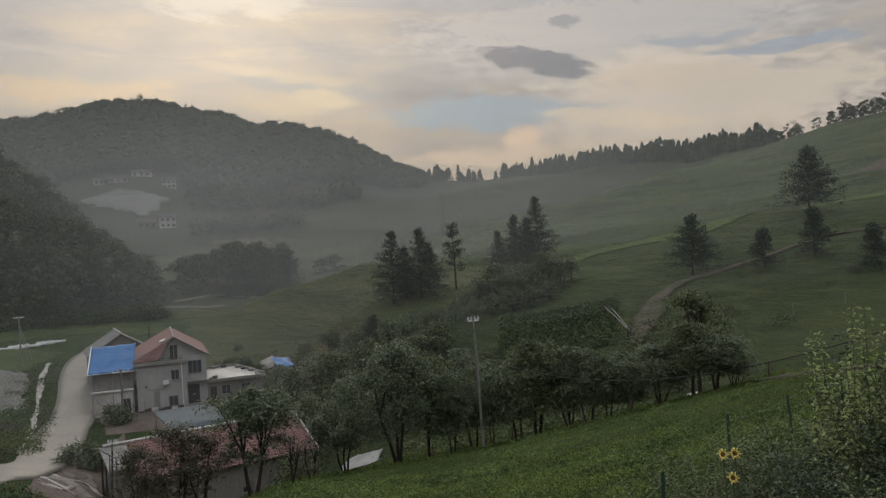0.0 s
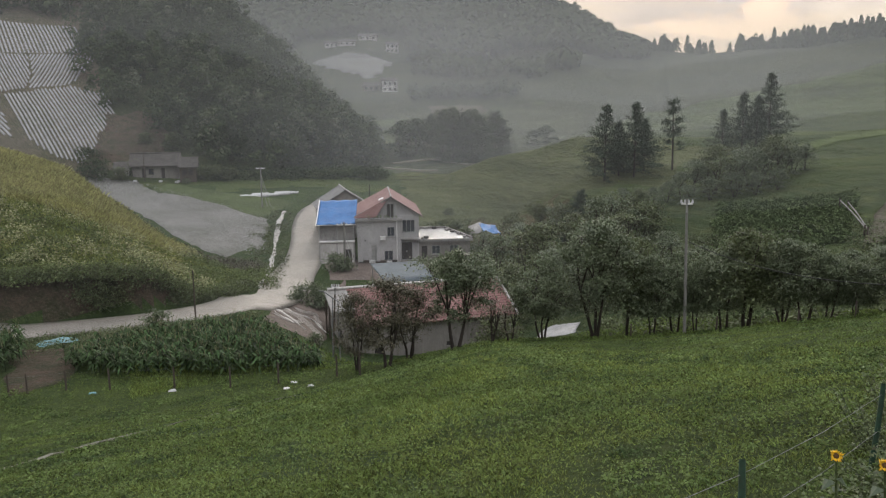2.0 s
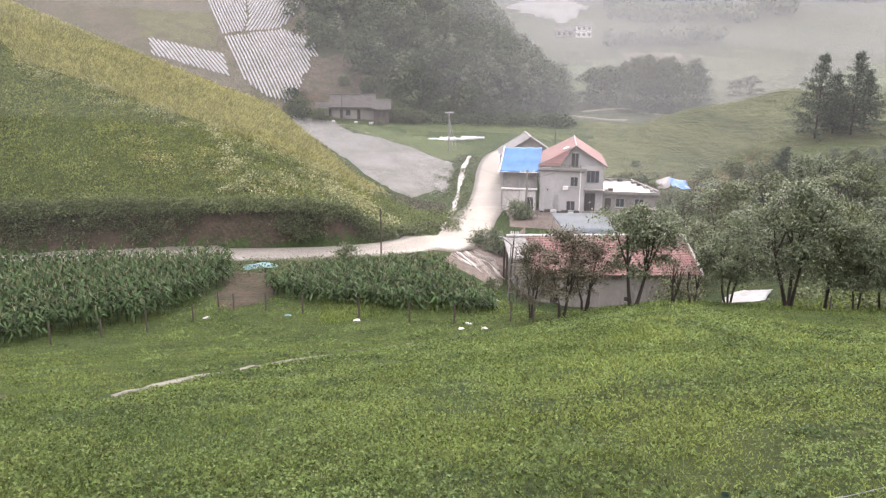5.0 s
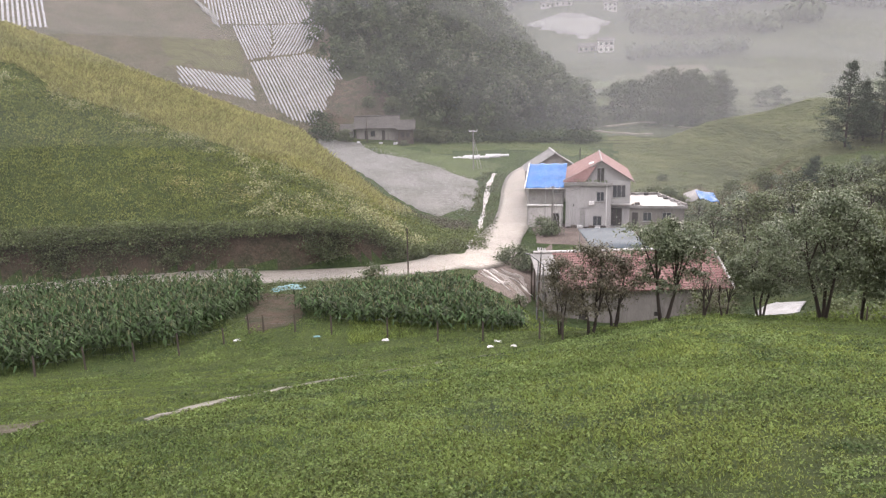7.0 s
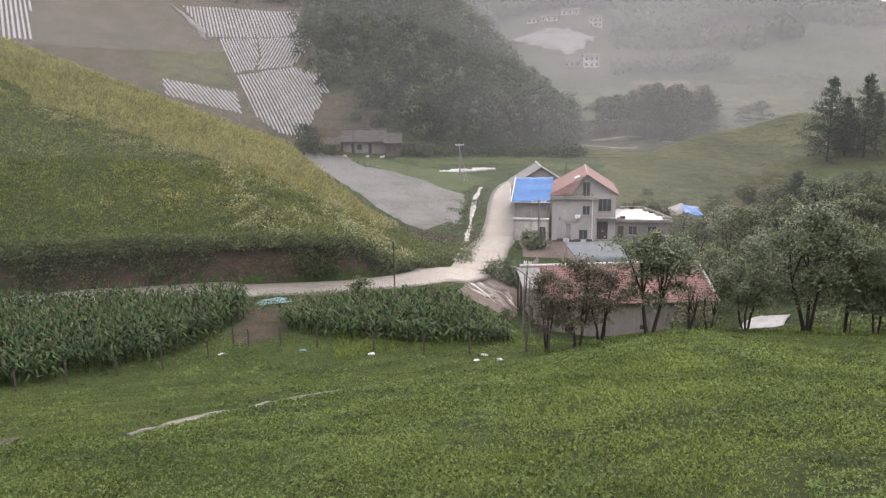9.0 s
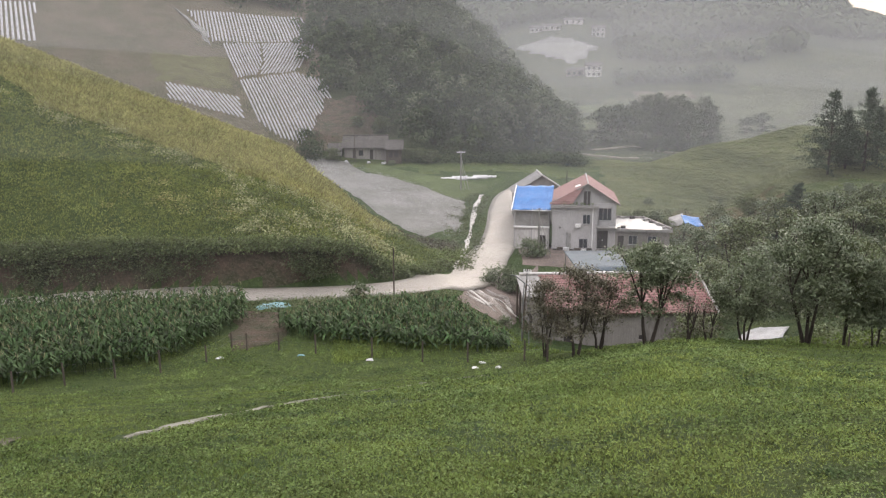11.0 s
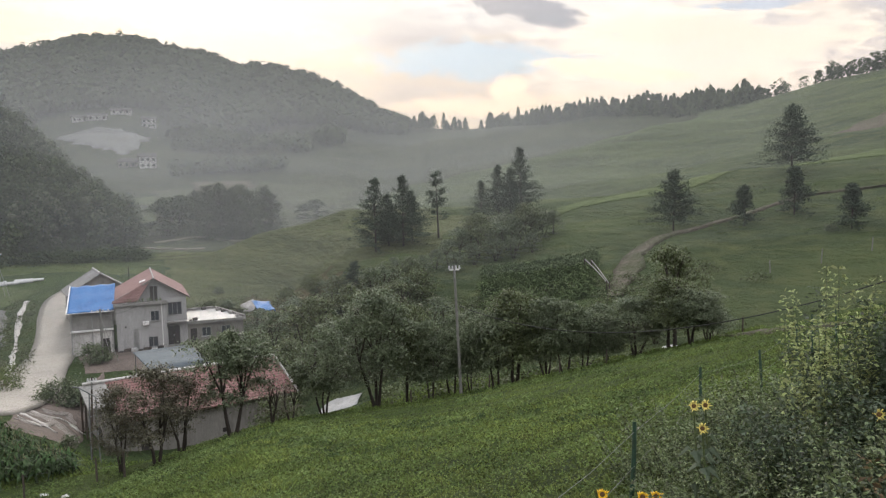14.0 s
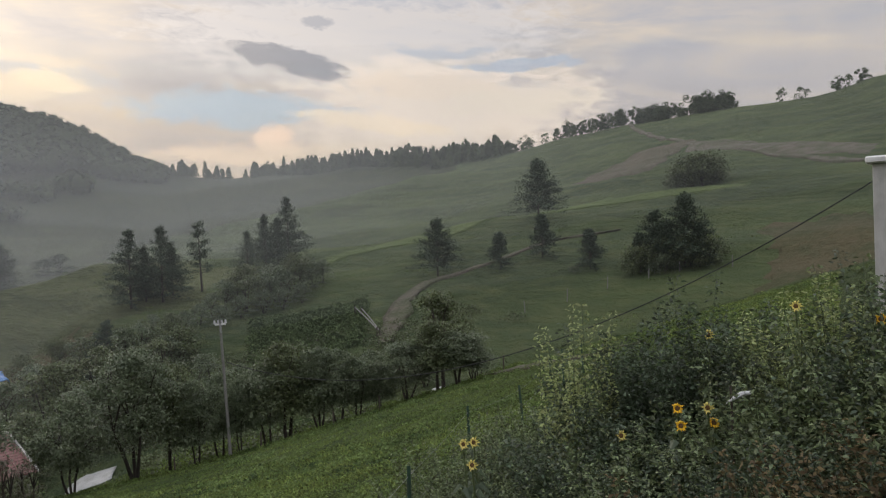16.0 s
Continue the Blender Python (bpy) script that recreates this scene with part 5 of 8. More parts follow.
def old_house():
    p = spot(-37.0, 161)
    s = base("house", p, 33, "old timber farmhouse with a dark tiled roof under the wood", "house")
    s.scale = (0.84, 0.84, 1.05)
    wall("front_wall", -6, 4.5, -1.5, 2.5, 0, 0.2, [(-3.9, -3.1, 0.0, 1.9), (-2.4, -1.3, 0.8, 1.8), (0.4, 1.2, 0, 1.9)], M_BARNWALL, s)
    part("back_wall", boxes((-6, 4.5, 5.8, 6.0, -1.5, 2.5)), M_DARK, s)
    for x in (-6, 4.3):
        part("side_wall", boxes((x, x + 0.2, 0.2, 5.8, -1.5, 2.6)), M_WOODPOST, s)
    tile_slope("roof_slope", (-6.6, -1.0, 2.35), (5.0, -1.0, 2.35), (5.0, 3, 4.6), (-6.6, 3, 4.6), 12, M_GREYROOF, s)
    tile_slope("roof_slope", (-6.6, 7.0, 2.35), (5.0, 7.0, 2.35), (5.0, 3, 4.6), (-6.6, 3, 4.6), 12, M_GREYROOF, s)
    tubes("ridge_tile", [([(-6.6, 3, 4.7), (5.0, 3, 4.7)], [0.14, 0.14])], M_GREYROOF, s, 7)
    # wing reaching forward
    part("wing_wall", boxes((4.6, 8.4, -2.2, 4.0, -1.5, 2.1)), M_WOODPOST, s, "dark timber wing of the old house")
    tile_slope("wing_roof", (4.3, -2.8, 2.05), (8.9, -2.8, 2.05), (8.9, 1.0, 3.9), (4.3, 1.0, 3.9), 9, M_GREYROOF, s)
    tile_slope("wing_roof", (4.3, 4.6, 2.05), (8.9, 4.6, 2.05), (8.9, 1.0, 3.9), (4.3, 1.0, 3.9), 9, M_GREYROOF, s)
    tile_slope("wing_roof", (-10.2, -0.6, 1.6), (-6.7, -0.6, 1.6), (-6.7, 2.2, 3.2), (-10.2, 2.2, 3.2), 7, M_GREYROOF, s)
    part("wing_wall", boxes((-9.8, -6.8, 0.2, 2.4, -1.5, 1.75)), M_WHITEWALL, s)
    for x in (-3.9, 0.4):
        part("door", boxes((x + 0.02, x + 0.78, 0.08, 0.13, 0, 1.88)), M_DARK, s)
    window(-2.4, -1.3, 0.8, 1.8, 0.06, s, M_DARK, M_GLASS, 1)
    for x in (5.2, 6.6):
        part("window", boxes((x, x + 1.0, -2.26, -2.2, 0.6, 1.6)), M_DARK, s)
    rng = random.Random(3)
    for x in (-4.5, 0.2, 3.2, 3.6):
        o = part("sack", boxes((-0.35, 0.35, -0.2, 0.2, 0, 0.45), bevel=0.1), M_PLASTIC)
        tagged(o, "white plastic sack outside the old house", "sack", "sacks outside the old house")
        q = s.matrix_world @ Vector((x, -1.5 - rng.uniform(0, 1), 0))
        o.matrix_world = pose(q.x, q.y, float(land(q.x, q.y)), 0, 0, rng.uniform(0, 90))
    return s


old_house()


def far_house(az, d, w, turn, wallmat, label, storeys=1):
    p = spot(az, d)
    s = base("house", p, turn, label, "house", "far houses")
    hgt = 3.0 * storeys
    holes = []
    for k in range(storeys):
        for i in range(3):
            x = -w / 2 + w * (i + 0.5) / 3
            holes.append((x - 0.6, x + 0.6, 0.9 + 3.0 * k, 2.2 + 3.0 * k))
    wall("wall", -w / 2, w / 2, -4, hgt, 0, 0.3, holes, wallmat, s)
    part("wall", boxes((-w / 2, w / 2, 6.7, 7, -4, hgt)), wallmat, s)
    for x in (-w / 2, w / 2 - 0.3):
        part("wall", boxes((x, x + 0.3, 0.3, 6.7, -4, hgt + 0.6)), wallmat, s)
    for h_ in holes:
        part("window", boxes((h_[0], h_[1], 0.1, 0.16, h_[2], h_[3])), M_GLASS, s)
    tile_slope("roof_slope", (-w / 2 - 0.6, -0.8, hgt - 0.1), (w / 2 + 0.6, -0.8, hgt - 0.1), (w / 2 + 0.6, 3.5, hgt + 2), (-w / 2 - 0.6, 3.5, hgt + 2), 6, M_GREYROOF, s)
    tile_slope("roof_slope", (-w / 2 - 0.6, 7.8, hgt - 0.1), (w / 2 + 0.6, 7.8, hgt - 0.1), (w / 2 + 0.6, 3.5, hgt + 2), (-w / 2 - 0.6, 3.5, hgt + 2), 6, M_GREYROOF, s)
    return s


far_house(-20.3, 418, 8, 25, M_WHITEWALL, "white two-storey farmhouse far up the valley", 2)
far_house(-21.7, 425, 9, 10, M_BARNWALL, "low grey farm building beside the white house")
far_house(-20.1, 545, 9, 20, M_WHITEWALL, "distant white farmhouse on the terrace", 2)
far_house(-24.5, 556, 9, 30, M_WHITEWALL, "distant white farmhouse below the far wood", 1)
far_house(-23.4, 556, 12, 22, M_WHITEWALL, "long pale distant farm building", 1)
far_house(-21.9, 570, 13, 15, M_WHITEWALL, "pale distant house above the terraces", 1)


# white polythene tunnels lying beyond the field
def poly_tunnel(az, d, length, turn, r):
    p = spot(az, d)
    n, m, vs = 14, 8, []
    rng = random.Random(int(az * 10))
    for i in range(n + 1):
        x = -length / 2 + length * i / n
        k = r * rng.uniform(0.75, 1.1)
        for j in range(m + 1):
            a = math.pi * j / m
            vs.append((x, math.cos(a) * r * 1.2, math.sin(a) * k - 0.05))
    g = np.arange((n + 1) * (m + 1)).reshape(n + 1, m + 1)
    f = np.stack([g[:-1, :-1], g[1:, :-1], g[1:, 1:], g[:-1, 1:]], -1).reshape(-1, 4)
    ob = mesh_object("poly_tunnel", vs, f, M_PLASTIC, smooth=True)
    ob.matrix_world = pose(p.x, p.y, p.z, 0, 0, turn)
    ob.modifiers.new("thick", "SOLIDIFY").thickness = 0.02
    return tagged(ob, "low sagging tunnel of white plastic sheeting", "poly tunnel", "plastic tunnels")


for az_, d_, n_, t_, r_ in ((-31.0, 143, 2.6, 25, 0.5), (-30.1, 143.8, 3.0, 31, 0.7), (-29.2, 144.4, 2.2, 20, 0.45), (-28.5, 145, 2.8, 27, 0.65), (-27.7, 145.6, 2.0, 22, 0.4)):
    poly_tunnel(az_, d_, n_, t_, r_)


# ---- poles and wires ----
def utility_pole(az, d, h, top_width, label, r=0.13, mat=None, struts=False, tilt=0.0):
    p = spot(az, d)
    s = base("utility_pole", p, -az, label, "utility pole")
    s.matrix_world = pose(p.x, p.y, p.z, 0, tilt, -az)
    tubes("shaft", [([(0, 0, -0.4), (0, 0, h * 0.5), (0, 0, h)], [r, r * 0.85, r * 0.7])], mat or M_POLE, s, 10)
    if top_width:
        arm = part("crossarm", boxes((-top_width / 2, top_width / 2, -0.06, 0.06, h - 0.35, h - 0.25), bevel=0.01), M_WHITETRIM, s)
        for k in range(4):
            x = -top_width / 2 + top_width * k / 3
            bm = bmesh.new()
            bmesh.ops.create_cone(bm, cap_ends=True, segments=10, radius1=0.08, radius2=0.04, depth=0.2, matrix=Matrix.Translation((x, 0, h - 0.15)))
            part("insulator", bm, M_PORCELAIN, arm)
        part("bracket", boxes((-0.04, 0.04, -0.16, -0.1, h - 0.8, h - 0.3)), M_FRAME, s)
    if struts:
        tubes("stay", [([(0, 0, h * 0.85), (1.5, 0.2, 0)], [0.035, 0.035]), ([(0, 0, h * 0.75), (0.9, 0.4, 0)], [0.03, 0.03])], M_FRAME, s, 5)
    return s


pole = utility_pole(1.9, 45.6, 8.1, 0.62, "slim concrete utility pole standing at the meadow's edge", 0.105, tilt=-1.6)
utility_pole(-24.0, 88, 5.9, 1.6, "concrete utility pole with white insulators by the house", 0.15, struts=True)
utility_pole(-30.0, 134, 7.2, 1.4, "utility pole beyond the pale field", 0.14, struts=True)
utility_pole(-35.2, 58.2, 4.3, 0, "thin dark pole at the edge of the maize", 0.07, M_WOODPOST)
utility_pole(-25.1, 56.4, 5.6, 0.5, "leaning timber pole at the corner of the barn", 0.08, M_WOODPOST, tilt=3)
utility_pole(-38.0, 160, 6.5, 0, "far timber pole beside the old house", 0.1, M_WOODPOST)


def pipe_frame(az, d):
    """Bent galvanised pipe frame: two uprights, a slanting top arm and rungs."""
    p = spot(az, d)
    s = base("pipe_frame", p, -az, "rusty galvanised pipe frame standing at the barn's corner", "pipe frame")
    tubes("upright", [([(0, 0, -0.4), (0.02, 0, 2.2), (0.12, 0, 4.6)], [0.05, 0.05, 0.045])], M_GALV, s, 8)
    tubes("upright", [([(0.55, 0.1, -0.4), (0.5, 0.1, 2.2), (0.5, 0.1, 4.3)], [0.05, 0.05, 0.045])], M_GALV, s, 8)
    tubes("arm", [([(0.5, 0.1, 4.3), (0.12, 0, 4.6), (-0.55, -0.1, 5.15), (-0.9, -0.1, 5.2)], [0.045] * 4)], M_GALV, s, 8)
    for z in (0.8, 1.9, 3.0, 3.9):
        tubes("rung", [([(0.02 + 0.02 * z, 0, z), (0.52, 0.1, z + 0.05)], [0.03, 0.03])], M_GALV, s, 6)
    return s


pipe_frame(-25.15, 55.5)


def cable(name, a, b, sag, r, label):
    a, b = Vector(a), Vector(b)
    pts = []
    for i in range(33):
        t = i / 32
        q = a.lerp(b, t)
        q.z -= 4 * sag * t * (1 - t)
        pts.append(q)
    return tagged(tubes(name, [(pts, [r] * 33)], M_WIRE, None, 5), label, "cable", kind="structure")


def at(az, d, el):
    x, y = xy(az, d)
    return Vector((x, y, EYE + d * math.tan(radians(el))))


cable("cable", at(1.9, 45.4, -8.9), at(49.6, 27, 2.9), 3.25, 0.02, "black cable sagging from the pole to the white building")
cable("cable", at(-30.0, 134, -3.5), at(-17, 128, -4.2), 0.7, 0.025, "power line running past the wooded hill")
cable("cable", at(-30.0, 134, -3.7), at(-17, 128, -4.4), 0.8, 0.025, "lower power line running past the wooded hill")
cable("cable", at(-24.0, 88, -8.1), at(-21.6, 95, -7.6), 0.3, 0.015, "service cable from the pole to the house")
cable("cable", at(-30.0, 134, -3.5), at(-38, 160, -2.2), 1.2, 0.02, "power line towards the old house")


# the corner of the white building beside the garden
def white_corner():
    p = Vector((*xy(48.8, 12.0), 0))
    p.z = float(land(p.x, p.y))
    s = base("building", p, -54, "white rendered building corner at the garden's edge", "building")
    top = EYE + 12 * math.tan(radians(3.2)) - p.z
    part("wall", boxes((-0.12, 4.5, 0, 0.25, -0.5, top), bevel=0.01), M_WHITEWALL, s)
    part("side_wall", boxes((-0.12, 0.12, 0.25, 4.5, -0.5, top)), M_WHITEWALL, s)
    part("coping", boxes((-0.2, 4.6, -0.08, 0.33, top, top + 0.1), bevel=0.02), M_WHITETRIM, s)
    return s


white_corner()
# sheets and scraps of plastic lying about
drape("plastic_sheet", [(-8.8, 59.5), (-5.9, 58.6), (-5.5, 61.8), (-8.2, 63.4)], M_WETSHEET, 0.2, 12, 10, "rain-wet white plastic sheet spread behind the trees", "plastic sheet", wob=1.4, relief=0.10)
drape("plastic_sheet", [(16.6, 52), (18.4, 52), (18.2, 56), (17.0, 56)], M_PLASTIC, 0.3, 8, 8, "white plastic sheet glimpsed between the trunks", "plastic sheet", wob=0.4, relief=0.2)
drape("tarpaulin", [(-45.7, 56.8), (-43.9, 57.0), (-43.7, 58.6), (-45.4, 58.8)], M_TURQ, 0.12, 14, 12, "crumpled turquoise tarpaulin at the roadside", "tarpaulin", wob=1.2, relief=0.5)
for az_, d_, m_ in ((-48.5, 43.0, M_PLASTIC), (-37.1, 40.5, M_PLASTIC), (-42.6, 42.1, M_TURQ), (-28.3, 39.6, M_PLASTIC), (-28.8, 38.2, M_PLASTIC), (-27.0, 38.0, M_PLASTIC)):
    drape("plastic_scrap", [(az_ - 0.3, d_ - 0.15), (az_ + 0.28, d_ - 0.2), (az_ + 0.2, d_ + 0.2), (az_ - 0.25, d_ + 0.15)], m_, 0.07, 5, 5, "scrap of blown plastic lying in the grass", "litter", wob=0.25, relief=0.12)


# ---- plants ----
M_BARK = material("dark_wet_bark", (0.055, 0.046, 0.038), 0.9, (0.035, 0.03, 0.025), 3.0, 0.4, stretch=(1, 1, 0.3))
M_LEAF = material("wet_green_leaves", (0.122, 0.148, 0.078), 0.5, (0.066, 0.088, 0.046), 0.8, 0.0, fine=(0.175, 0.20, 0.12), island=0.34, translucent=0.28, spec=0.42)
M_LEAF2 = material("dull_olive_leaves", (0.112, 0.132, 0.060), 0.5, (0.07, 0.088, 0.040), 0.8, 0.0, fine=(0.13, 0.145, 0.07), island=0.45, translucent=0.3, spec=0.25)
M_LEAFRED = material("reddish_dying_leaves", (0.092, 0.086, 0.054), 0.6, (0.06, 0.06, 0.03), 0.8, 0.0, fine=(0.10, 0.085, 0.06), island=0.45, translucent=0.2, spec=0.4)
M_NEEDLE = material("dark_conifer_needles", (0.058, 0.080, 0.050), 0.7, (0.040, 0.058, 0.036), 0.8, 0.0, fine=(0.075, 0.10, 0.06), island=0.3, translucent=0.15, spec=0.2)
M_WOODS = material("woodland_canopy", (0.072, 0.094, 0.044), 0.8, (0.028, 0.044, 0.022), 0.14, 0.0, fine=(0.085, 0.104, 0.052), island=0.12, translucent=0.12, spec=0.12)
M_PALEWOODS = material("grey_green_crowns", (0.118, 0.138, 0.082), 0.7, (0.072, 0.09, 0.050), 0.2, 0.0, fine=(0.15, 0.165, 0.10), island=0.25, translucent=0.15, spec=0.2)
M_BLADE = material("grass_blades", (0.165, 0.210, 0.058), 0.75, (0.088, 0.128, 0.038), 0.2, 0.0, fine=(0.215, 0.262, 0.09), island=0.6, translucent=0.35, spec=0.12)
M_HILLTUFT = material("grazed_hill_grass", (0.205, 0.228, 0.070), 0.8, (0.125, 0.152, 0.046), 0.22, 0.0, fine=(0.27, 0.285, 0.11), island=0.4, translucent=0.3, spec=0.12)
M_MOUND = material("leafy_weed_mounds", (0.150, 0.208, 0.064), 0.7, (0.040, 0.068, 0.024), 0.45, 0.0, fine=(0.20, 0.24, 0.09), island=0.4, translucent=0.3, spec=0.15)
M_WEED = material("broad_weed_leaves", (0.120, 0.155, 0.044), 0.8, (0.056, 0.082, 0.028), 0.2, 0.0, fine=(0.18, 0.21, 0.075), island=0.65, translucent=0.3, spec=0.08)
M_DRYGRASS = material("seeding_tall_grass", (0.30, 0.29, 0.115), 0.8, (0.21, 0.215, 0.08), 0.3, 0.0, fine=(0.42, 0.39, 0.20), island=0.45, translucent=0.3, spec=0.2)
M_FARWOODS = material("misty_far_canopy", (0.052, 0.068, 0.034), 0.9, (0.042, 0.056, 0.028), 0.02, 0.0, fine=(0.06, 0.076, 0.04), island=0.12, spec=0.1)
# yellower blades, also lightened to stand for the meadow's sunlit part
M_BLADE2 = material("sunlit_yellowish_grass_blades", (0.205, 0.256, 0.072), 0.75, (0.122, 0.168, 0.050), 0.2, 0.0, fine=(0.275, 0.305, 0.092), island=0.6, translucent=0.35, spec=0.12)
M_BRAMBLE = material("bramble_leaves", (0.135, 0.165, 0.062), 0.7, (0.070, 0.092, 0.036), 0.6, 0.0, fine=(0.20, 0.225, 0.11), island=0.5, translucent=0.3, spec=0.25)
# pale weeds, colour raised further for the highlight line across the hill
M_PALEWEED = material("pale_highlit_weeds", (0.38, 0.385, 0.21), 0.8, (0.18, 0.19, 0.09), 0.5, 0.0, fine=(0.33, 0.33, 0.20), island=0.4, translucent=0.3, spec=0.12)
M_MAIZE = material("maize_leaves", (0.042, 0.072, 0.025), 0.6, (0.026, 0.046, 0.017), 0.7, 0.0, fine=(0.090, 0.122, 0.046), island=0.7, translucent=0.25, spec=0.15)
M_TASSEL = material("maize_tassels", (0.19, 0.175, 0.10), 0.8, (0.13, 0.125, 0.07), 2.0, 0.0, island=0.3)
M_GARDEN = material("garden_leaves", (0.132, 0.165, 0.070), 0.5, (0.066, 0.088, 0.040), 1.5, 0.0, fine=(0.28, 0.31, 0.16), island=0.65, translucent=0.35, spec=0.4)
# yellow-green leaves, base colour raised to stand for strong light on them
M_LIGHTLEAF = material("bright_lit_yellow_green_leaves", (0.36, 0.40, 0.17), 0.6, (0.25, 0.29, 0.115), 1.5, 0.0, fine=(0.45, 0.48, 0.25), island=0.4, translucent=0.42, spec=0.3)
M_DARKGARDEN = material("dark_garden_leaves", (0.062, 0.086, 0.046), 0.5, (0.036, 0.054, 0.030), 1.5, 0.0, fine=(0.13, 0.155, 0.09), island=0.6, translucent=0.3, spec=0.4)
M_RUSTLEAF = material("rusty_seed_weeds", (0.12, 0.085, 0.042), 0.7, (0.07, 0.062, 0.03), 1.5, 0.0, fine=(0.18, 0.13, 0.065), island=0.5, translucent=0.25, spec=0.2)
M_PETAL = material("sunflower_petals", (0.80, 0.50, 0.03), 0.6, (0.70, 0.40, 0.02), 6.0, 0.0, translucent=0.25)
M_PALEPETAL = material("pale_sunflower_petals", (0.76, 0.64, 0.18), 0.6, (0.62, 0.52, 0.16), 6.0, 0.0, translucent=0.25)
M_DISC = material("sunflower_disc", (0.09, 0.05, 0.025), 0.9, (0.14, 0.08, 0.03), 20.0, 0.4)
M_POSTGREEN = material("green_painted_post", (0.03, 0.075, 0.05), 0.6, (0.045, 0.06, 0.04), 4.0, 0.2)


def unit(v):
    return v / np.maximum(np.linalg.norm(v, axis=-1, keepdims=True), 1e-9)


def leaves(c, size, rng, up=0.8, aspect=0.45, out=None, fold=0.15, along=None):
    """Rhombic folded leaves at the points c; returns vertices and quads."""
    n = len(c)
    nrm = rng.normal(size=(n, 3)) * 0.6
    nrm[:, 2] += up
    if out is not None:
        nrm = nrm + out
    nrm = unit(nrm)
    u = rng.normal(size=(n, 3)) if along is None else along + rng.normal(size=(n, 3)) * 0.25
    u = unit(u - (u * nrm).sum(1, keepdims=True) * nrm)
    w = np.cross(nrm, u)
    size = np.broadcast_to(size, (n,))[:, None] * rng.uniform(0.7, 1.3, (n, 1))
    a, b = u * size * 0.5, w * size * aspect * 0.5
    dn = nrm * size * fold
    v = np.stack([c - a, c + b + dn, c + a - dn, c - b + dn], 1).reshape(-1, 3)
    return v, np.arange(4 * n).reshape(n, 4)


def join(parts):
    vs, fs, o = [], [], 0
    for v, f in parts:
        vs.append(v)
        fs.append(f + o)
        o += len(v)
    return np.concatenate(vs), np.concatenate(fs)


def bare(name):
    e = new(name)
    e.empty_display_size = 0.3
    return e


def broadleaf(seed, h, w, stems, leaf, n_leaf, mat, name="tree", low=0.3, clusters=34):
    """Tree of several stems with flat pads of leaves."""
    rng = np.random.RandomState(seed)
    t = bare(name)
    branches, tips = [], []
    for s in range(stems):
        a = 2 * math.pi * (s + rng.uniform(0, 0.6)) / stems
        lean = rng.uniform(0.10, 0.22) * w
        mid = np.array([math.cos(a) * lean, math.sin(a) * lean, h * rng.uniform(0.32, 0.42)])
        b0 = np.array([math.cos(a) * 0.12, math.sin(a) * 0.12, -0.3])
        q = b0 * 0.5 + mid * 0.5 + rng.normal(size=3) * 0.08
        r = h * 0.017 / math.sqrt(stems) * 1.5
        branches.append(([b0, q, mid], [r * 1.35, r, r * 0.75]))
        nb = max(3, 10 // stems)
        for k in range(nb):
            aa = a + rng.uniform(-1.4, 1.4)
            rr, zz = rng.uniform(0.15, 0.46) * w, h * rng.uniform(0.5, 0.93)
            tip = np.array([math.cos(aa) * rr, math.sin(aa) * rr, zz])
            m2 = mid * 0.5 + tip * 0.5 + np.array([0, 0, 0.05 * h])
            branches.append(([mid, m2, tip], [r * 0.6, r * 0.4, r * 0.15]))
            tips.append(tip)
    tubes("trunk", branches, M_BARK, t, 6)
    cen = list(tips)
    while len(cen) < clusters:
        a, rr, zz = rng.uniform(0, 6.28), math.sqrt(rng.uniform(0, 1)), rng.uniform(low, 1)
        prof = math.sin(math.pi * min(max((zz - low) / (1 - low), 0), 1) * 0.72 + 0.75)
        cen.append(np.array([math.cos(a) * rr * w / 2 * prof, math.sin(a) * rr * w / 2 * prof, zz * h * 0.97]))
    cen = np.array(cen)
    k = n_leaf // len(cen)
    sc = rng.uniform(0.7, 1.35, len(cen))
    off = rng.normal(size=(len(cen), k, 3)) * np.array([0.10 * w, 0.10 * w, 0.022 * h])
    droop = -0.35 * np.linalg.norm(off[..., :2], axis=-1)
    p = cen[:, None] + off * sc[:, None, None]
    p[..., 2] += droop
    p = p.reshape(-1, 3)
    p[:, 2] = np.maximum(p[:, 2], low * h * 0.75)
    v, f = leaves(p, leaf, rng, 1.0, 0.42)
    mesh_object("crown", v, f, mat, t)
    return t


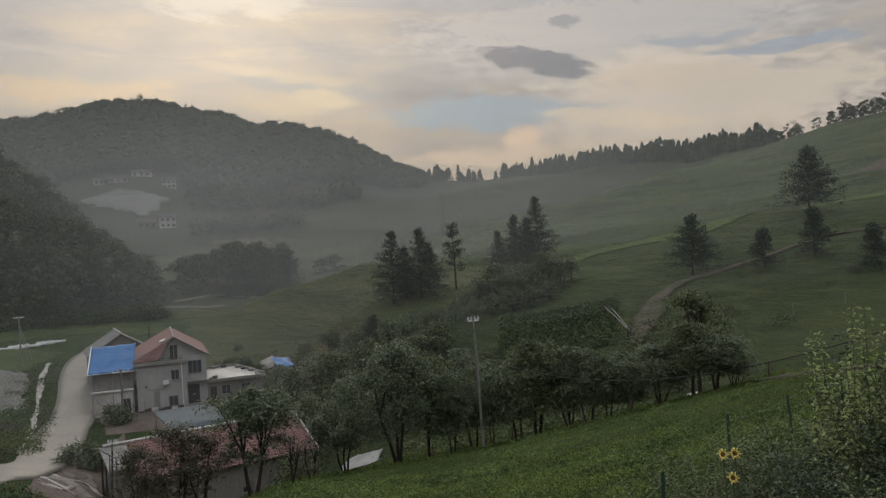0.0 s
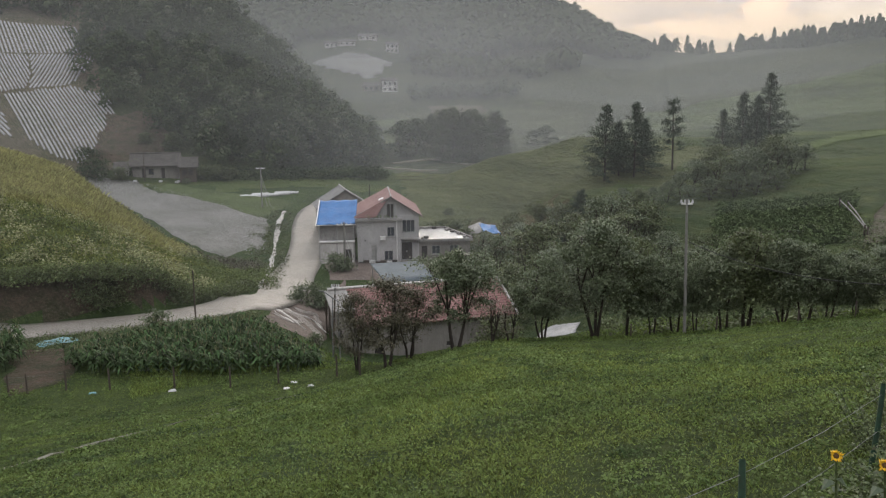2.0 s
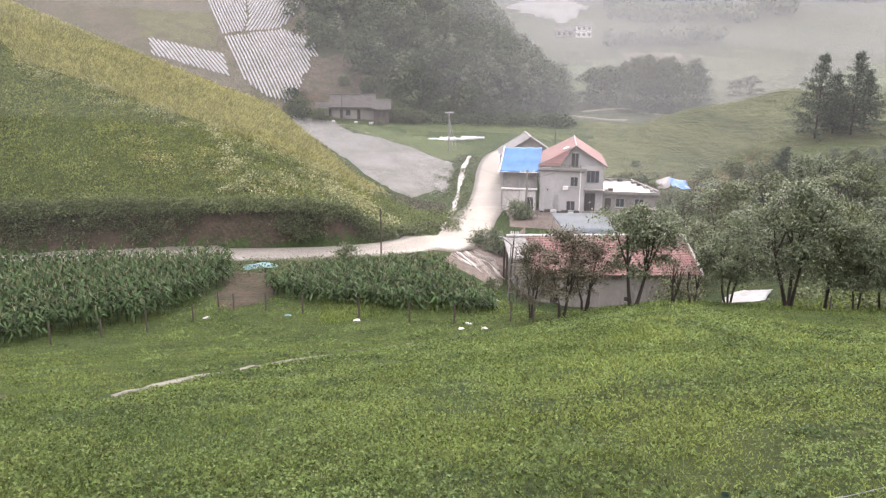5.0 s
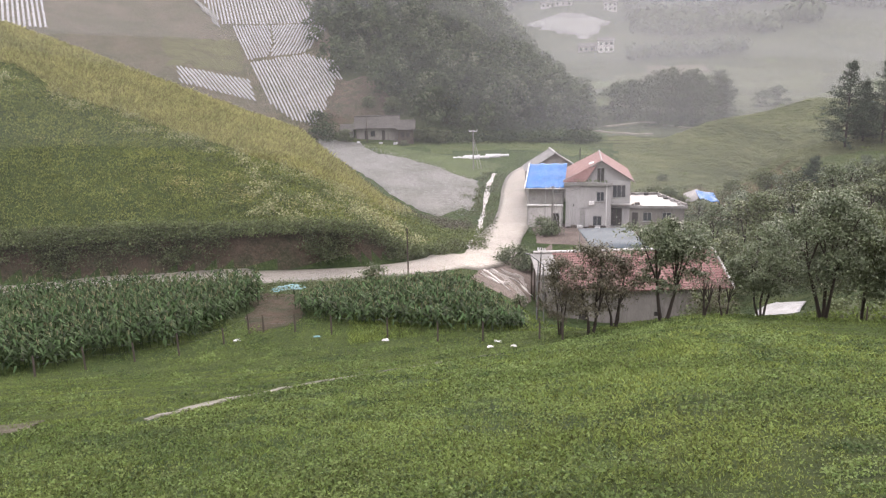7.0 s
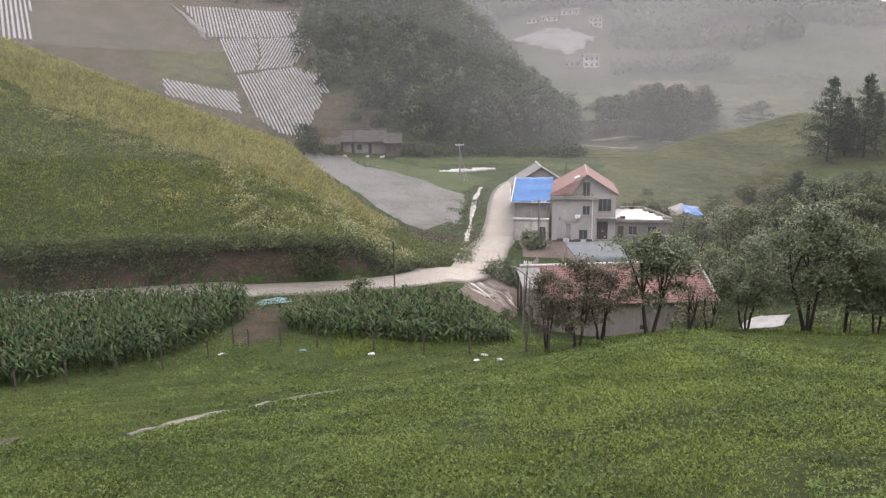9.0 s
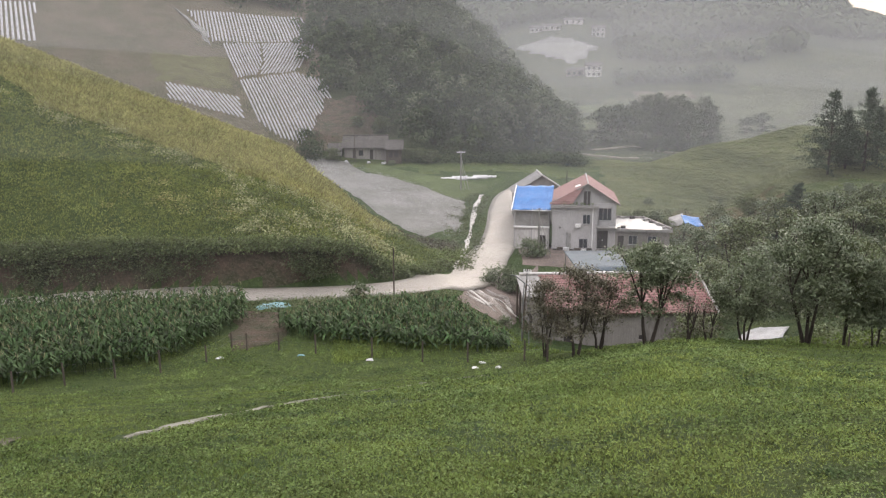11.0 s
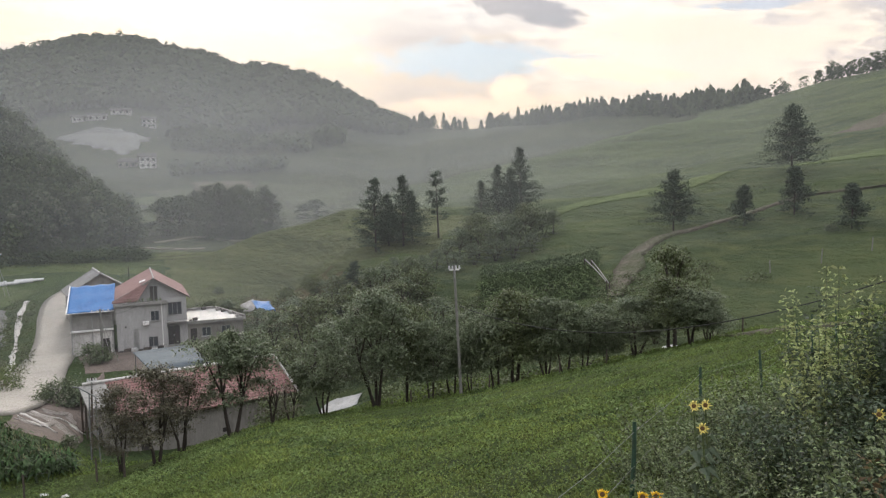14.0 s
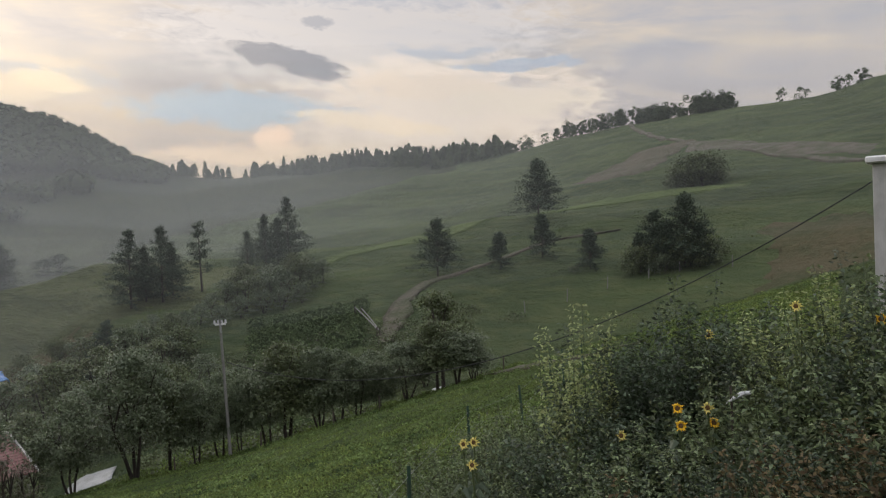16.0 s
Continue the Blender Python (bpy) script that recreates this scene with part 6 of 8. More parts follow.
def conifer(seed, h, w, mat=None, bare_low=0.16, power=0.85, dense=1.0, name="conifer"):
    """Open-crowned pine: limbs at uneven heights, tufts of needles along each."""
    rng = np.random.RandomState(seed)
    t = bare(name)
    lean = rng.normal(size=2) * 0.015 * h
    wood = [([(0, 0, -0.4), (lean[0] * 0.4, lean[1] * 0.4, h * 0.5), (lean[0], lean[1], h * 0.97)], [h * 0.017, h * 0.011, 0.02])]
    ps, ou = [], []
    for k in range(int(62 * dense)):
        f = rng.uniform(0, 1) ** 0.85
        z = h * (bare_low + (0.985 - bare_low) * f)
        a = rng.uniform(0, 6.28)
        ln = w / 2 * max(1 - f, 0.02) ** power * rng.choice([0.55, 0.8, 1.0, 1.12]) + 0.2
        rise = rng.uniform(-0.25, 0.2) + 0.45 * f
        c0 = np.array([lean[0] * f, lean[1] * f, z])
        o = np.array([math.cos(a), math.sin(a), rise])
        if ln > 0.9:
            wood.append(([c0, c0 + o * ln * 0.5 - [0, 0, 0.05 * ln], c0 + o * ln * 0.9], [0.035, 0.025, 0.01]))
        for s in np.arange(0.35, 1.02, min(0.6, 0.5 / ln)):
            m = 11
            ps.append(c0 + o * ln * s + rng.normal(size=(m, 3)) * np.array([0.24, 0.24, 0.22]) * (0.65 + 0.07 * ln))
            ou.append(np.repeat((o * 0.6 + [0, 0, 0.5])[None], m, 0))
    tubes("trunk", wood, M_BARK, t, 5)
    v, f = leaves(np.concatenate(ps), 0.32, rng, 0.3, 0.36, along=np.concatenate(ou) + rng.normal(size=(len(ps) * 11, 3)) * 0.5, fold=0.1)
    mesh_object("crown", v, f, mat or M_NEEDLE, t)
    return t


def bush(seed, h, w, leaf, n, mat, name="bush"):
    rng = np.random.RandomState(seed)
    t = bare(name)
    st = []
    for k in range(6):
        a, r = rng.uniform(0, 6.28), rng.uniform(0.1, 0.35) * w
        st.append(([(0, 0, -0.1), (math.cos(a) * r * 0.5, math.sin(a) * r * 0.5, h * 0.4), (math.cos(a) * r, math.sin(a) * r, h * rng.uniform(0.6, 0.9))], [0.03 * h / 2, 0.02 * h / 2, 0.006]))
    tubes("stem", st, M_BARK, t, 5)
    nc = 26
    a, rr = rng.uniform(0, 6.28, nc), np.sqrt(rng.uniform(0, 1, nc))
    zz = rng.uniform(0.12, 1, nc)
    prof = np.sqrt(np.clip(1 - (zz * 0.92) ** 2.2, 0.05, 1))
    cen = np.stack([np.cos(a) * rr * w / 2 * prof, np.sin(a) * rr * w / 2 * prof, zz * h * 0.92], -1)
    k = n // nc
    p = (cen[:, None] + rng.normal(size=(nc, k, 3)) * np.array([0.12 * w, 0.12 * w, 0.08 * h]) * rng.uniform(0.6, 1.3, (nc, 1, 1))).reshape(-1, 3)
    p[:, 2] = np.maximum(p[:, 2], 0.03)
    v, f = leaves(p, leaf, rng, 0.7, 0.5)
    mesh_object("foliage", v, f, mat, t)
    return t


def plant(model, az, d, scale=1.0, turn=0.0, sink=0.0, squash=1.0):
    p = spot(az, d)
    return pose(p.x, p.y, p.z - sink, 0, 0, turn) @ Matrix.Diagonal((scale, scale, scale * squash, 1))


def put(models, rows, label, category, group, cycle_seed=1):
    """Copies of the models at rows of (azimuth, distance, scale, which model); the first use of a model is the model itself."""
    rng = random.Random(cycle_seed)
    for az, d, s, k in rows:
        m = models[k]
        mat = plant(m, az, d, 1.0, rng.uniform(0, 360))
        if not m.get("category"):
            o = m
        else:
            o = copy_thing(m, Matrix())
        sx, sz = s if isinstance(s, tuple) else (s, s)
        o.matrix_basis = mat @ Matrix.Diagonal((sx, sx, sz, 1))
        lab = label(k) if callable(label) else label
        tagged(o, lab, category, group)


# row of walnut-like trees along the edge of the meadow
TREES = [broadleaf(11, 6.6, 5.2, 2, 0.23, 9600, M_LEAF, low=0.38, clusters=40), broadleaf(12, 7.8, 6.0, 3, 0.24, 12500, M_LEAF, low=0.28, clusters=48), broadleaf(13, 5.8, 5.2, 3, 0.22, 9600, M_LEAF, low=0.36, clusters=38), broadleaf(14, 6.8, 4.8, 2, 0.23, 9400, M_LEAF2, low=0.34, clusters=40), broadleaf(15, 5.6, 3.8, 3, 0.17, 6200, M_LEAFRED, low=0.28, clusters=40), broadleaf(16, 4.6, 2.6, 2, 0.13, 1500, M_LEAFRED, low=0.25)]
TREE_HW = [(6.6, 5.2), (7.8, 6.0), (5.8, 5.2), (6.8, 4.8), (5.6, 3.8), (4.6, 2.6)]
GULLY_TREES = [broadleaf(17, 6.6, 5.4, 2, 0.36, 2300, M_LEAF, low=0.2), broadleaf(18, 7.6, 5.6, 3, 0.38, 2600, M_LEAF2, low=0.16), broadleaf(19, 5.4, 5.0, 3, 0.34, 2000, M_LEAF, low=0.12), broadleaf(20, 6.8, 4.4, 2, 0.36, 2000, M_LEAF2, low=0.2)]
rows_ = []
for az, d, top_el, wide, k in (
        (-23.2, 40.4, -12.6, 3.8, 4), (-20.9, 40.4, -11.6, 6.0, 4), (-19.2, 42.0, -12.4, 4.6, 4), (-12.6, 43.0, -13.4, 3.0, 5), (-11.2, 43.6, -13.8, 2.8, 5), (-15.5, 42.5, -9.4, 6.6, 0), (-8.7, 44.5, -9.9, 5.4, 2), (-4.6, 46.0, -6.9, 7.2, 1), (-2.3, 48.0, -8.2, 4.6, 3), (-0.5, 46.6, -9.7, 4.4, 2), (1.2, 48.5, -9.4, 4.0, 0), (2.7, 46.6, -9.8, 3.4, 2),
        (4.6, 46.8, -9.0, 4.6, 0), (6.1, 47.0, -7.5, 5.6, 3), (8.5, 47.0, -8.0, 4.6, 1), (10.0, 47.2, -8.3, 4.6, 2), (11.4, 47.2, -9.0, 3.6, 0), (12.9, 47.4, -9.4, 3.4, 2), (15.2, 47.0, -8.1, 5.2, 1), (17.5, 46.6, -6.6, 4.6, 3), (19.1, 46.4, -7.4, 4.8, 0), (20.3, 46.8, -8.0, 3.4, 2)):
    foot_z = spot(az, d).z - EYE
    tall_ = d * math.tan(radians(top_el)) - foot_z
    rows_.append((az, d, (d * radians(wide) / TREE_HW[k][1] / 1.12, tall_ / TREE_HW[k][0] / 1.02), k))
put(TREES, rows_, lambda k: "reddish half-bare tree at the meadow's edge" if k == 4 else "thin half-bare sapling before the barn wall" if k == 5 else "leafy dark-stemmed tree dripping with rain at the meadow's edge", "tree", "trees along the meadow")
put(GULLY_TREES, [(-11.2, 68, 0.8, 1), (-7.2, 72, 0.95, 0), (-5.0, 70, 0.9, 2), (-9.3, 78, 1.0, 1), (-3.0, 76, 0.9, 3), (-12.2, 90, 0.8, 2), (-10.6, 94, 0.85, 0), (0.2, 72, 0.8, 2), (-14.6, 103, 0.55, 3), (-13.2, 98, 0.6, 0), (-11.2, 102, 0.75, 1), (-8.6, 92, 0.9, 3), (-6.4, 84, 0.9, 1), (-4.2, 88, 0.85, 0), (-2.2, 84, 0.75, 2), (-7.6, 100, 0.7, 2),
            (3.2, 66, 0.7, 0), (5.4, 66, 0.7, 1), (8.0, 64, 0.65, 3), (10.5, 63, 0.6, 2), (12.6, 62, 0.62, 0), (16.6, 60, 0.6, 2), (18.0, 55, (0.85, 1.2), 3), (20.6, 57, 0.5, 2)],
    "leafy tree in the overgrown gully below the pasture", "tree", "trees in the gully", 2)
# overgrown hedge along the top of the vegetable field
put(GULLY_TREES, [(0.2, 97, 0.5, 2), (1.2, 99, 0.66, 2), (2.1, 101, 0.74, 0), (2.8, 103, 0.7, 2), (3.5, 102, 0.84, 1), (4.3, 105, 0.8, 2), (5.0, 104, 0.9, 2), (5.7, 106, 0.84, 0), (6.4, 105, 0.86, 2), (7.1, 107, 0.8, 1), (7.8, 108, 0.78, 2), (8.5, 109, 0.7, 2), (9.2, 110, 0.56, 0), (-0.8, 95, 0.5, 2), (1.7, 95, 0.5, 2), (3.2, 98, 0.56, 2), (4.8, 100, 0.6, 2), (6.2, 101, 0.56, 2), (7.6, 103, 0.5, 2), (-1.8, 92, 0.5, 1), (-3.0, 96, 0.55, 2)],
    "bushy dark tree in the hedge above the vegetables", "tree", "hedge above the vegetables", 12)
# shrubs by the yard, the road and the barn
SHRUBS = [bush(21, 2.2, 3.4, 0.24, 1500, M_LEAF), bush(22, 3.4, 4.6, 0.3, 1900, M_LEAF2), bush(23, 1.4, 1.8, 0.2, 700, M_LEAF)]
put(SHRUBS, [(-27.0, 73.5, 0.95, 0), (-26.0, 73, 0.9, 0), (-25.2, 74.5, 0.8, 0), (-24.6, 88, 1.0, 0), (-23.9, 89, 0.9, 2), (-37.9, 58.8, 1.1, 2), (-26.5, 56.8, 0.7, 2), (-12.2, 57.2, 0.9, 1), (-13.5, 50, 0.6, 2), (-10.6, 50.5, 0.7, 2), (-18.4, 49.5, 0.5, 2),
             (-16.6, 112, 0.7, 1), (-15.4, 116, 0.7, 0), (-13.5, 114, 0.7, 0), (-9.0, 108, 0.8, 1), (-16.0, 126, 0.5, 0), (-6.8, 98, 1.0, 1), (-5.0, 94, 0.9, 1), (-3.2, 92, 0.9, 1), (-1.2, 86, 1.1, 1), (-8.0, 84, 1.0, 1),
             (28.2, 92, 0.4, 0), (35.8, 172, 1.3, 1), (36.8, 170, 1.9, 1), (37.6, 168, 2.0, 1), (38.2, 170, 1.6, 1), (33.0, 87, 0.9, 1), (34.4, 88, 1.0, 1), (36.6, 87, 1.0, 1), (37.8, 86, 0.9, 1), (34.8, 86, 0.9, 0), (-39.6, 160, 0.8, 1), (-38.6, 163, 0.7, 1), (-34.2, 160.5, 0.8, 1), (-33.2, 160, 0.9, 1), (-36.0, 170, 1.0, 1), (-37.8, 171, 0.8, 1), (-35.2, 157.5, 0.5, 0), (-32.2, 159.5, 0.8, 1)],
    "dense wet green shrub", "shrub", "shrubs of the valley", 3)
# conifers on the pasture
CONS = [conifer(31, 11.8, 11.6, power=0.95, bare_low=0.08, dense=2.7), conifer(32, 10.8, 9.2, power=0.9, bare_low=0.12, dense=2.3), conifer(33, 8.4, 8.0, bare_low=0.18, power=0.7, dense=2.4), conifer(34, 5.6, 5.0, bare_low=0.1, power=0.75, dense=1.9), conifer(35, 10.0, 3.6, bare_low=0.25, power=0.4, dense=1.0)]
put(CONS, [(-4.3, 113.5, (0.86, 0.94), 0), (-3.3, 114.5, 0.72, 1), (-2.2, 113, (0.86, 0.9), 0), (-1.5, 115, 0.7, 1), (0.5, 114.5, 1.0, 4), (3.8, 127.3, 0.62, 1), (5.1, 128, (0.7, 0.82), 1), (6.8, 129, (0.82, 0.95), 0), (6.0, 130, 0.7, 1),
           (17.9, 103, 0.92, 2), (22.7, 98.5, 0.85, 3), (25.7, 125, 1.18, 2), (25.9, 100, 1.0, 3), (29.4, 92.5, 0.85, 3), (36.2, 87, 0.95, 2), (34.2, 89, 0.75, 2), (37.2, 86, 0.8, 3), (33.0, 90, 0.7, 3), (35.0, 88, 0.85, 3), (-6.0, 96, 0.6, 2), (-7.2, 94, 0.5, 3)],
    lambda k: "tall thin conifer with sparse branches" if k == 4 else "dark conifer standing on the pasture", "conifer tree", "conifers on the pasture", 4)
GROVE = [conifer(41, 10, 8.6, mat=M_WOODS, bare_low=0.0, power=0.55, dense=2.6), broadleaf(42, 8.5, 8.5, 3, 0.75, 3000, M_WOODS, low=0.05)]
put(GROVE, [(-19.4, 204, 1.22, 1), (-18.5, 205, 1.28, 1), (-17.3, 206, 1.10, 0), (-16.4, 194, 1.28, 0), (-15.6, 189, 1.34, 0), (-14.9, 190, 1.22, 0), (-14.2, 189, 1.28, 0), (-13.5, 196, 1.10, 0), (-12.4, 206, 1.2, 0), (-11.9, 208, 0.98, 0), (-9.6, 240, 0.6, 1), (-8.6, 244, 0.7, 1)],
    "dark tree in the grove up the valley", "tree", "grove up the valley", 5)


# ---- woods ----
def woods(name, pts, radius, height, n, size, mat, label, seed, cone=False):
    """Many crowns as one canopy. pts: array of x, y."""
    rng = np.random.RandomState(seed)
    m = len(pts)
    z = land(pts[:, 0], pts[:, 1])
    r = radius * rng.uniform(0.65, 1.3, m)
    h = height * rng.uniform(0.6, 1.25, m)
    if cone:
        f = rng.uniform(0.0, 1, (m, n)) ** 0.9
        a = rng.uniform(0, 6.28, (m, n))
        rr = r[:, None] * (1 - f) ** 0.7 * rng.uniform(0.5, 1.05, (m, n)) + 0.1
        o = np.stack([np.cos(a), np.sin(a), 0.4 + 0 * a], -1)
        p = np.stack([pts[:, :1] + np.cos(a) * rr, pts[:, 1:2] + np.sin(a) * rr, z[:, None] + f * h[:, None]], -1)
    else:
        o = unit(rng.normal(size=(m, n, 3)) * np.array([1, 1, 0.8]) + np.array([0, 0, 0.35]))
        lump = 1 + 0.22 * np.sin(o[..., 0] * 5 + 9 * r[:, None]) * np.cos(o[..., 1] * 6 + 5 * h[:, None])
        p = np.stack([pts[:, 0], pts[:, 1], z + h * 0.5], -1)[:, None] + o * np.stack([r, r, h * 0.5], -1)[:, None] * (lump * rng.uniform(0.82, 1.05, (m, n)))[..., None]
    v, f = leaves(p.reshape(-1, 3), size, rng, 0.3, 0.6, out=o.reshape(-1, 3) * 3.6)
    ob = mesh_object(name, v, f, mat)
    return tagged(ob, label, "woodland", kind="stuff")


def canopy(pts, radius, height, lumps, n, size, mat, label, seed):
    """Many broad crowns as one canopy, every crown a heap of leafy lumps. pts: array of x, y."""
    rng = np.random.RandomState(seed)
    m = len(pts)
    z = land(pts[:, 0], pts[:, 1])
    r = radius * rng.uniform(0.6, 1.35, m)
    h = height * rng.uniform(0.6, 1.3, m)
    a = rng.uniform(0, 6.28, (m, lumps))
    f = np.linspace(-0.04, 1, lumps)[None] * rng.uniform(0.85, 1.0, (m, lumps))
    rr = r[:, None] * np.sqrt(np.clip(1 - np.abs(f * 0.95) ** 2.2, 0.02, 1)) * rng.uniform(0.6, 1.0, (m, lumps))
    cen = np.stack([pts[:, :1] + np.cos(a) * rr, pts[:, 1:2] + np.sin(a) * rr, z[:, None] + h[:, None] * (0.12 + 0.76 * f)], -1)
    o = unit(rng.normal(size=(m, lumps, n, 3)) + np.array([0, 0, 0.5]))
    lr = (r[:, None] * rng.uniform(0.3, 0.52, (m, lumps)))[..., None, None]
    p = cen[:, :, None] + o * lr * np.array([1, 1, 0.8]) * rng.uniform(0.75, 1.08, (m, lumps, n, 1))
    v, fc = leaves(p.reshape(-1, 3), size, rng, 0.25, 0.6, out=o.reshape(-1, 3) * 2.0)
    return tagged(mesh_object("woodland", v, fc, mat), label, "woodland", kind="stuff")


def scatter(n, az0, az1, d0, d1, seed, keep=None):
    rng = np.random.RandomState(seed)
    az = rng.uniform(az0, az1, n)
    u = np.sqrt(rng.uniform(0, 1, n))
    lo, hi = (curve(az, d0) if isinstance(d0, list) else d0), (curve(az, d1) if isinstance(d1, list) else d1)
    d = np.sqrt(lo ** 2 + rng.uniform(0, 1, n) * (hi ** 2 - lo ** 2))
    ok = np.ones(n, bool) if keep is None else keep(az, d, d * np.sin(np.radians(az)), d * np.cos(np.radians(az)))
    az, d = np.radians(az[ok]), d[ok]
    return np.stack([d * np.sin(az), d * np.cos(az)], -1)


WF = [(a, d + 5) for a, d in WOOD_FOOT]
WC = [(a, d + 14) for a, d in WOOD_CREST]
hide_house = lambda az, d, x, y: ~((az < -34.0) & (d < 171) & (az > -41.5)) & ~((az < -37.2) & (d < 186))
pts = scatter(640, -41.2, -21.7, WF, WC, 61, hide_house)
pale_ = np.random.RandomState(62).uniform(0, 1, len(pts)) < 0.2
canopy(pts[~pale_], 3.5, 9.2, 10, 38, 0.72, M_WOODS, "steep hill covered in dense dark broadleaf woodland", 62)
canopy(pts[pale_], 2.9, 9.6, 9, 38, 0.62, M_PALEWOODS, "paler grey-green crowns scattered through the dark wood", 162)
pts = scatter(150, -60, -41.2, [(-60, 262), (-41, 240)], WC, 63)
woods("woodland", pts, 3.6, 7.0, 160, 1.2, M_WOODS, "belt of woodland along the hilltop above the film fields", 64)
patch = lambda az, d, x, y: ~((az > -27.5) & (az < -18.5) & (d < 590)) & (fbm(x / 90, y / 90, 71, 3) > 0.02 - 0.30 * np.clip((d - 560) / 150, 0, 1)) & (d > 470 + 130 * np.clip((az + 8) / 5, 0, 1))
pts = scatter(3600, -36, -1.6, [(-36, 330), (-8, 400), (-1.6, 500)], [(a, d + 8) for a, d in FAR_CREST], 65, patch)
woods("woodland", pts, 7.0, 10.0, 60, 5.4, M_FARWOODS, "far hillside of misty woodland and scrub", 66)
pts = scatter(230, -32, -2.4, [(a, d - 16) for a, d in FAR_CREST], [(a, d + 2) for a, d in FAR_CREST], 67)
canopy(pts, 3.6, 12.0, 6, 12, 1.8, M_WOODS, "bushy trees standing along the far skyline", 68)
pts = scatter(60, -18.5, -9.0, 474, 498, 267)
woods("woodland", pts, 4.5, 8, 50, 2.6, M_WOODS, "dark hedge on the far valley side", 268)
pts = scatter(46, -19, -11, 392, 408, 269)
woods("woodland", pts, 4.0, 6, 50, 2.2, M_WOODS, "straggling hedge across the far fields", 270)
pts = scatter(46, -2.0, 8, [(a, d - 3) for a, d in FAR_CREST], [(a, d + 5) for a, d in FAR_CREST], 169)
woods("woodland", pts, 3.4, 8.5, 90, 2.0, M_WOODS, "conifers lining the saddle", 170, cone=True)
pts = scatter(90, 19, 34.5, [(a, d - 9) for a, d in FAR_CREST], [(a, d + 1) for a, d in FAR_CREST], 171)
canopy(pts, 2.7, 8.0, 8, 26, 0.9, M_WOODS, "ragged line of trees along the rising ridge", 172)
pts = scatter(130, -2.2, 24, [(a, d - 5) for a, d in FAR_CREST], [(a, d + 8) for a, d in FAR_CREST], 69, lambda az, d, x, y: (fbm(az * 0.9, az * 0, 5) > -0.16))
woods("woodland", pts, 3.5, 10.5, 100, 2.2, M_WOODS, "row of conifers along the saddle and ridge", 70, cone=True)
pts = scatter(150, 6.5, 23, [(a, d - 30) for a, d in FAR_CREST], [(a, d + 4) for a, d in FAR_CREST], 71)
woods("woodland", pts, 4.0, 11.0, 110, 2.2, M_WOODS, "conifer plantation on the ridge", 72, cone=True)
pts = scatter(60, 22, 49, [(a, d - 8) for a, d in FAR_CREST], [(a, d + 0) for a, d in FAR_CREST], 73, lambda az, d, x, y: (fbm(az * 0.6, az * 0, 9) > 0.0))
canopy(pts, 2.6, 5.4, 7, 26, 0.8, M_WOODS, "scattered shrubby trees along the grassy skyline", 74)
pts = scatter(52, 33.4, 39.6, [(a, d - 9) for a, d in FAR_CREST], [(a, d + 3) for a, d in FAR_CREST], 75)
canopy(pts, 3.2, 7.8, 9, 30, 0.9, M_WOODS, "clump of trees on the hilltop", 76)


# ---- meadow grass and weeds ----
def tufts(name, pts, height, width, mat, label, seed, blades=3, lean=0.5):
    """Thin three-sided blades, several to a tuft; height and width per tuft."""
    rng = np.random.RandomState(seed)
    n = len(pts)
    z = land(pts[:, 0], pts[:, 1])
    b = np.repeat(np.stack([pts[:, 0], pts[:, 1], z - 0.02], -1), blades, 0)
    h = np.repeat(np.broadcast_to(height, n), blades) * rng.uniform(0.5, 1.3, n * blades)
    w = np.repeat(np.broadcast_to(width, n), blades) * rng.uniform(0.6, 1.4, n * blades)
    b[:, :2] += rng.normal(size=(n * blades, 2)) * h[:, None] * 0.35
    a = rng.uniform(0, 6.28, n * blades)
    side = np.stack([np.cos(a), np.sin(a), 0 * a], -1) * w[:, None] * 0.5
    tip = np.stack([rng.normal(size=n * blades) * lean, rng.normal(size=n * blades) * lean, np.ones(n * blades)], -1) * h[:, None]
    mid = tip * np.array([0.35, 0.35, 0.62])
    v = np.stack([b - side, b + side, b + mid + side * 0.7, b + tip], 1).reshape(-1, 3)
    ob = mesh_object(name, v, np.arange(4 * n * blades).reshape(-1, 4), mat)
    return tagged(ob, label, "grass", kind="stuff")


rng0 = np.random.RandomState(80)


def meadow_points(n, d0, d1, seed, power=1.0, az0=-66, az1=46):
    r = np.random.RandomState(seed)
    u = r.uniform(0, 1, n)
    d = (d0 ** power + u * (d1 ** power - d0 ** power)) ** (1 / power)
    az = np.radians(r.uniform(az0, az1, n))
    return np.stack([d * np.sin(az), d * np.cos(az)], -1), d


PATH_LINE = np.array(smooth_line([xy(a, d) for a, d in ((-55.8, 18.4), (-51.6, 20.6), (-47.2, 22.8), (-43.7, 24.8), (-40.5, 26.2), (-36, 28.9), (-31.4, 32.0), (-27.7, 34.0))], 10))


def path_gap(p):
    """Distance of plan points from the trodden path."""
    return np.min(np.hypot(p[:, None, 0] - PATH_LINE[None, :, 0], p[:, None, 1] - PATH_LINE[None, :, 1]), axis=1)


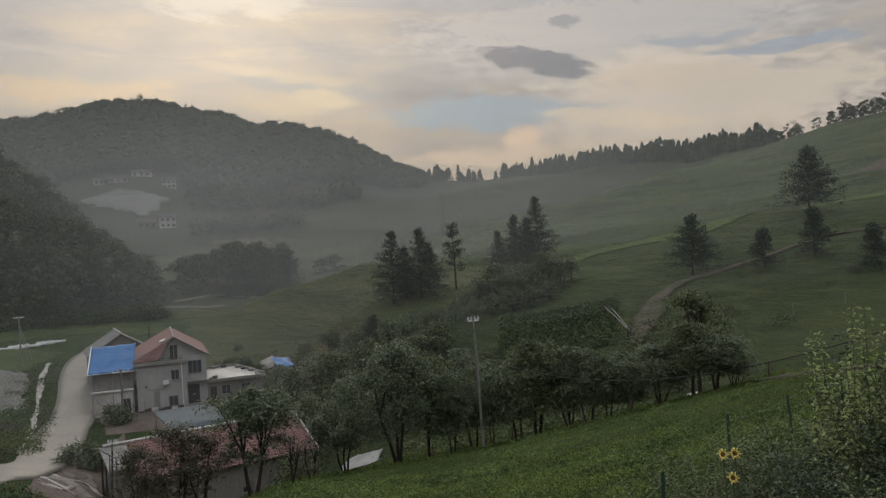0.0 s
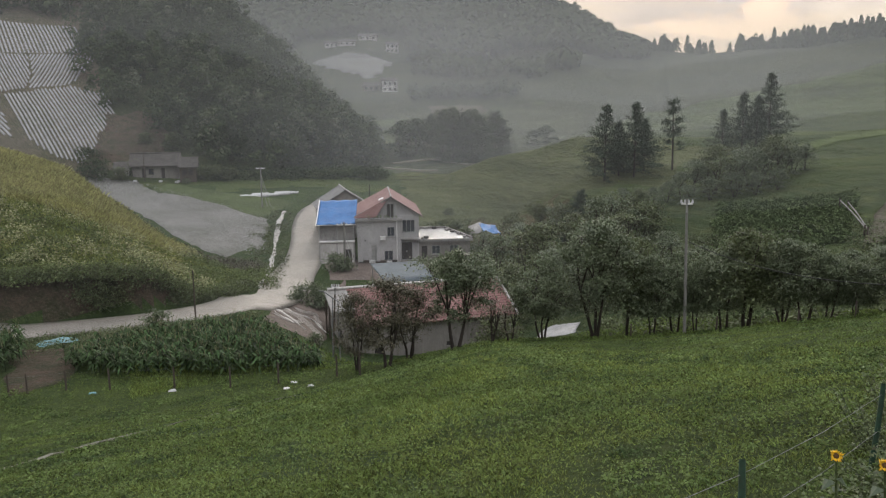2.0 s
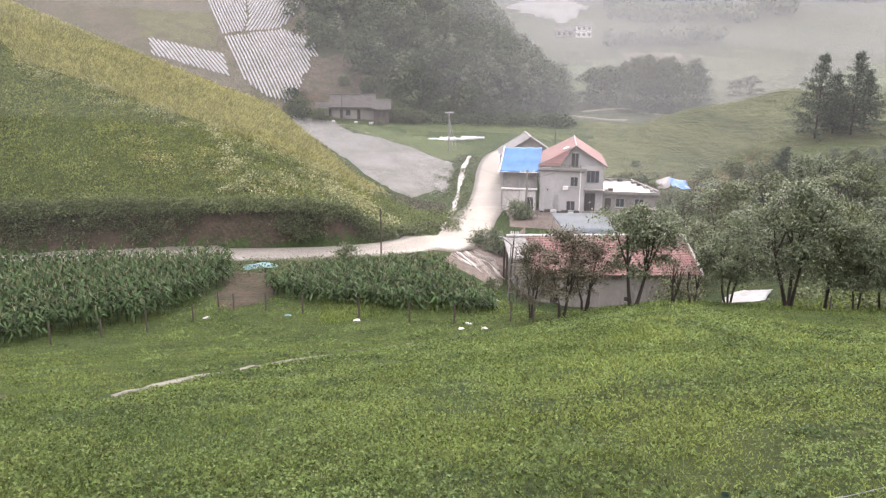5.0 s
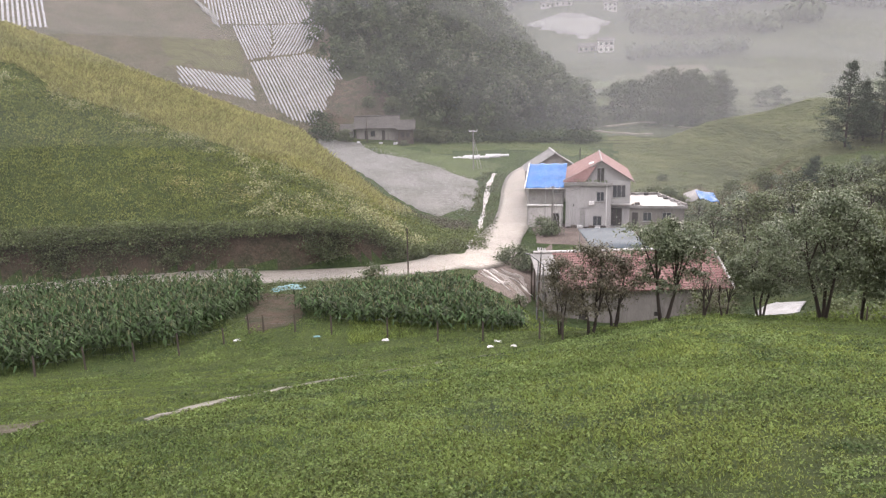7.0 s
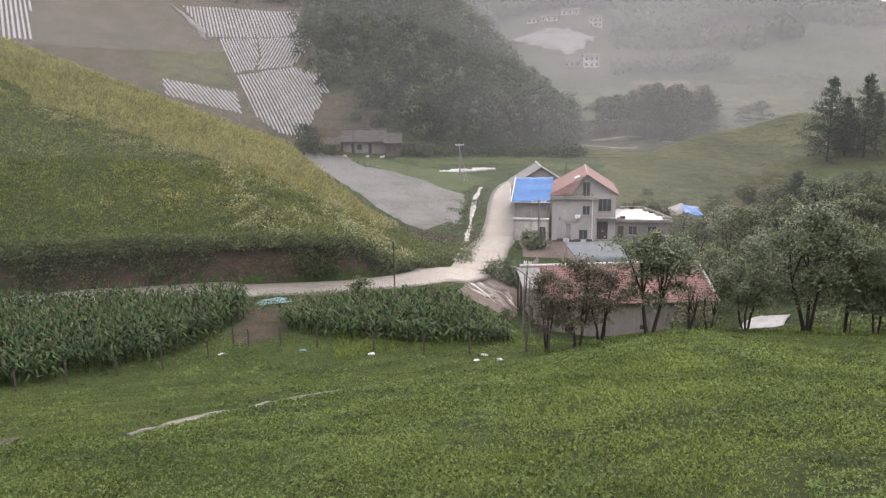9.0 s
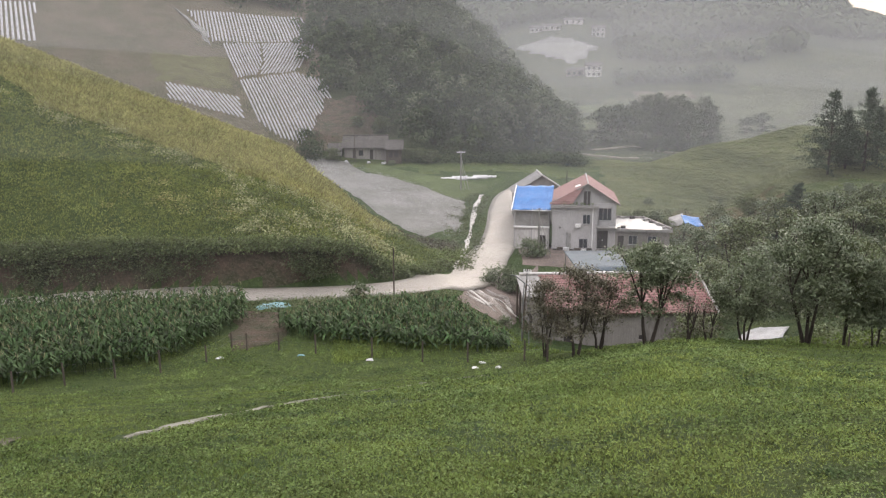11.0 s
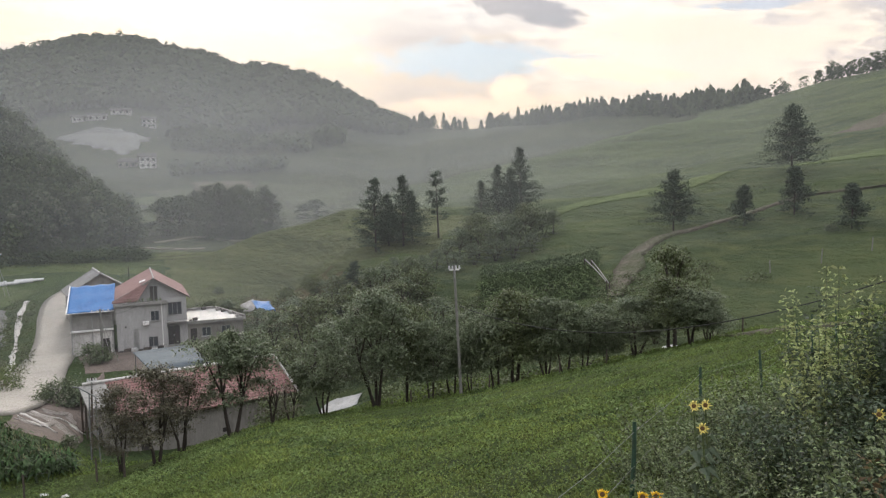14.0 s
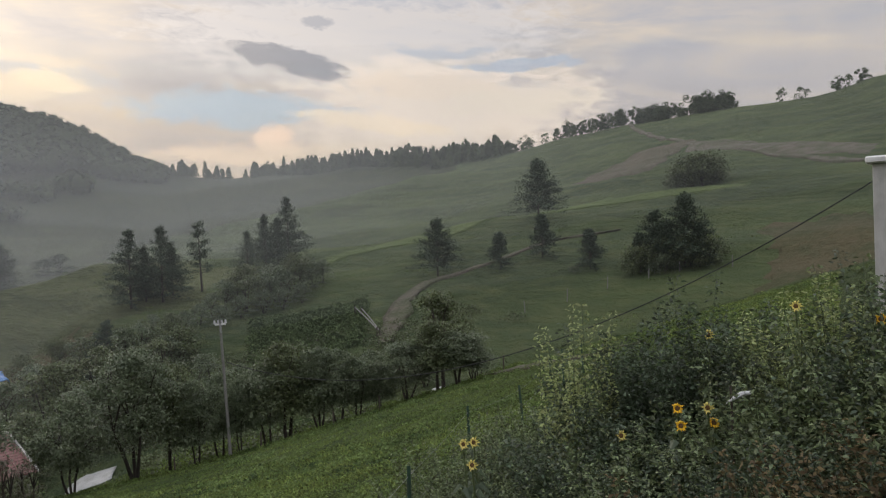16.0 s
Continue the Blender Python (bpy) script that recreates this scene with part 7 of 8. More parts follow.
pts, dd = meadow_points(150000, 5.5, 47, 81, 1.0)
far_ok = path_gap(pts) > 0.42
pts, dd = pts[far_ok], dd[far_ok]
clump = fbm(pts[:, 0] / 1.6, pts[:, 1] / 1.6, 82) + 0.5 * fbm(pts[:, 0] / 7, pts[:, 1] / 7, 83)
hgt_ = (0.062 + 0.13 * np.clip(clump + 0.2, 0, 1) ** 1.3) * np.clip(dd / 16, 0.8, 1.5)
gz_ = grazed(pts[:, 0], pts[:, 1])
tufts("meadow_grass", pts[gz_], 0.05 + 0.10 * np.clip(clump[gz_] + 0.15, 0, 1), 0.026, M_BLADE, "close-cropped grass beyond the path", 185, 3)
keep_ = ~gz_ & (clump > np.random.RandomState(182).uniform(-0.28, 0.06, len(pts)))
pts, dd, hgt_ = pts[keep_], dd[keep_], hgt_[keep_]
up_ = sunlit_sward(pts[:, 0], pts[:, 1])
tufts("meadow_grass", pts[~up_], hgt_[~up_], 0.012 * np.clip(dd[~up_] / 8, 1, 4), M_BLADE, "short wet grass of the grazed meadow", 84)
tufts("meadow_grass", pts[up_], hgt_[up_], 0.013 * np.clip(dd[up_] / 8, 1, 3.4), M_BLADE2, "yellower grass on the upper meadow, coloured brighter as sunlit", 184)
pts, dd = meadow_points(260000, 5.5, 47, 85, 1.0)
ok = (fbm(pts[:, 0] / 1.1, pts[:, 1] / 1.1, 86) + 0.6 * fbm(pts[:, 0] / 5, pts[:, 1] / 5, 87) > -0.02) & (path_gap(pts) > 0.4) & ~grazed(pts[:, 0], pts[:, 1])
pts, dd = pts[ok], dd[ok]
c = np.stack([pts[:, 0], pts[:, 1], land(pts[:, 0], pts[:, 1]) + rng0.uniform(0.02, 0.12, len(pts))], -1)
v, f = leaves(c, 0.027 * np.clip(dd / 8, 1, 2.4), rng0, 1.1, 0.7)
tagged(mesh_object("meadow_weeds", v, f, M_WEED), "low broad-leaved weeds and clover in the meadow", "weeds", kind="stuff")
# low mounds of leafy weeds, crowded in patches
pts, dd = meadow_points(30000, 5.5, 46, 188, 1.15)
ok = (fbm(pts[:, 0] / 2.2, pts[:, 1] / 2.2, 189) + 0.8 * fbm(pts[:, 0] / 9, pts[:, 1] / 9, 190) > -0.10) & (path_gap(pts) > 0.6) & (~grazed(pts[:, 0], pts[:, 1]) | (fbm(pts[:, 0] / 1.4, pts[:, 1] / 1.4, 191) > 0.09))
pts, dd = pts[ok], dd[ok]
k_ = 15
o_ = unit(rng0.normal(size=(len(pts), k_, 3)) + np.array([0, 0, 0.7]))
big_ = (rng0.uniform(0.08, 0.2, len(pts)) * np.clip(dd / 22, 0.8, 1.5))[:, None, None]
c = np.stack([pts[:, 0], pts[:, 1], land(pts[:, 0], pts[:, 1])], -1)[:, None] + o_ * big_ * np.array([1, 1, 0.75]) * rng0.uniform(0.6, 1.1, (len(pts), k_, 1))
v, f = leaves(c.reshape(-1, 3), np.repeat(0.055 * np.clip(dd / 14, 0.9, 1.9), k_), rng0, 0.5, 0.6, out=o_.reshape(-1, 3) * 1.2)
tagged(mesh_object("meadow_weeds", v, f, M_MOUND), "low leafy mounds of weed crowding the rough meadow", "weeds", kind="stuff")
pts, dd = meadow_points(5200, 6, 47, 88, 1.2)
ok = (fbm(pts[:, 0] / 4, pts[:, 1] / 4, 89) > 0.06) & (path_gap(pts) > 0.9)
pts, dd = pts[ok], dd[ok]
c = np.repeat(np.stack([pts[:, 0], pts[:, 1], land(pts[:, 0], pts[:, 1])], -1), 26, 0)
c = c + rng0.normal(size=c.shape) * np.array([0.16, 0.16, 0.0])
c[:, 2] += rng0.uniform(0.02, 0.24, len(c))
v, f = leaves(c, 0.062, rng0, 0.8, 0.55)
tagged(mesh_object("meadow_weeds", v, f, M_WEED), "clumps of taller dark weeds standing in the meadow", "weeds", kind="stuff")

pts = scatter(26000, -40, 24, [(-40, 40), (-30, 42), (24, 46)], [(-40, 46), (-30, 56), (-12, 58), (24, 56)], 281)
tufts("meadow_grass", pts, 0.16, 0.05, M_BLADE, "longer grass under the trees and round the barn", 282)
# tall grass and weeds on the hill across the road
pts = scatter(70000, -64, -30, [(a, d + 3) for a, d in HILL_L_FOOT], [(a, d + 2) for a, d in HILL_L_CREST], 90)
d_ = np.hypot(pts[:, 0], pts[:, 1])
a_ = np.degrees(np.arctan2(pts[:, 0], pts[:, 1])) + 2.5 * fbm(pts[:, 0] / 14, pts[:, 1] / 14, 17, 5)
bnd = (d_ - curve(a_, HILL_L_FOOT)) / (curve(a_, HILL_L_CREST) - curve(a_, HILL_L_FOOT))
upper = bnd > hill_band(a_) + 0.16 * fbm(pts[:, 0] / 9, pts[:, 1] / 9, 11)
tufts("hill_grass", pts[upper], 0.55, 0.07, M_DRYGRASS, "tall yellowing grass in seed on the upper hillside", 91, 3, 0.4)
low_ = ~upper
tufts("hill_grass", pts[low_], 0.2, 0.07, M_HILLTUFT, "grazed green grass on the lower hillside", 93, 2, 0.5)


def weed_mass(pts, h, spread, k, leaf, mat, label, seed):
    r = np.random.RandomState(seed)
    b = np.stack([pts[:, 0], pts[:, 1], land(pts[:, 0], pts[:, 1])], -1)
    hh = np.repeat(h * r.uniform(0.4, 1.3, len(b)), k)
    c = np.repeat(b, k, 0) + r.normal(size=(len(b) * k, 3)) * np.array([spread, spread, 0])
    c[:, 2] += hh * r.uniform(0.05, 1, len(c)) * np.clip(1.1 - (np.hypot(*(c - np.repeat(b, k, 0))[:, :2].T) / (spread * 2.4)) ** 2, 0.1, 1)
    v, f = leaves(c, leaf, r, 0.9, 0.55)
    return tagged(mesh_object("hill_weeds", v, f, mat), label, "weeds", kind="stuff")


r_ = np.random.RandomState(95)
azb = r_.uniform(-64, -31, 620)
db = curve(azb, HILL_L_FOOT) + r_.uniform(1.5, 3.0, 620)
weed_mass(np.stack([db * np.sin(np.radians(azb)), db * np.cos(np.radians(azb))], -1), 0.85, 0.5, 60, 0.2, M_BRAMBLE, "thick weeds and brambles overhanging the cut bank", 96)
azb = r_.uniform(-64, -31, 1300)
db = curve(azb, HILL_L_FOOT) + r_.uniform(0.3, 2.4, 1300)
ok = fbm(azb * 0.55, azb * 0, 296) + 0.25 * (db - curve(azb, HILL_L_FOOT) - 1.4) > -0.07
weed_mass(np.stack([db * np.sin(np.radians(azb)), db * np.cos(np.radians(azb))], -1)[ok], 0.8, 0.5, 44, 0.2, M_LEAF2, "dark weeds hanging down the cut bank", 297)
slope_of = lambda az, d: (d - curve(az, HILL_L_FOOT)) / (curve(az, HILL_L_CREST) - curve(az, HILL_L_FOOT))
pts = scatter(1500, -63, -33, [(a, d + 4) for a, d in HILL_L_FOOT], [(a, d - 3) for a, d in HILL_L_CREST], 97, lambda az, d, x, y: np.abs(slope_of(az, d) - hill_band(az) + 0.05) < 0.034 + 0.02 * np.sin(az * 1.7))
weed_mass(pts, 1.2, 0.5, 44, 0.2, M_PALEWEED, "belt of pale bushy weeds across the hillside, brightened as its highlight line", 98)
pts = scatter(330, -50, -33.5, [(a, d + 3) for a, d in HILL_L_FOOT], [(a, d - 5) for a, d in HILL_L_CREST], 197, lambda az, d, x, y: (slope_of(az, d) < hill_band(az)) & (slope_of(az, d) < 0.42) & (fbm(x / 7, y / 7, 198) > -0.08))
weed_mass(pts, 1.1, 0.7, 70, 0.2, M_BRAMBLE, "dense dark brambles on the lower hillside", 199)
pts = scatter(420, -63, -36, [(a, d + 8) for a, d in HILL_L_FOOT], [(a, d - 2) for a, d in HILL_L_CREST], 99, lambda az, d, x, y: fbm(x / 8, y / 8, 100) > 0.02)
weed_mass(pts, 0.7, 0.5, 40, 0.2, M_DRYGRASS, "pale flowering weeds dotted over the hillside", 101)
# weeds added as a dark shading line just below the pale belt
pts = scatter(1100, -63, -36, [(a, d + 4) for a, d in HILL_L_FOOT], [(a, d - 3) for a, d in HILL_L_CREST], 397, lambda az, d, x, y: np.abs(slope_of(az, d) - hill_band(az) + 0.125 + 0.03 * fbm(x / 5, y / 5, 398)) < 0.022)
weed_mass(pts, 0.45, 0.35, 30, 0.15, M_LEAF2, "dark weeds added as the shade line along the hillside ditch", 399)
pts = scatter(240, -47, -34, [(a, d + 3) for a, d in HILL_L_FOOT], [(a, d - 5) for a, d in HILL_L_CREST], 400, lambda az, d, x, y: (slope_of(az, d) < hill_band(az)) & (slope_of(az, d) < 0.4) & (fbm(x / 6, y / 6, 401) > 0.02))
weed_mass(pts, 1.1, 0.6, 60, 0.24, M_PALEWEED, "pale leafy bushes on the lower hillside", 402)
pts = scatter(5200, -64, -32, [(a, d + 3) for a, d in HILL_L_FOOT], [(a, d - 2) for a, d in HILL_L_CREST], 405, lambda az, d, x, y: (slope_of(az, d) < hill_band(az) + 0.05) & (fbm(x / 3, y / 3, 406) + 0.5 * fbm(x / 12, y / 12, 407) > -0.02))
weed_mass(pts, 0.30, 0.26, 15, 0.14, M_HILLTUFT, "tussocks and low weeds on the grazed hillside", 408)
r_ = np.random.RandomState(403)
azb = r_.uniform(-40, -30.5, 420)
db = curve(azb, HILL_L_CREST) + r_.uniform(-1, 8, 420)
weed_mass(np.stack([db * np.sin(np.radians(azb)), db * np.cos(np.radians(azb))], -1), 0.6, 0.6, 34, 0.22, M_LEAFRED, "brownish dying weeds on the far side of the hill", 404)
# torn film and stubble over the pale field
fp = scatter(2600, -41.2, -29.7, [(-41.2, 158), (-31, 101), (-29.7, 104)], [(-41.2, 162), (-38.6, 160), (-34, 141), (-29.7, 126)], 205)
fz = np.stack([fp[:, 0], fp[:, 1], land(fp[:, 0], fp[:, 1]) + 0.30], -1)
v, f = leaves(fz, 0.17, np.random.RandomState(206), 1.6, 0.5)
tagged(mesh_object("field_litter", v, f, [M_PLASTIC, M_SLAB, M_YOUNG], mat_index=np.random.RandomState(207).choice(3, len(f), p=[0.62, 0.2, 0.18])), "torn plastic and stubble strewn over the pale field", "field litter", kind="stuff")
# rough weeds round the field, ditch and farm
ditch_ = np.array(smooth_line([xy(a, d) for a, d in ((-28.4, 131), (-28.9, 122), (-29.1, 112), (-29.4, 101), (-29.7, 92), (-30.1, 85), (-30.6, 79))], 30))
r_ = np.random.RandomState(413)
side_ = np.stack([r_.choice([-1, 1], len(ditch_)) * r_.uniform(0.75, 2.0, len(ditch_)), r_.uniform(-0.5, 0.5, len(ditch_))], -1)
weed_mass(ditch_ + side_, 0.55, 0.4, 30, 0.2, M_LEAF2, "dark weeds crowding both edges of the ditch", 414)
azb = r_.uniform(-36, -29.6, 360)
db = curve(azb, HILL_L_FOOT) + r_.uniform(1.0, 1.0, 360) * (1 + r_.uniform(0, 1, 360) * np.maximum(curve(azb, HILL_L_CREST) - curve(azb, HILL_L_FOOT), 2))
weed_mass(np.stack([db * np.sin(np.radians(azb)), db * np.cos(np.radians(azb))], -1), 0.6, 0.5, 36, 0.2, M_BRAMBLE, "rough dark weeds on the hill's tip above the bend", 415)
pts = scatter(700, -31.5, -9, 92, 122, 102, lambda az, d, x, y: (np.abs(az + 26.9) > 1.7) & ~((az > -25) & (az < -12.5) & (d < 110)) & (fbm(x / 6, y / 6, 103) > -0.02))
weed_mass(pts, 0.7, 0.6, 30, 0.25, M_LEAF2, "rank weeds round the farmyard and ditch", 104)
pts = scatter(900, -42, -21, [(-42, 160), (-21, 158)], [(-42, 168), (-24, 176), (-21, 164)], 105, lambda az, d, x, y: ~((az < -33.5) & (az > -40.5) & (d < 172)))
weed_mass(pts, 1.6, 0.9, 26, 0.5, M_WOODS, "undergrowth along the foot of the wood", 106)
pts = scatter(420, -60, -30, [(-60, 60), (-46, 54), (-30, 56)], [(-60, 67), (-50, 62), (-42, 59.5), (-35, 60), (-30, 62)], 411)
weed_mass(pts, 0.4, 0.5, 26, 0.16, M_LEAF2, "straggling weeds along the road's verge", 412)
# gully growth behind the row of trees
pts = scatter(900, -14, 24, 51, 84, 107, lambda az, d, x, y: ~((az > -10.2) & (az < -4) & (d < 68)) & (fbm(x / 7, y / 7, 108) > -0.06))
weed_mass(pts, 0.7, 0.7, 34, 0.28, M_LEAF2, "brambles and nettles filling the gully", 109)
pts = scatter(1500, -22, 42, 62, 150, 110, lambda az, d, x, y: fbm(x / 6, y / 6, 111) > 0.08)
weed_mass(pts, 0.35, 0.5, 22, 0.22, M_WEED, "tussocks on the far pasture", 112)

# rows of leafy vegetables on the slope above the gully
veg = []
for i in range(17):
    for j in range(70):
        u, w_ = i / 16, j / 69
        az, d = 3.4 + 8.6 * w_ + 0.5 * u, (77 + 18 * u) + 2 * w_
        veg.append(xy(az, d))
veg = np.array(veg) + rng0.normal(size=(len(veg), 2)) * 0.1
weed_mass(veg, 0.6, 0.26, 16, 0.34, M_CROP, "rows of leafy vegetables on the slope", 113).name = "vegetable_field"


# ---- maize ----
def maize(name, poly_az, d0, d1, rows_gap, height, label, seed, gap=0.5):
    """Maize standing in rows; every plant has a stalk, arching leaves and a tassel."""
    r = np.random.RandomState(seed)
    a0, a1 = poly_az
    pos = []
    for gx_ in np.arange(-70, 0, rows_gap):
        for gy_ in np.arange(15, 70, gap):
            az, d = math.degrees(math.atan2(gx_, gy_)), math.hypot(gx_, gy_)
            if a0 <= az <= a1 and curve(az, d0) <= d <= curve(az, d1):
                pos.append((gx_ + r.normal() * 0.07, gy_ + r.normal() * 0.1))
    pos = np.array(pos)
    n = len(pos)
    z = land(pos[:, 0], pos[:, 1])
    b = np.stack([pos[:, 0], pos[:, 1], z], -1)
    h = height * r.uniform(0.68, 1.12, n) * (1 + 0.5 * fbm(pos[:, 0] / 5, pos[:, 1] / 5, seed))
    parts, idx_ = [], []
    # stalk as a narrow cross
    for k in (0, 1):
        s = np.array([0.022, 0, 0]) if k else np.array([0, 0.022, 0])
        top = b + np.stack([0 * h, 0 * h, h], -1)
        parts.append((np.stack([b - s, b + s, top + s * 0.5, top - s * 0.5], 1).reshape(-1, 3), np.arange(4 * n).reshape(n, 4)))
        idx_ += [0] * n
    nl = 9
    for k in range(nl):
        a = r.uniform(0, 6.28, n)
        o = np.stack([np.cos(a), np.sin(a), 0 * a], -1)
        s = np.stack([-np.sin(a), np.cos(a), 0 * a], -1) * 0.075
        base_ = b + np.stack([0 * h, 0 * h, h * (0.18 + 0.72 * k / nl)], -1)
        ln = r.uniform(0.5, 0.8, n)[:, None]
        up = np.array([0, 0, 1.0])
        p1, p2 = base_ + o * ln * 0.45 + up * ln * 0.38, base_ + o * ln * 1.0 + up * ln * r.uniform(-0.25, 0.25, (n, 1))
        parts.append((np.stack([base_ - s * 0.5, base_ + s * 0.5, p1 + s, p1 - s], 1).reshape(-1, 3), np.arange(4 * n).reshape(n, 4)))
        parts.append((np.stack([p1 - s, p1 + s, p2 + s * 0.15, p2 - s * 0.15], 1).reshape(-1, 3), np.arange(4 * n).reshape(n, 4)))
        idx_ += [0] * (2 * n)
    for k in range(2):
        a = r.uniform(0, 6.28, n)
        o = np.stack([np.cos(a) * 0.12, np.sin(a) * 0.12, 0.28 + 0 * a], -1)
        s = np.stack([-np.sin(a), np.cos(a), 0 * a], -1) * 0.012
        top = b + np.stack([0 * h, 0 * h, h * 0.97], -1)
        parts.append((np.stack([top - s, top + s, top + o + s, top + o - s], 1).reshape(-1, 3), np.arange(4 * n).reshape(n, 4)))
        idx_ += [1] * n
    v, f = join(parts)
    ob = mesh_object(name, v, f, [M_MAIZE, M_TASSEL], mat_index=idx_)
    return tagged(ob, label, "maize", kind="stuff")


maize("maize_field", (-72, -46.6), [(-72, 44), (-63, 42), (-53, 43), (-49.5, 46), (-46.6, 52)], [(-72, 66), (-60, 64), (-52, 60), (-46.6, 58.5)], 0.75, 1.88, "tall stand of wet green maize below the road", 121)
maize("maize_field", (-43.8, -26.2), [(-43.8, 47), (-40, 44), (-33, 42), (-26, 42.3)], [(-43.8, 51), (-38, 54), (-33, 56), (-30, 55), (-26, 50)], 0.72, 1.35, "low patch of maize beside the muddy yard", 122)


# ---- fences ----
def fence_post(az, d, h, r, mat, label, group, tilt=0.0):
    p = spot(az, d)
    o = tubes("fence_post", [([(0, 0, -0.3), (0.01, 0, h * 0.6), (0, 0, h)], [r, r * 0.95, r * 0.8])], mat, None, 7)
    o.matrix_world = pose(p.x, p.y, p.z, tilt, tilt * 0.6, 0)
    tagged(o, label, "fence post", group)
    return o.matrix_world @ Vector((0, 0, h * 0.9))


def fence_line(rows, h, r, mat, label, group, wires, seed):
    rg = random.Random(seed)
    tops = [fence_post(az, d, h * rg.uniform(0.85, 1.12), r, mat, label, group, rg.uniform(-4, 4)) for az, d in rows]
    for k in range(wires):
        for a, b_ in zip(tops, tops[1:]):
            dn = Vector((0, 0, k * h * 0.33))
            tagged(tubes("fence_wire", [([a - dn, (a + b_) / 2 - dn - Vector((0, 0, 0.04)), b_ - dn], [0.0025] * 3)], M_GALV, None, 4), "thin wire strung between fence posts", "fence wire", group + " wires", "structure")


fence_line([(-7.7, 3.95), (6.7, 5.4), (14.7, 8.7), (19.7, 14.0), (23.9, 16.6), (26.1, 20.6), (27.1, 23.5), (28.6, 27)], 1.2, 0.03, M_POSTGREEN, "thin green-painted garden fence post", "garden fence", 3, 131)
fence_line([(-62.5, 40.8), (-59.3, 41.0), (-56, 41.2), (-52.9, 41.3), (-49.6, 42.5), (-47.7, 44.5), (-46.6, 44.1), (-44.2, 43.5), (-41.4, 42.2), (-37, 41), (-33, 40), (-29.4, 39.6), (-24.9, 39.6), (-23.1, 39.3)], 1.15, 0.055, M_WOODPOST, "dark weathered wooden field post by the maize", "field fence", 2, 132)
fence_line([(9.5, 44.5), (4.1, 45.0), (-2.0, 45), (13.0, 45.5), (22.6, 47.5)][::1], 0.9, 0.05, M_WOODPOST, "short dark stake at the meadow's edge", "meadow stakes", 0, 133)
fence_line([(24.4, 79), (27.6, 80), (30.6, 82), (33.6, 84), (35.8, 85.5), (37.6, 86), (39.4, 84)], 1.25, 0.055, M_POLE, "pale concrete post on the far pasture", "pasture fence", 1, 134)
for k in range(2):
    a, b_ = spot(11.5 + 0.5 * k, 91 - 1.2 * k, 1.0), spot(13.1 + 0.2 * k, 80 - 0.8 * k, 0.8)
    o = tubes("rail_log", [([a, (a + b_) / 2 + Vector((0, 0, 0.1)), b_], [0.06, 0.07, 0.06])], M_POLE, None, 7)
    tagged(o, "pale bare log laid as a pasture gate rail", "log", "gate logs")
    for q in (a, b_):
        o = tubes("fence_post", [([q - Vector((0, 0, 1.6)), q + Vector((0, 0, 0.2))], [0.08, 0.07])], M_WOODPOST, None, 7)
        tagged(o, "short stake holding the gate logs", "fence post", "gate stakes")


# ---- garden in the foreground ----
def herb(seed, h, w, stems, leaf, mat, name="garden_shrub", nodes=0.055):
    """Leafy plant of many upright stems, with drooping leaves in pairs up each stem."""
    rng = np.random.RandomState(seed)
    t = bare(name)
    st, ps, al, sz = [], [], [], []
    for k in range(stems):
        a, r = rng.uniform(0, 6.28), math.sqrt(rng.uniform(0, 1)) * w / 2
        b0 = np.array([math.cos(a) * r * 0.6, math.sin(a) * r * 0.6, -0.05])
        hh = h * rng.choice([0.6, 0.8, 0.92, 1.0]) * rng.uniform(0.9, 1.0) * (1 - 0.22 * (2 * r / w) ** 2)
        b1 = np.array([math.cos(a) * r * 1.5, math.sin(a) * r * 1.5, hh]) + rng.normal(size=3) * 0.09
        mid = b0 * 0.5 + b1 * 0.5 + rng.normal(size=3) * 0.05
        st.append(([b0, mid, b1], [0.006, 0.004, 0.002]))
        turn = rng.uniform(0, 6.28)
        for j, u in enumerate(np.arange(0.12, 1.0, nodes / hh)):
            c = b0 * (1 - u) ** 2 + 2 * mid * u * (1 - u) + b1 * u * u
            for q in range(7):
                ang = turn + j * 1.9 + q * 2.1 + rng.uniform(-0.4, 0.4)
                s = leaf * (1.15 - 0.4 * u) * rng.uniform(0.6, 1.25)
                o = np.array([math.cos(ang), math.sin(ang), rng.uniform(-0.35, 0.35)])
                ps.append(c + o * s * rng.uniform(0.4, 1.9))
                al.append(o)
                sz.append(s)
    tubes("stem", st, M_DARKGARDEN, t, 4)
    v, f = leaves(np.array(ps), np.array(sz), rng, 1.0, 0.5, along=np.array(al), fold=0.12)
    mesh_object("foliage", v, f, mat, t)
    return t


GARDEN = [herb(141, 1.75, 1.3, 26, 0.072, M_GARDEN), herb(142, 1.2, 1.4, 28, 0.062, M_GARDEN), herb(143, 2.2, 0.62, 20, 0.06, M_LIGHTLEAF, nodes=0.05), herb(144, 2.3, 1.05, 26, 0.07, M_DARKGARDEN), herb(145, 0.72, 1.3, 28, 0.052, M_GARDEN, nodes=0.045), herb(146, 1.5, 1.4, 28, 0.062, M_DARKGARDEN), herb(147, 0.8, 1.2, 26, 0.05, M_RUSTLEAF, nodes=0.05)]
GARDEN_H = [1.75, 1.2, 2.2, 2.3, 0.72, 1.5, 0.8]
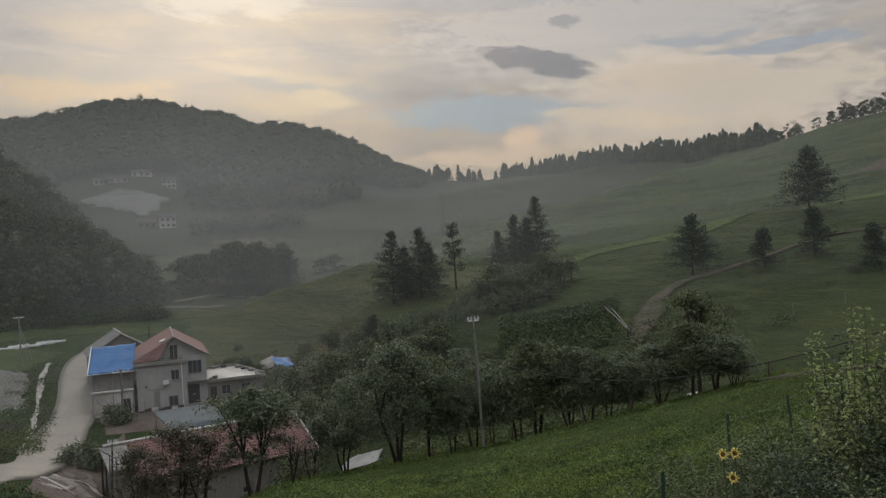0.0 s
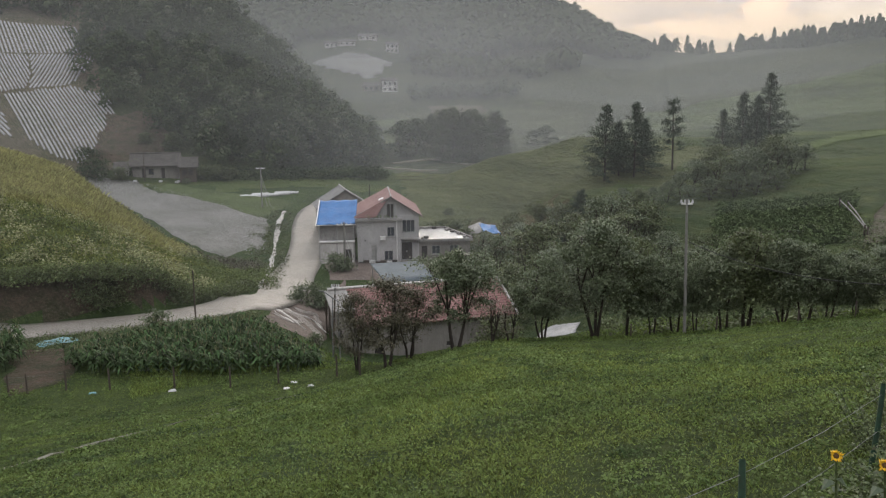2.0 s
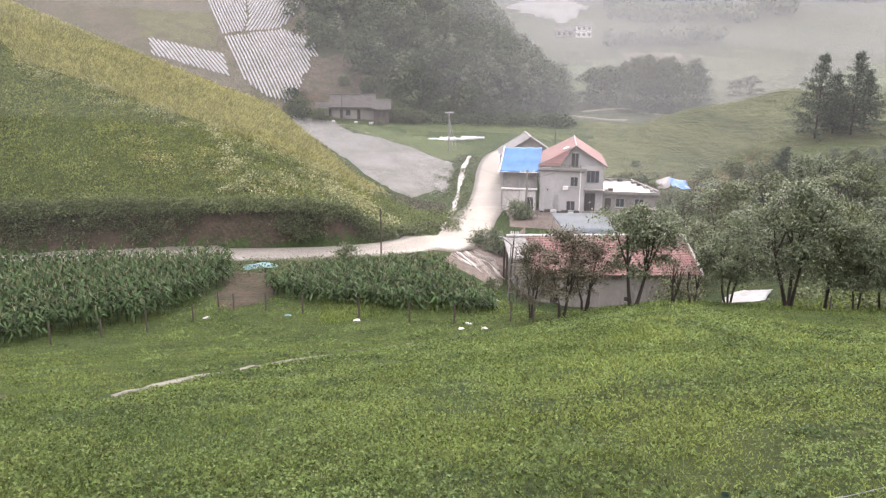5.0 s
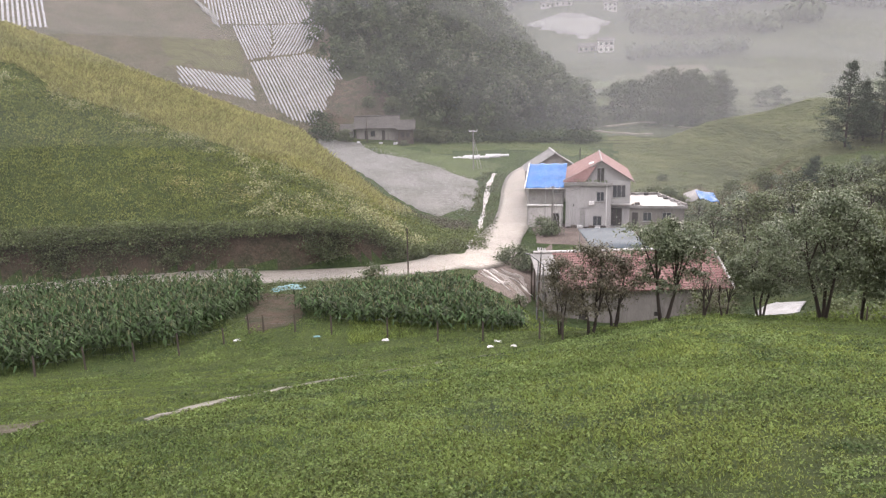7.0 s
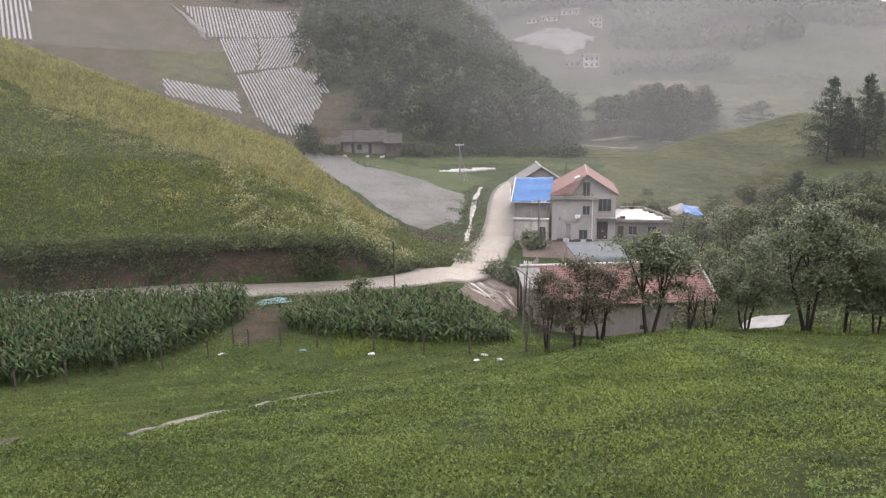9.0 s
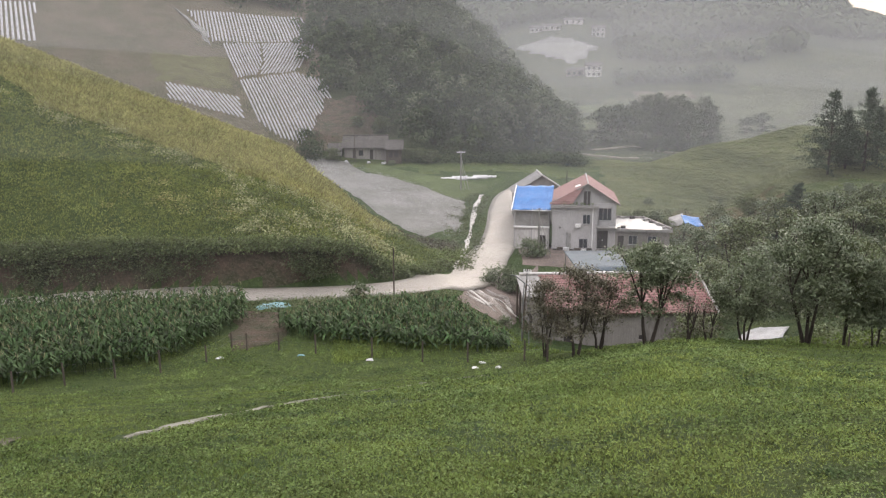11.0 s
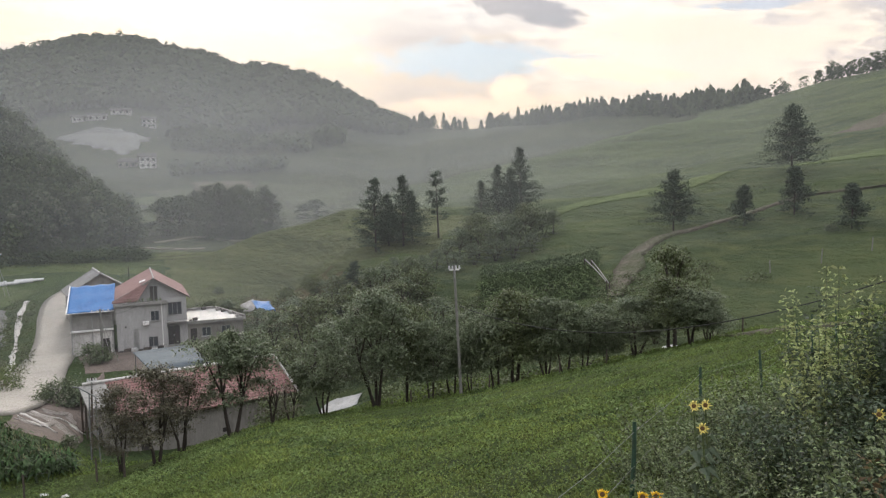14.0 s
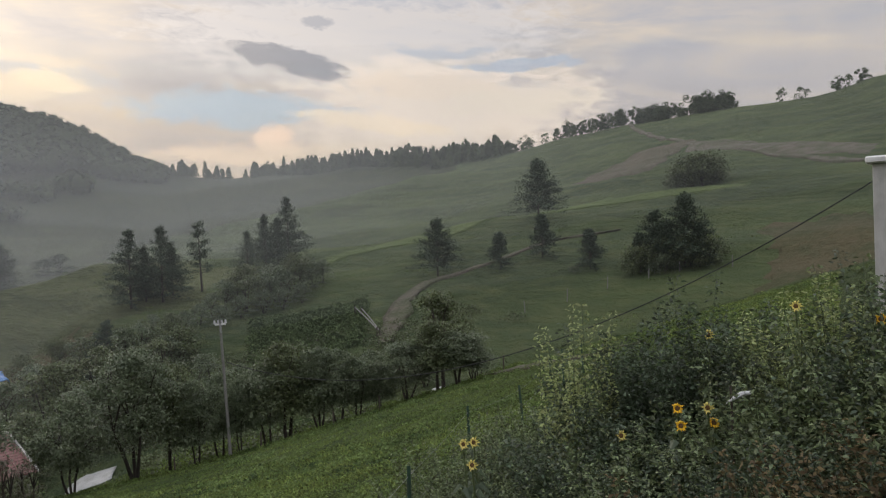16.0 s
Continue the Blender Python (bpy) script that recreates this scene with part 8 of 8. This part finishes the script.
# back rows, sized by how high each stands against the pasture beyond
tall = []
for az, d, el, k in ((28.4, 8.4, -6.4, 2), (29.9, 8.9, -8.0, 3), (31.4, 8.8, -8.2, 3), (32.6, 8.6, -8.6, 5), (33.9, 8.9, -8.5, 3), (35.2, 8.8, -7.6, 3), (36.3, 8.7, -4.6, 3), (37.6, 8.8, -7.2, 5), (38.9, 8.5, -6.4, 3), (40.2, 8.3, -6.9, 5), (41.4, 8.2, -6.4, 0), (42.8, 8.0, -5.6, 2), (44.2, 8.1, -6.6, 3), (45.4, 7.8, -5.6, 0), (46.8, 7.8, -4.4, 2), (48.2, 7.6, -3.2, 3), (49.4, 7.5, -3.0, 0), (51, 7.4, -2.6, 3), (53, 7.2, -2.0, 0),
                      (16.0, 10.4, -18.4, 4), (17.6, 9.8, -17.4, 4), (19.2, 10.2, -16.4, 1), (20.8, 9.6, -15.4, 1), (22.4, 10.2, -14.6, 0), (24.0, 9.6, -13.9, 1), (25.6, 10.2, -13.0, 0), (27.2, 9.4, -13.2, 1), (28.6, 7.8, -13.6, 5), (30.2, 7.6, -13.2, 1), (31.8, 7.8, -12.6, 5), (33.4, 7.4, -14.0, 0), (35.0, 7.6, -15.2, 5), (36.8, 7.4, -15.6, 5), (38.6, 7.5, -13.2, 0), (40.4, 7.3, -12.2, 1), (42.2, 7.2, -11.0, 0), (44.2, 7.0, -10.2, 1), (46.2, 7.0, -9.2, 0), (48.4, 6.8, -9.6, 5), (50.6, 6.7, -8.4, 1)):
    p = spot(az, d)
    tall.append((az, d, (1.0, (EYE + d * math.tan(radians(el)) - p.z) / (0.90 * GARDEN_H[k])), k))
put(GARDEN, tall + [(17.6, 7.8, 0.7, 4), (19.6, 7.6, 0.9, 4), (21.6, 8.0, 0.7, 1), (23.6, 7.6, 0.75, 1), (25.6, 7.8, 0.8, 5), (27.4, 7.0, 0.8, 1), (29.8, 6.6, 0.7, 5), (32.2, 6.4, 0.75, 1), (34.8, 6.3, 0.6, 5), (37.4, 6.2, 0.8, 1), (40.0, 6.0, 0.62, 5), (42.8, 6.0, 0.9, 6), (45.6, 5.9, 0.7, 5), (48.6, 5.8, 1.1, 6), (51.4, 5.8, 1.1, 6), (53.6, 6.0, 1.1, 1),
             (20.4, 6.4, 0.8, 4), (22.8, 6.2, 0.9, 4), (25.4, 6.0, 0.95, 4), (28.2, 5.6, 1.0, 4), (31.2, 5.5, 1.0, 4), (34.4, 5.3, 1.1, 4), (37.6, 5.2, 1.1, 4), (41, 5.0, 1.2, 6), (45, 4.9, 1.2, 4), (49, 4.7, 1.2, 6), (28.4, 12.0, 0.7, 1), (30.5, 11.5, 0.7, 5), (26.0, 13.0, 0.8, 4), (22.5, 12.8, 0.8, 4), (33.5, 11.0, 0.6, 1)],
    lambda k: "young yellow-green shrub in the garden" if k == 2 else "rusty brown seeding weed in the garden" if k == 6 else "dark wet leafy shrub in the hillside garden" if k in (3, 5) else "tangled wet leafy shrub in the hillside garden", "shrub", "garden shrubs", 6)


def bagged_stake(az, d, el):
    """A stake in the garden with a white plastic bag snagged on it."""
    p = spot(az, d)
    top = EYE + d * math.tan(radians(el)) - p.z
    s = base("garden_stake", p, -az, "thin wooden stake with a torn white plastic bag", "stake")
    tubes("stake", [([(0, 0, -0.2), (0.01, 0, top * 0.5), (0, 0, top + 0.03)], [0.012, 0.012, 0.01])], M_WOODPOST, s, 6)
    rng = np.random.RandomState(71)
    n, m, vs = 10, 8, []
    for i in range(n + 1):
        for j in range(m):
            a, u = 6.283 * j / m, i / n
            r = (0.02 + 0.045 * math.sin(math.pi * u)) * rng.uniform(0.7, 1.25)
            vs.append((0.20 * u - 0.04 + math.sin(a) * r * 0.3, math.cos(a) * r * 0.8, top - 0.03 - 0.09 * (1 - u) ** 2 + math.sin(a) * r * 0.5))
    k = np.arange((n + 1) * m).reshape(n + 1, m)
    nx = np.roll(k, -1, axis=1)
    part_ = mesh_object("bag", vs, np.stack([k[:-1], nx[:-1], nx[1:], k[1:]], -1).reshape(-1, 4), M_PLASTIC, s, smooth=True)
    tagged(part_, "torn white plastic bag")
    return s


bagged_stake(39.0, 6.9, -12.1)
# rough weeds between the fence and the shrubs
pts = scatter(3000, -6, 56, 3.3, [(-6, 4.0), (6.7, 5.3), (14.7, 8.6), (19.7, 13.5), (26, 19), (40, 17), (56, 12)], 301)
weed_mass(pts, 0.34, 0.16, 34, 0.048, M_WEED, "rank wet weeds filling the hillside garden", 302)
pts = scatter(1700, -2, 56, 3.3, [(-2, 4.4), (6.7, 5.3), (14.7, 8.6), (19.7, 13), (26, 18), (40, 16), (56, 12)], 303)
weed_mass(pts, 0.46, 0.13, 26, 0.055, M_GARDEN, "lighter leafy weeds standing in the hillside garden", 304)


def sunflower(h, head, pale, seed):
    rng = np.random.RandomState(seed)
    s = bare("sunflower")
    tubes("stem", [([(0, 0, -0.1), (0.03, 0, h * 0.5), (0, 0, h * 0.96), (0, -0.05, h)], [0.014, 0.012, 0.009, 0.008])], M_GARDEN, s, 6)
    for k in range(7):
        a, z = rng.uniform(0, 6.28), h * rng.uniform(0.3, 0.9)
        o, w = np.array([math.cos(a), math.sin(a), 0]), np.array([-math.sin(a), math.cos(a), 0])
        L = rng.uniform(0.10, 0.17)
        c0 = np.array([0, 0, z])
        vs = [c0, c0 + o * L * 0.4 + w * L * 0.36 + [0, 0, 0.03], c0 + o * L * 0.45 + [0, 0, 0.05], c0 + o * L * 0.4 - w * L * 0.36 + [0, 0, 0.03], c0 + o * L * 1.1 - [0, 0, 0.07]]
        mesh_object("leaf", vs, [(0, 1, 2), (0, 2, 3), (1, 4, 2), (2, 4, 3)], M_DARKGARDEN, s)
    # head facing -y, a little down
    m = Matrix.Rotation(radians(78), 4, "X") @ Matrix.Rotation(radians(rng.uniform(-10, 10)), 4, "Y")
    bm = bmesh.new()
    bmesh.ops.create_uvsphere(bm, u_segments=14, v_segments=7, radius=head * 0.40, matrix=m @ Matrix.Diagonal((1, 1, 0.3, 1)))
    disc = part("flower_head", bm, M_DISC, s, "round brown sunflower disc", smooth=True)
    disc.location = (0, -0.06, h)
    n = 17
    for k in range(n):
        a = 2 * math.pi * k / n + rng.uniform(-0.08, 0.08)
        o, w = Vector((math.cos(a), math.sin(a), 0)), Vector((-math.sin(a), math.cos(a), 0))
        r0, r1, up = head * 0.34, head * rng.uniform(0.65, 1.2), rng.uniform(-0.035, 0.02)
        vs = [m @ (o * r0 - w * head * 0.06), m @ (o * r0 + w * head * 0.06), m @ (o * (r0 + r1) * 0.52 + w * head * 0.12 + Vector((0, 0, 0.012))), m @ (o * r1 + Vector((0, 0, up))), m @ (o * (r0 + r1) * 0.52 - w * head * 0.12 + Vector((0, 0, 0.012)))]
        mesh_object("petal", vs, [(0, 1, 2, 4), (4, 2, 3)], M_PALEPETAL if pale else M_PETAL, disc)
    return s


SUNS = [sunflower(1.25, 0.056, True, 151), sunflower(1.4, 0.058, False, 152)]
for az, d, el, k in ((19.3, 7.4, -15.9, 0), (20.1, 7.5, -15.8, 0), (19.9, 7.2, -17.4, 0), (35.3, 7.0, -13.4, 1), (35.5, 6.9, -14.6, 1), (37.4, 7.0, -13.3, 0), (37.8, 7.1, -14.3, 1), (31.2, 7.4, -15.4, 0), (41.9, 6.6, -17.0, 0), (48.5, 7.2, -7.0, 1), (12.6, 6.4, -22.3, 1), (15.6, 6.4, -22.3, 1), (16.6, 6.5, -22.2, 1), (43.4, 7.6, -6.2, 0), (37.6, 8.4, -8.2, 0), (24, 8.0, -21, 1)):
    p = spot(az, d)
    hgt = EYE + d * math.tan(radians(el)) - p.z
    k0 = SUNS[k]
    sc = hgt / (1.25 if k == 0 else 1.4)
    o = copy_thing(k0, Matrix()) if k0.get("category") else k0
    o.matrix_basis = pose(p.x, p.y, p.z, 0, 0, -az) @ Matrix.Diagonal((1, 1, sc, 1))
    tagged(o, "pale yellow sunflower drooping in the rain" if k == 0 else "bright orange-yellow sunflower in the garden", "sunflower", "sunflowers in the garden")
    for ch in o.children:
        if ch.name.startswith("flower_head"):
            ch.scale = (1, 1, 1 / sc)


# ---- sheets standing in for the drizzle haze in the valley ----
def mist_curtain(d, top_el, strength, lee_least=0.8):
    """Added translucent sheet across the valley for rain mist; denser low down, fading upwards."""
    m = bpy.data.materials.new("rain_mist_sheet")
    m.use_nodes = True
    t = m.node_tree
    t.nodes.clear()
    out = t.nodes.new("ShaderNodeOutputMaterial")
    tr = t.nodes.new("ShaderNodeBsdfTransparent")
    df = node(t, "ShaderNodeBsdfDiffuse", Color=(0.56, 0.58, 0.60, 1))
    tl = node(t, "ShaderNodeBsdfTranslucent", Color=(0.56, 0.58, 0.60, 1))
    both = t.nodes.new("ShaderNodeMixShader")
    both.inputs[0].default_value = 0.5
    t.links.new(df.outputs[0], both.inputs[1])
    t.links.new(tl.outputs[0], both.inputs[2])
    co = t.nodes.new("ShaderNodeTexCoord")
    sp = t.nodes.new("ShaderNodeSeparateXYZ")
    t.links.new(co.outputs["Object"], sp.inputs[0])
    top = EYE + d * math.tan(radians(top_el))
    fade = math_node(t, "DIVIDE", math_node(t, "SUBTRACT", top, sp.outputs[2]), top - (EYE - 6), clamp=True)
    nz = node(t, "ShaderNodeTexNoise", Scale=3.0 / d, Detail=3)
    t.links.new(co.outputs["Object"], nz.inputs[0])
    k = math_node(t, "MULTIPLY", math_node(t, "MULTIPLY", math_node(t, "POWER", fade, 0.6), strength), math_node(t, "MULTIPLY_ADD", nz.outputs[0], 0.8, 0.6))
    side = math_node(t, "MULTIPLY_ADD", sp.outputs[0], -1.5 / d, 1.12)
    k = math_node(t, "MULTIPLY", k, math_node(t, "MINIMUM", math_node(t, "MAXIMUM", side, 0.5 if d > 230 else 0.35 if d > 160 else 0.85), 1.0))
    if d < 230:
        lee = math_node(t, "MULTIPLY_ADD", sp.outputs[0], (2.2 if lee_least > 0.5 else 8.0) / d, 1.75 if lee_least > 0.5 else 3.2)
        k = math_node(t, "MULTIPLY", k, math_node(t, "MINIMUM", math_node(t, "MAXIMUM", lee, lee_least), 1.0))
    mx = t.nodes.new("ShaderNodeMixShader")
    t.links.new(k, mx.inputs[0])
    t.links.new(tr.outputs[0], mx.inputs[1])
    t.links.new(both.outputs[0], mx.inputs[2])
    t.links.new(mx.outputs[0], out.inputs[0])
    az = np.radians(np.arange(-75, 66, 3.0))
    vs = np.concatenate([np.stack([d * np.sin(az), d * np.cos(az), 0 * az + EYE - 25], -1), np.stack([d * np.sin(az), d * np.cos(az), 0 * az + top], -1)])
    n = len(az)
    f = np.stack([np.arange(n - 1), np.arange(1, n), np.arange(1, n) + n, np.arange(n - 1) + n], -1)
    ob = mesh_object("rain_mist_sheet", vs, f, m, smooth=True)
    return tagged(ob, "thin grey sheet standing in for rain mist across the valley", "mist", kind="stuff")


for d, top_el, k, lee in ((66, 13, 0.03, 0.8), (91, 13, 0.05, 0.8), (118, 13, 0.06, 0.8), (168, 13, 0.14, 0.55), (205, 14, 0.15, 1.0), (285, 14, 0.105, 0.8), (390, 14, 0.135, 0.8), (520, 14, 0.18, 0.8)):
    mist_curtain(d, top_el, k, lee)
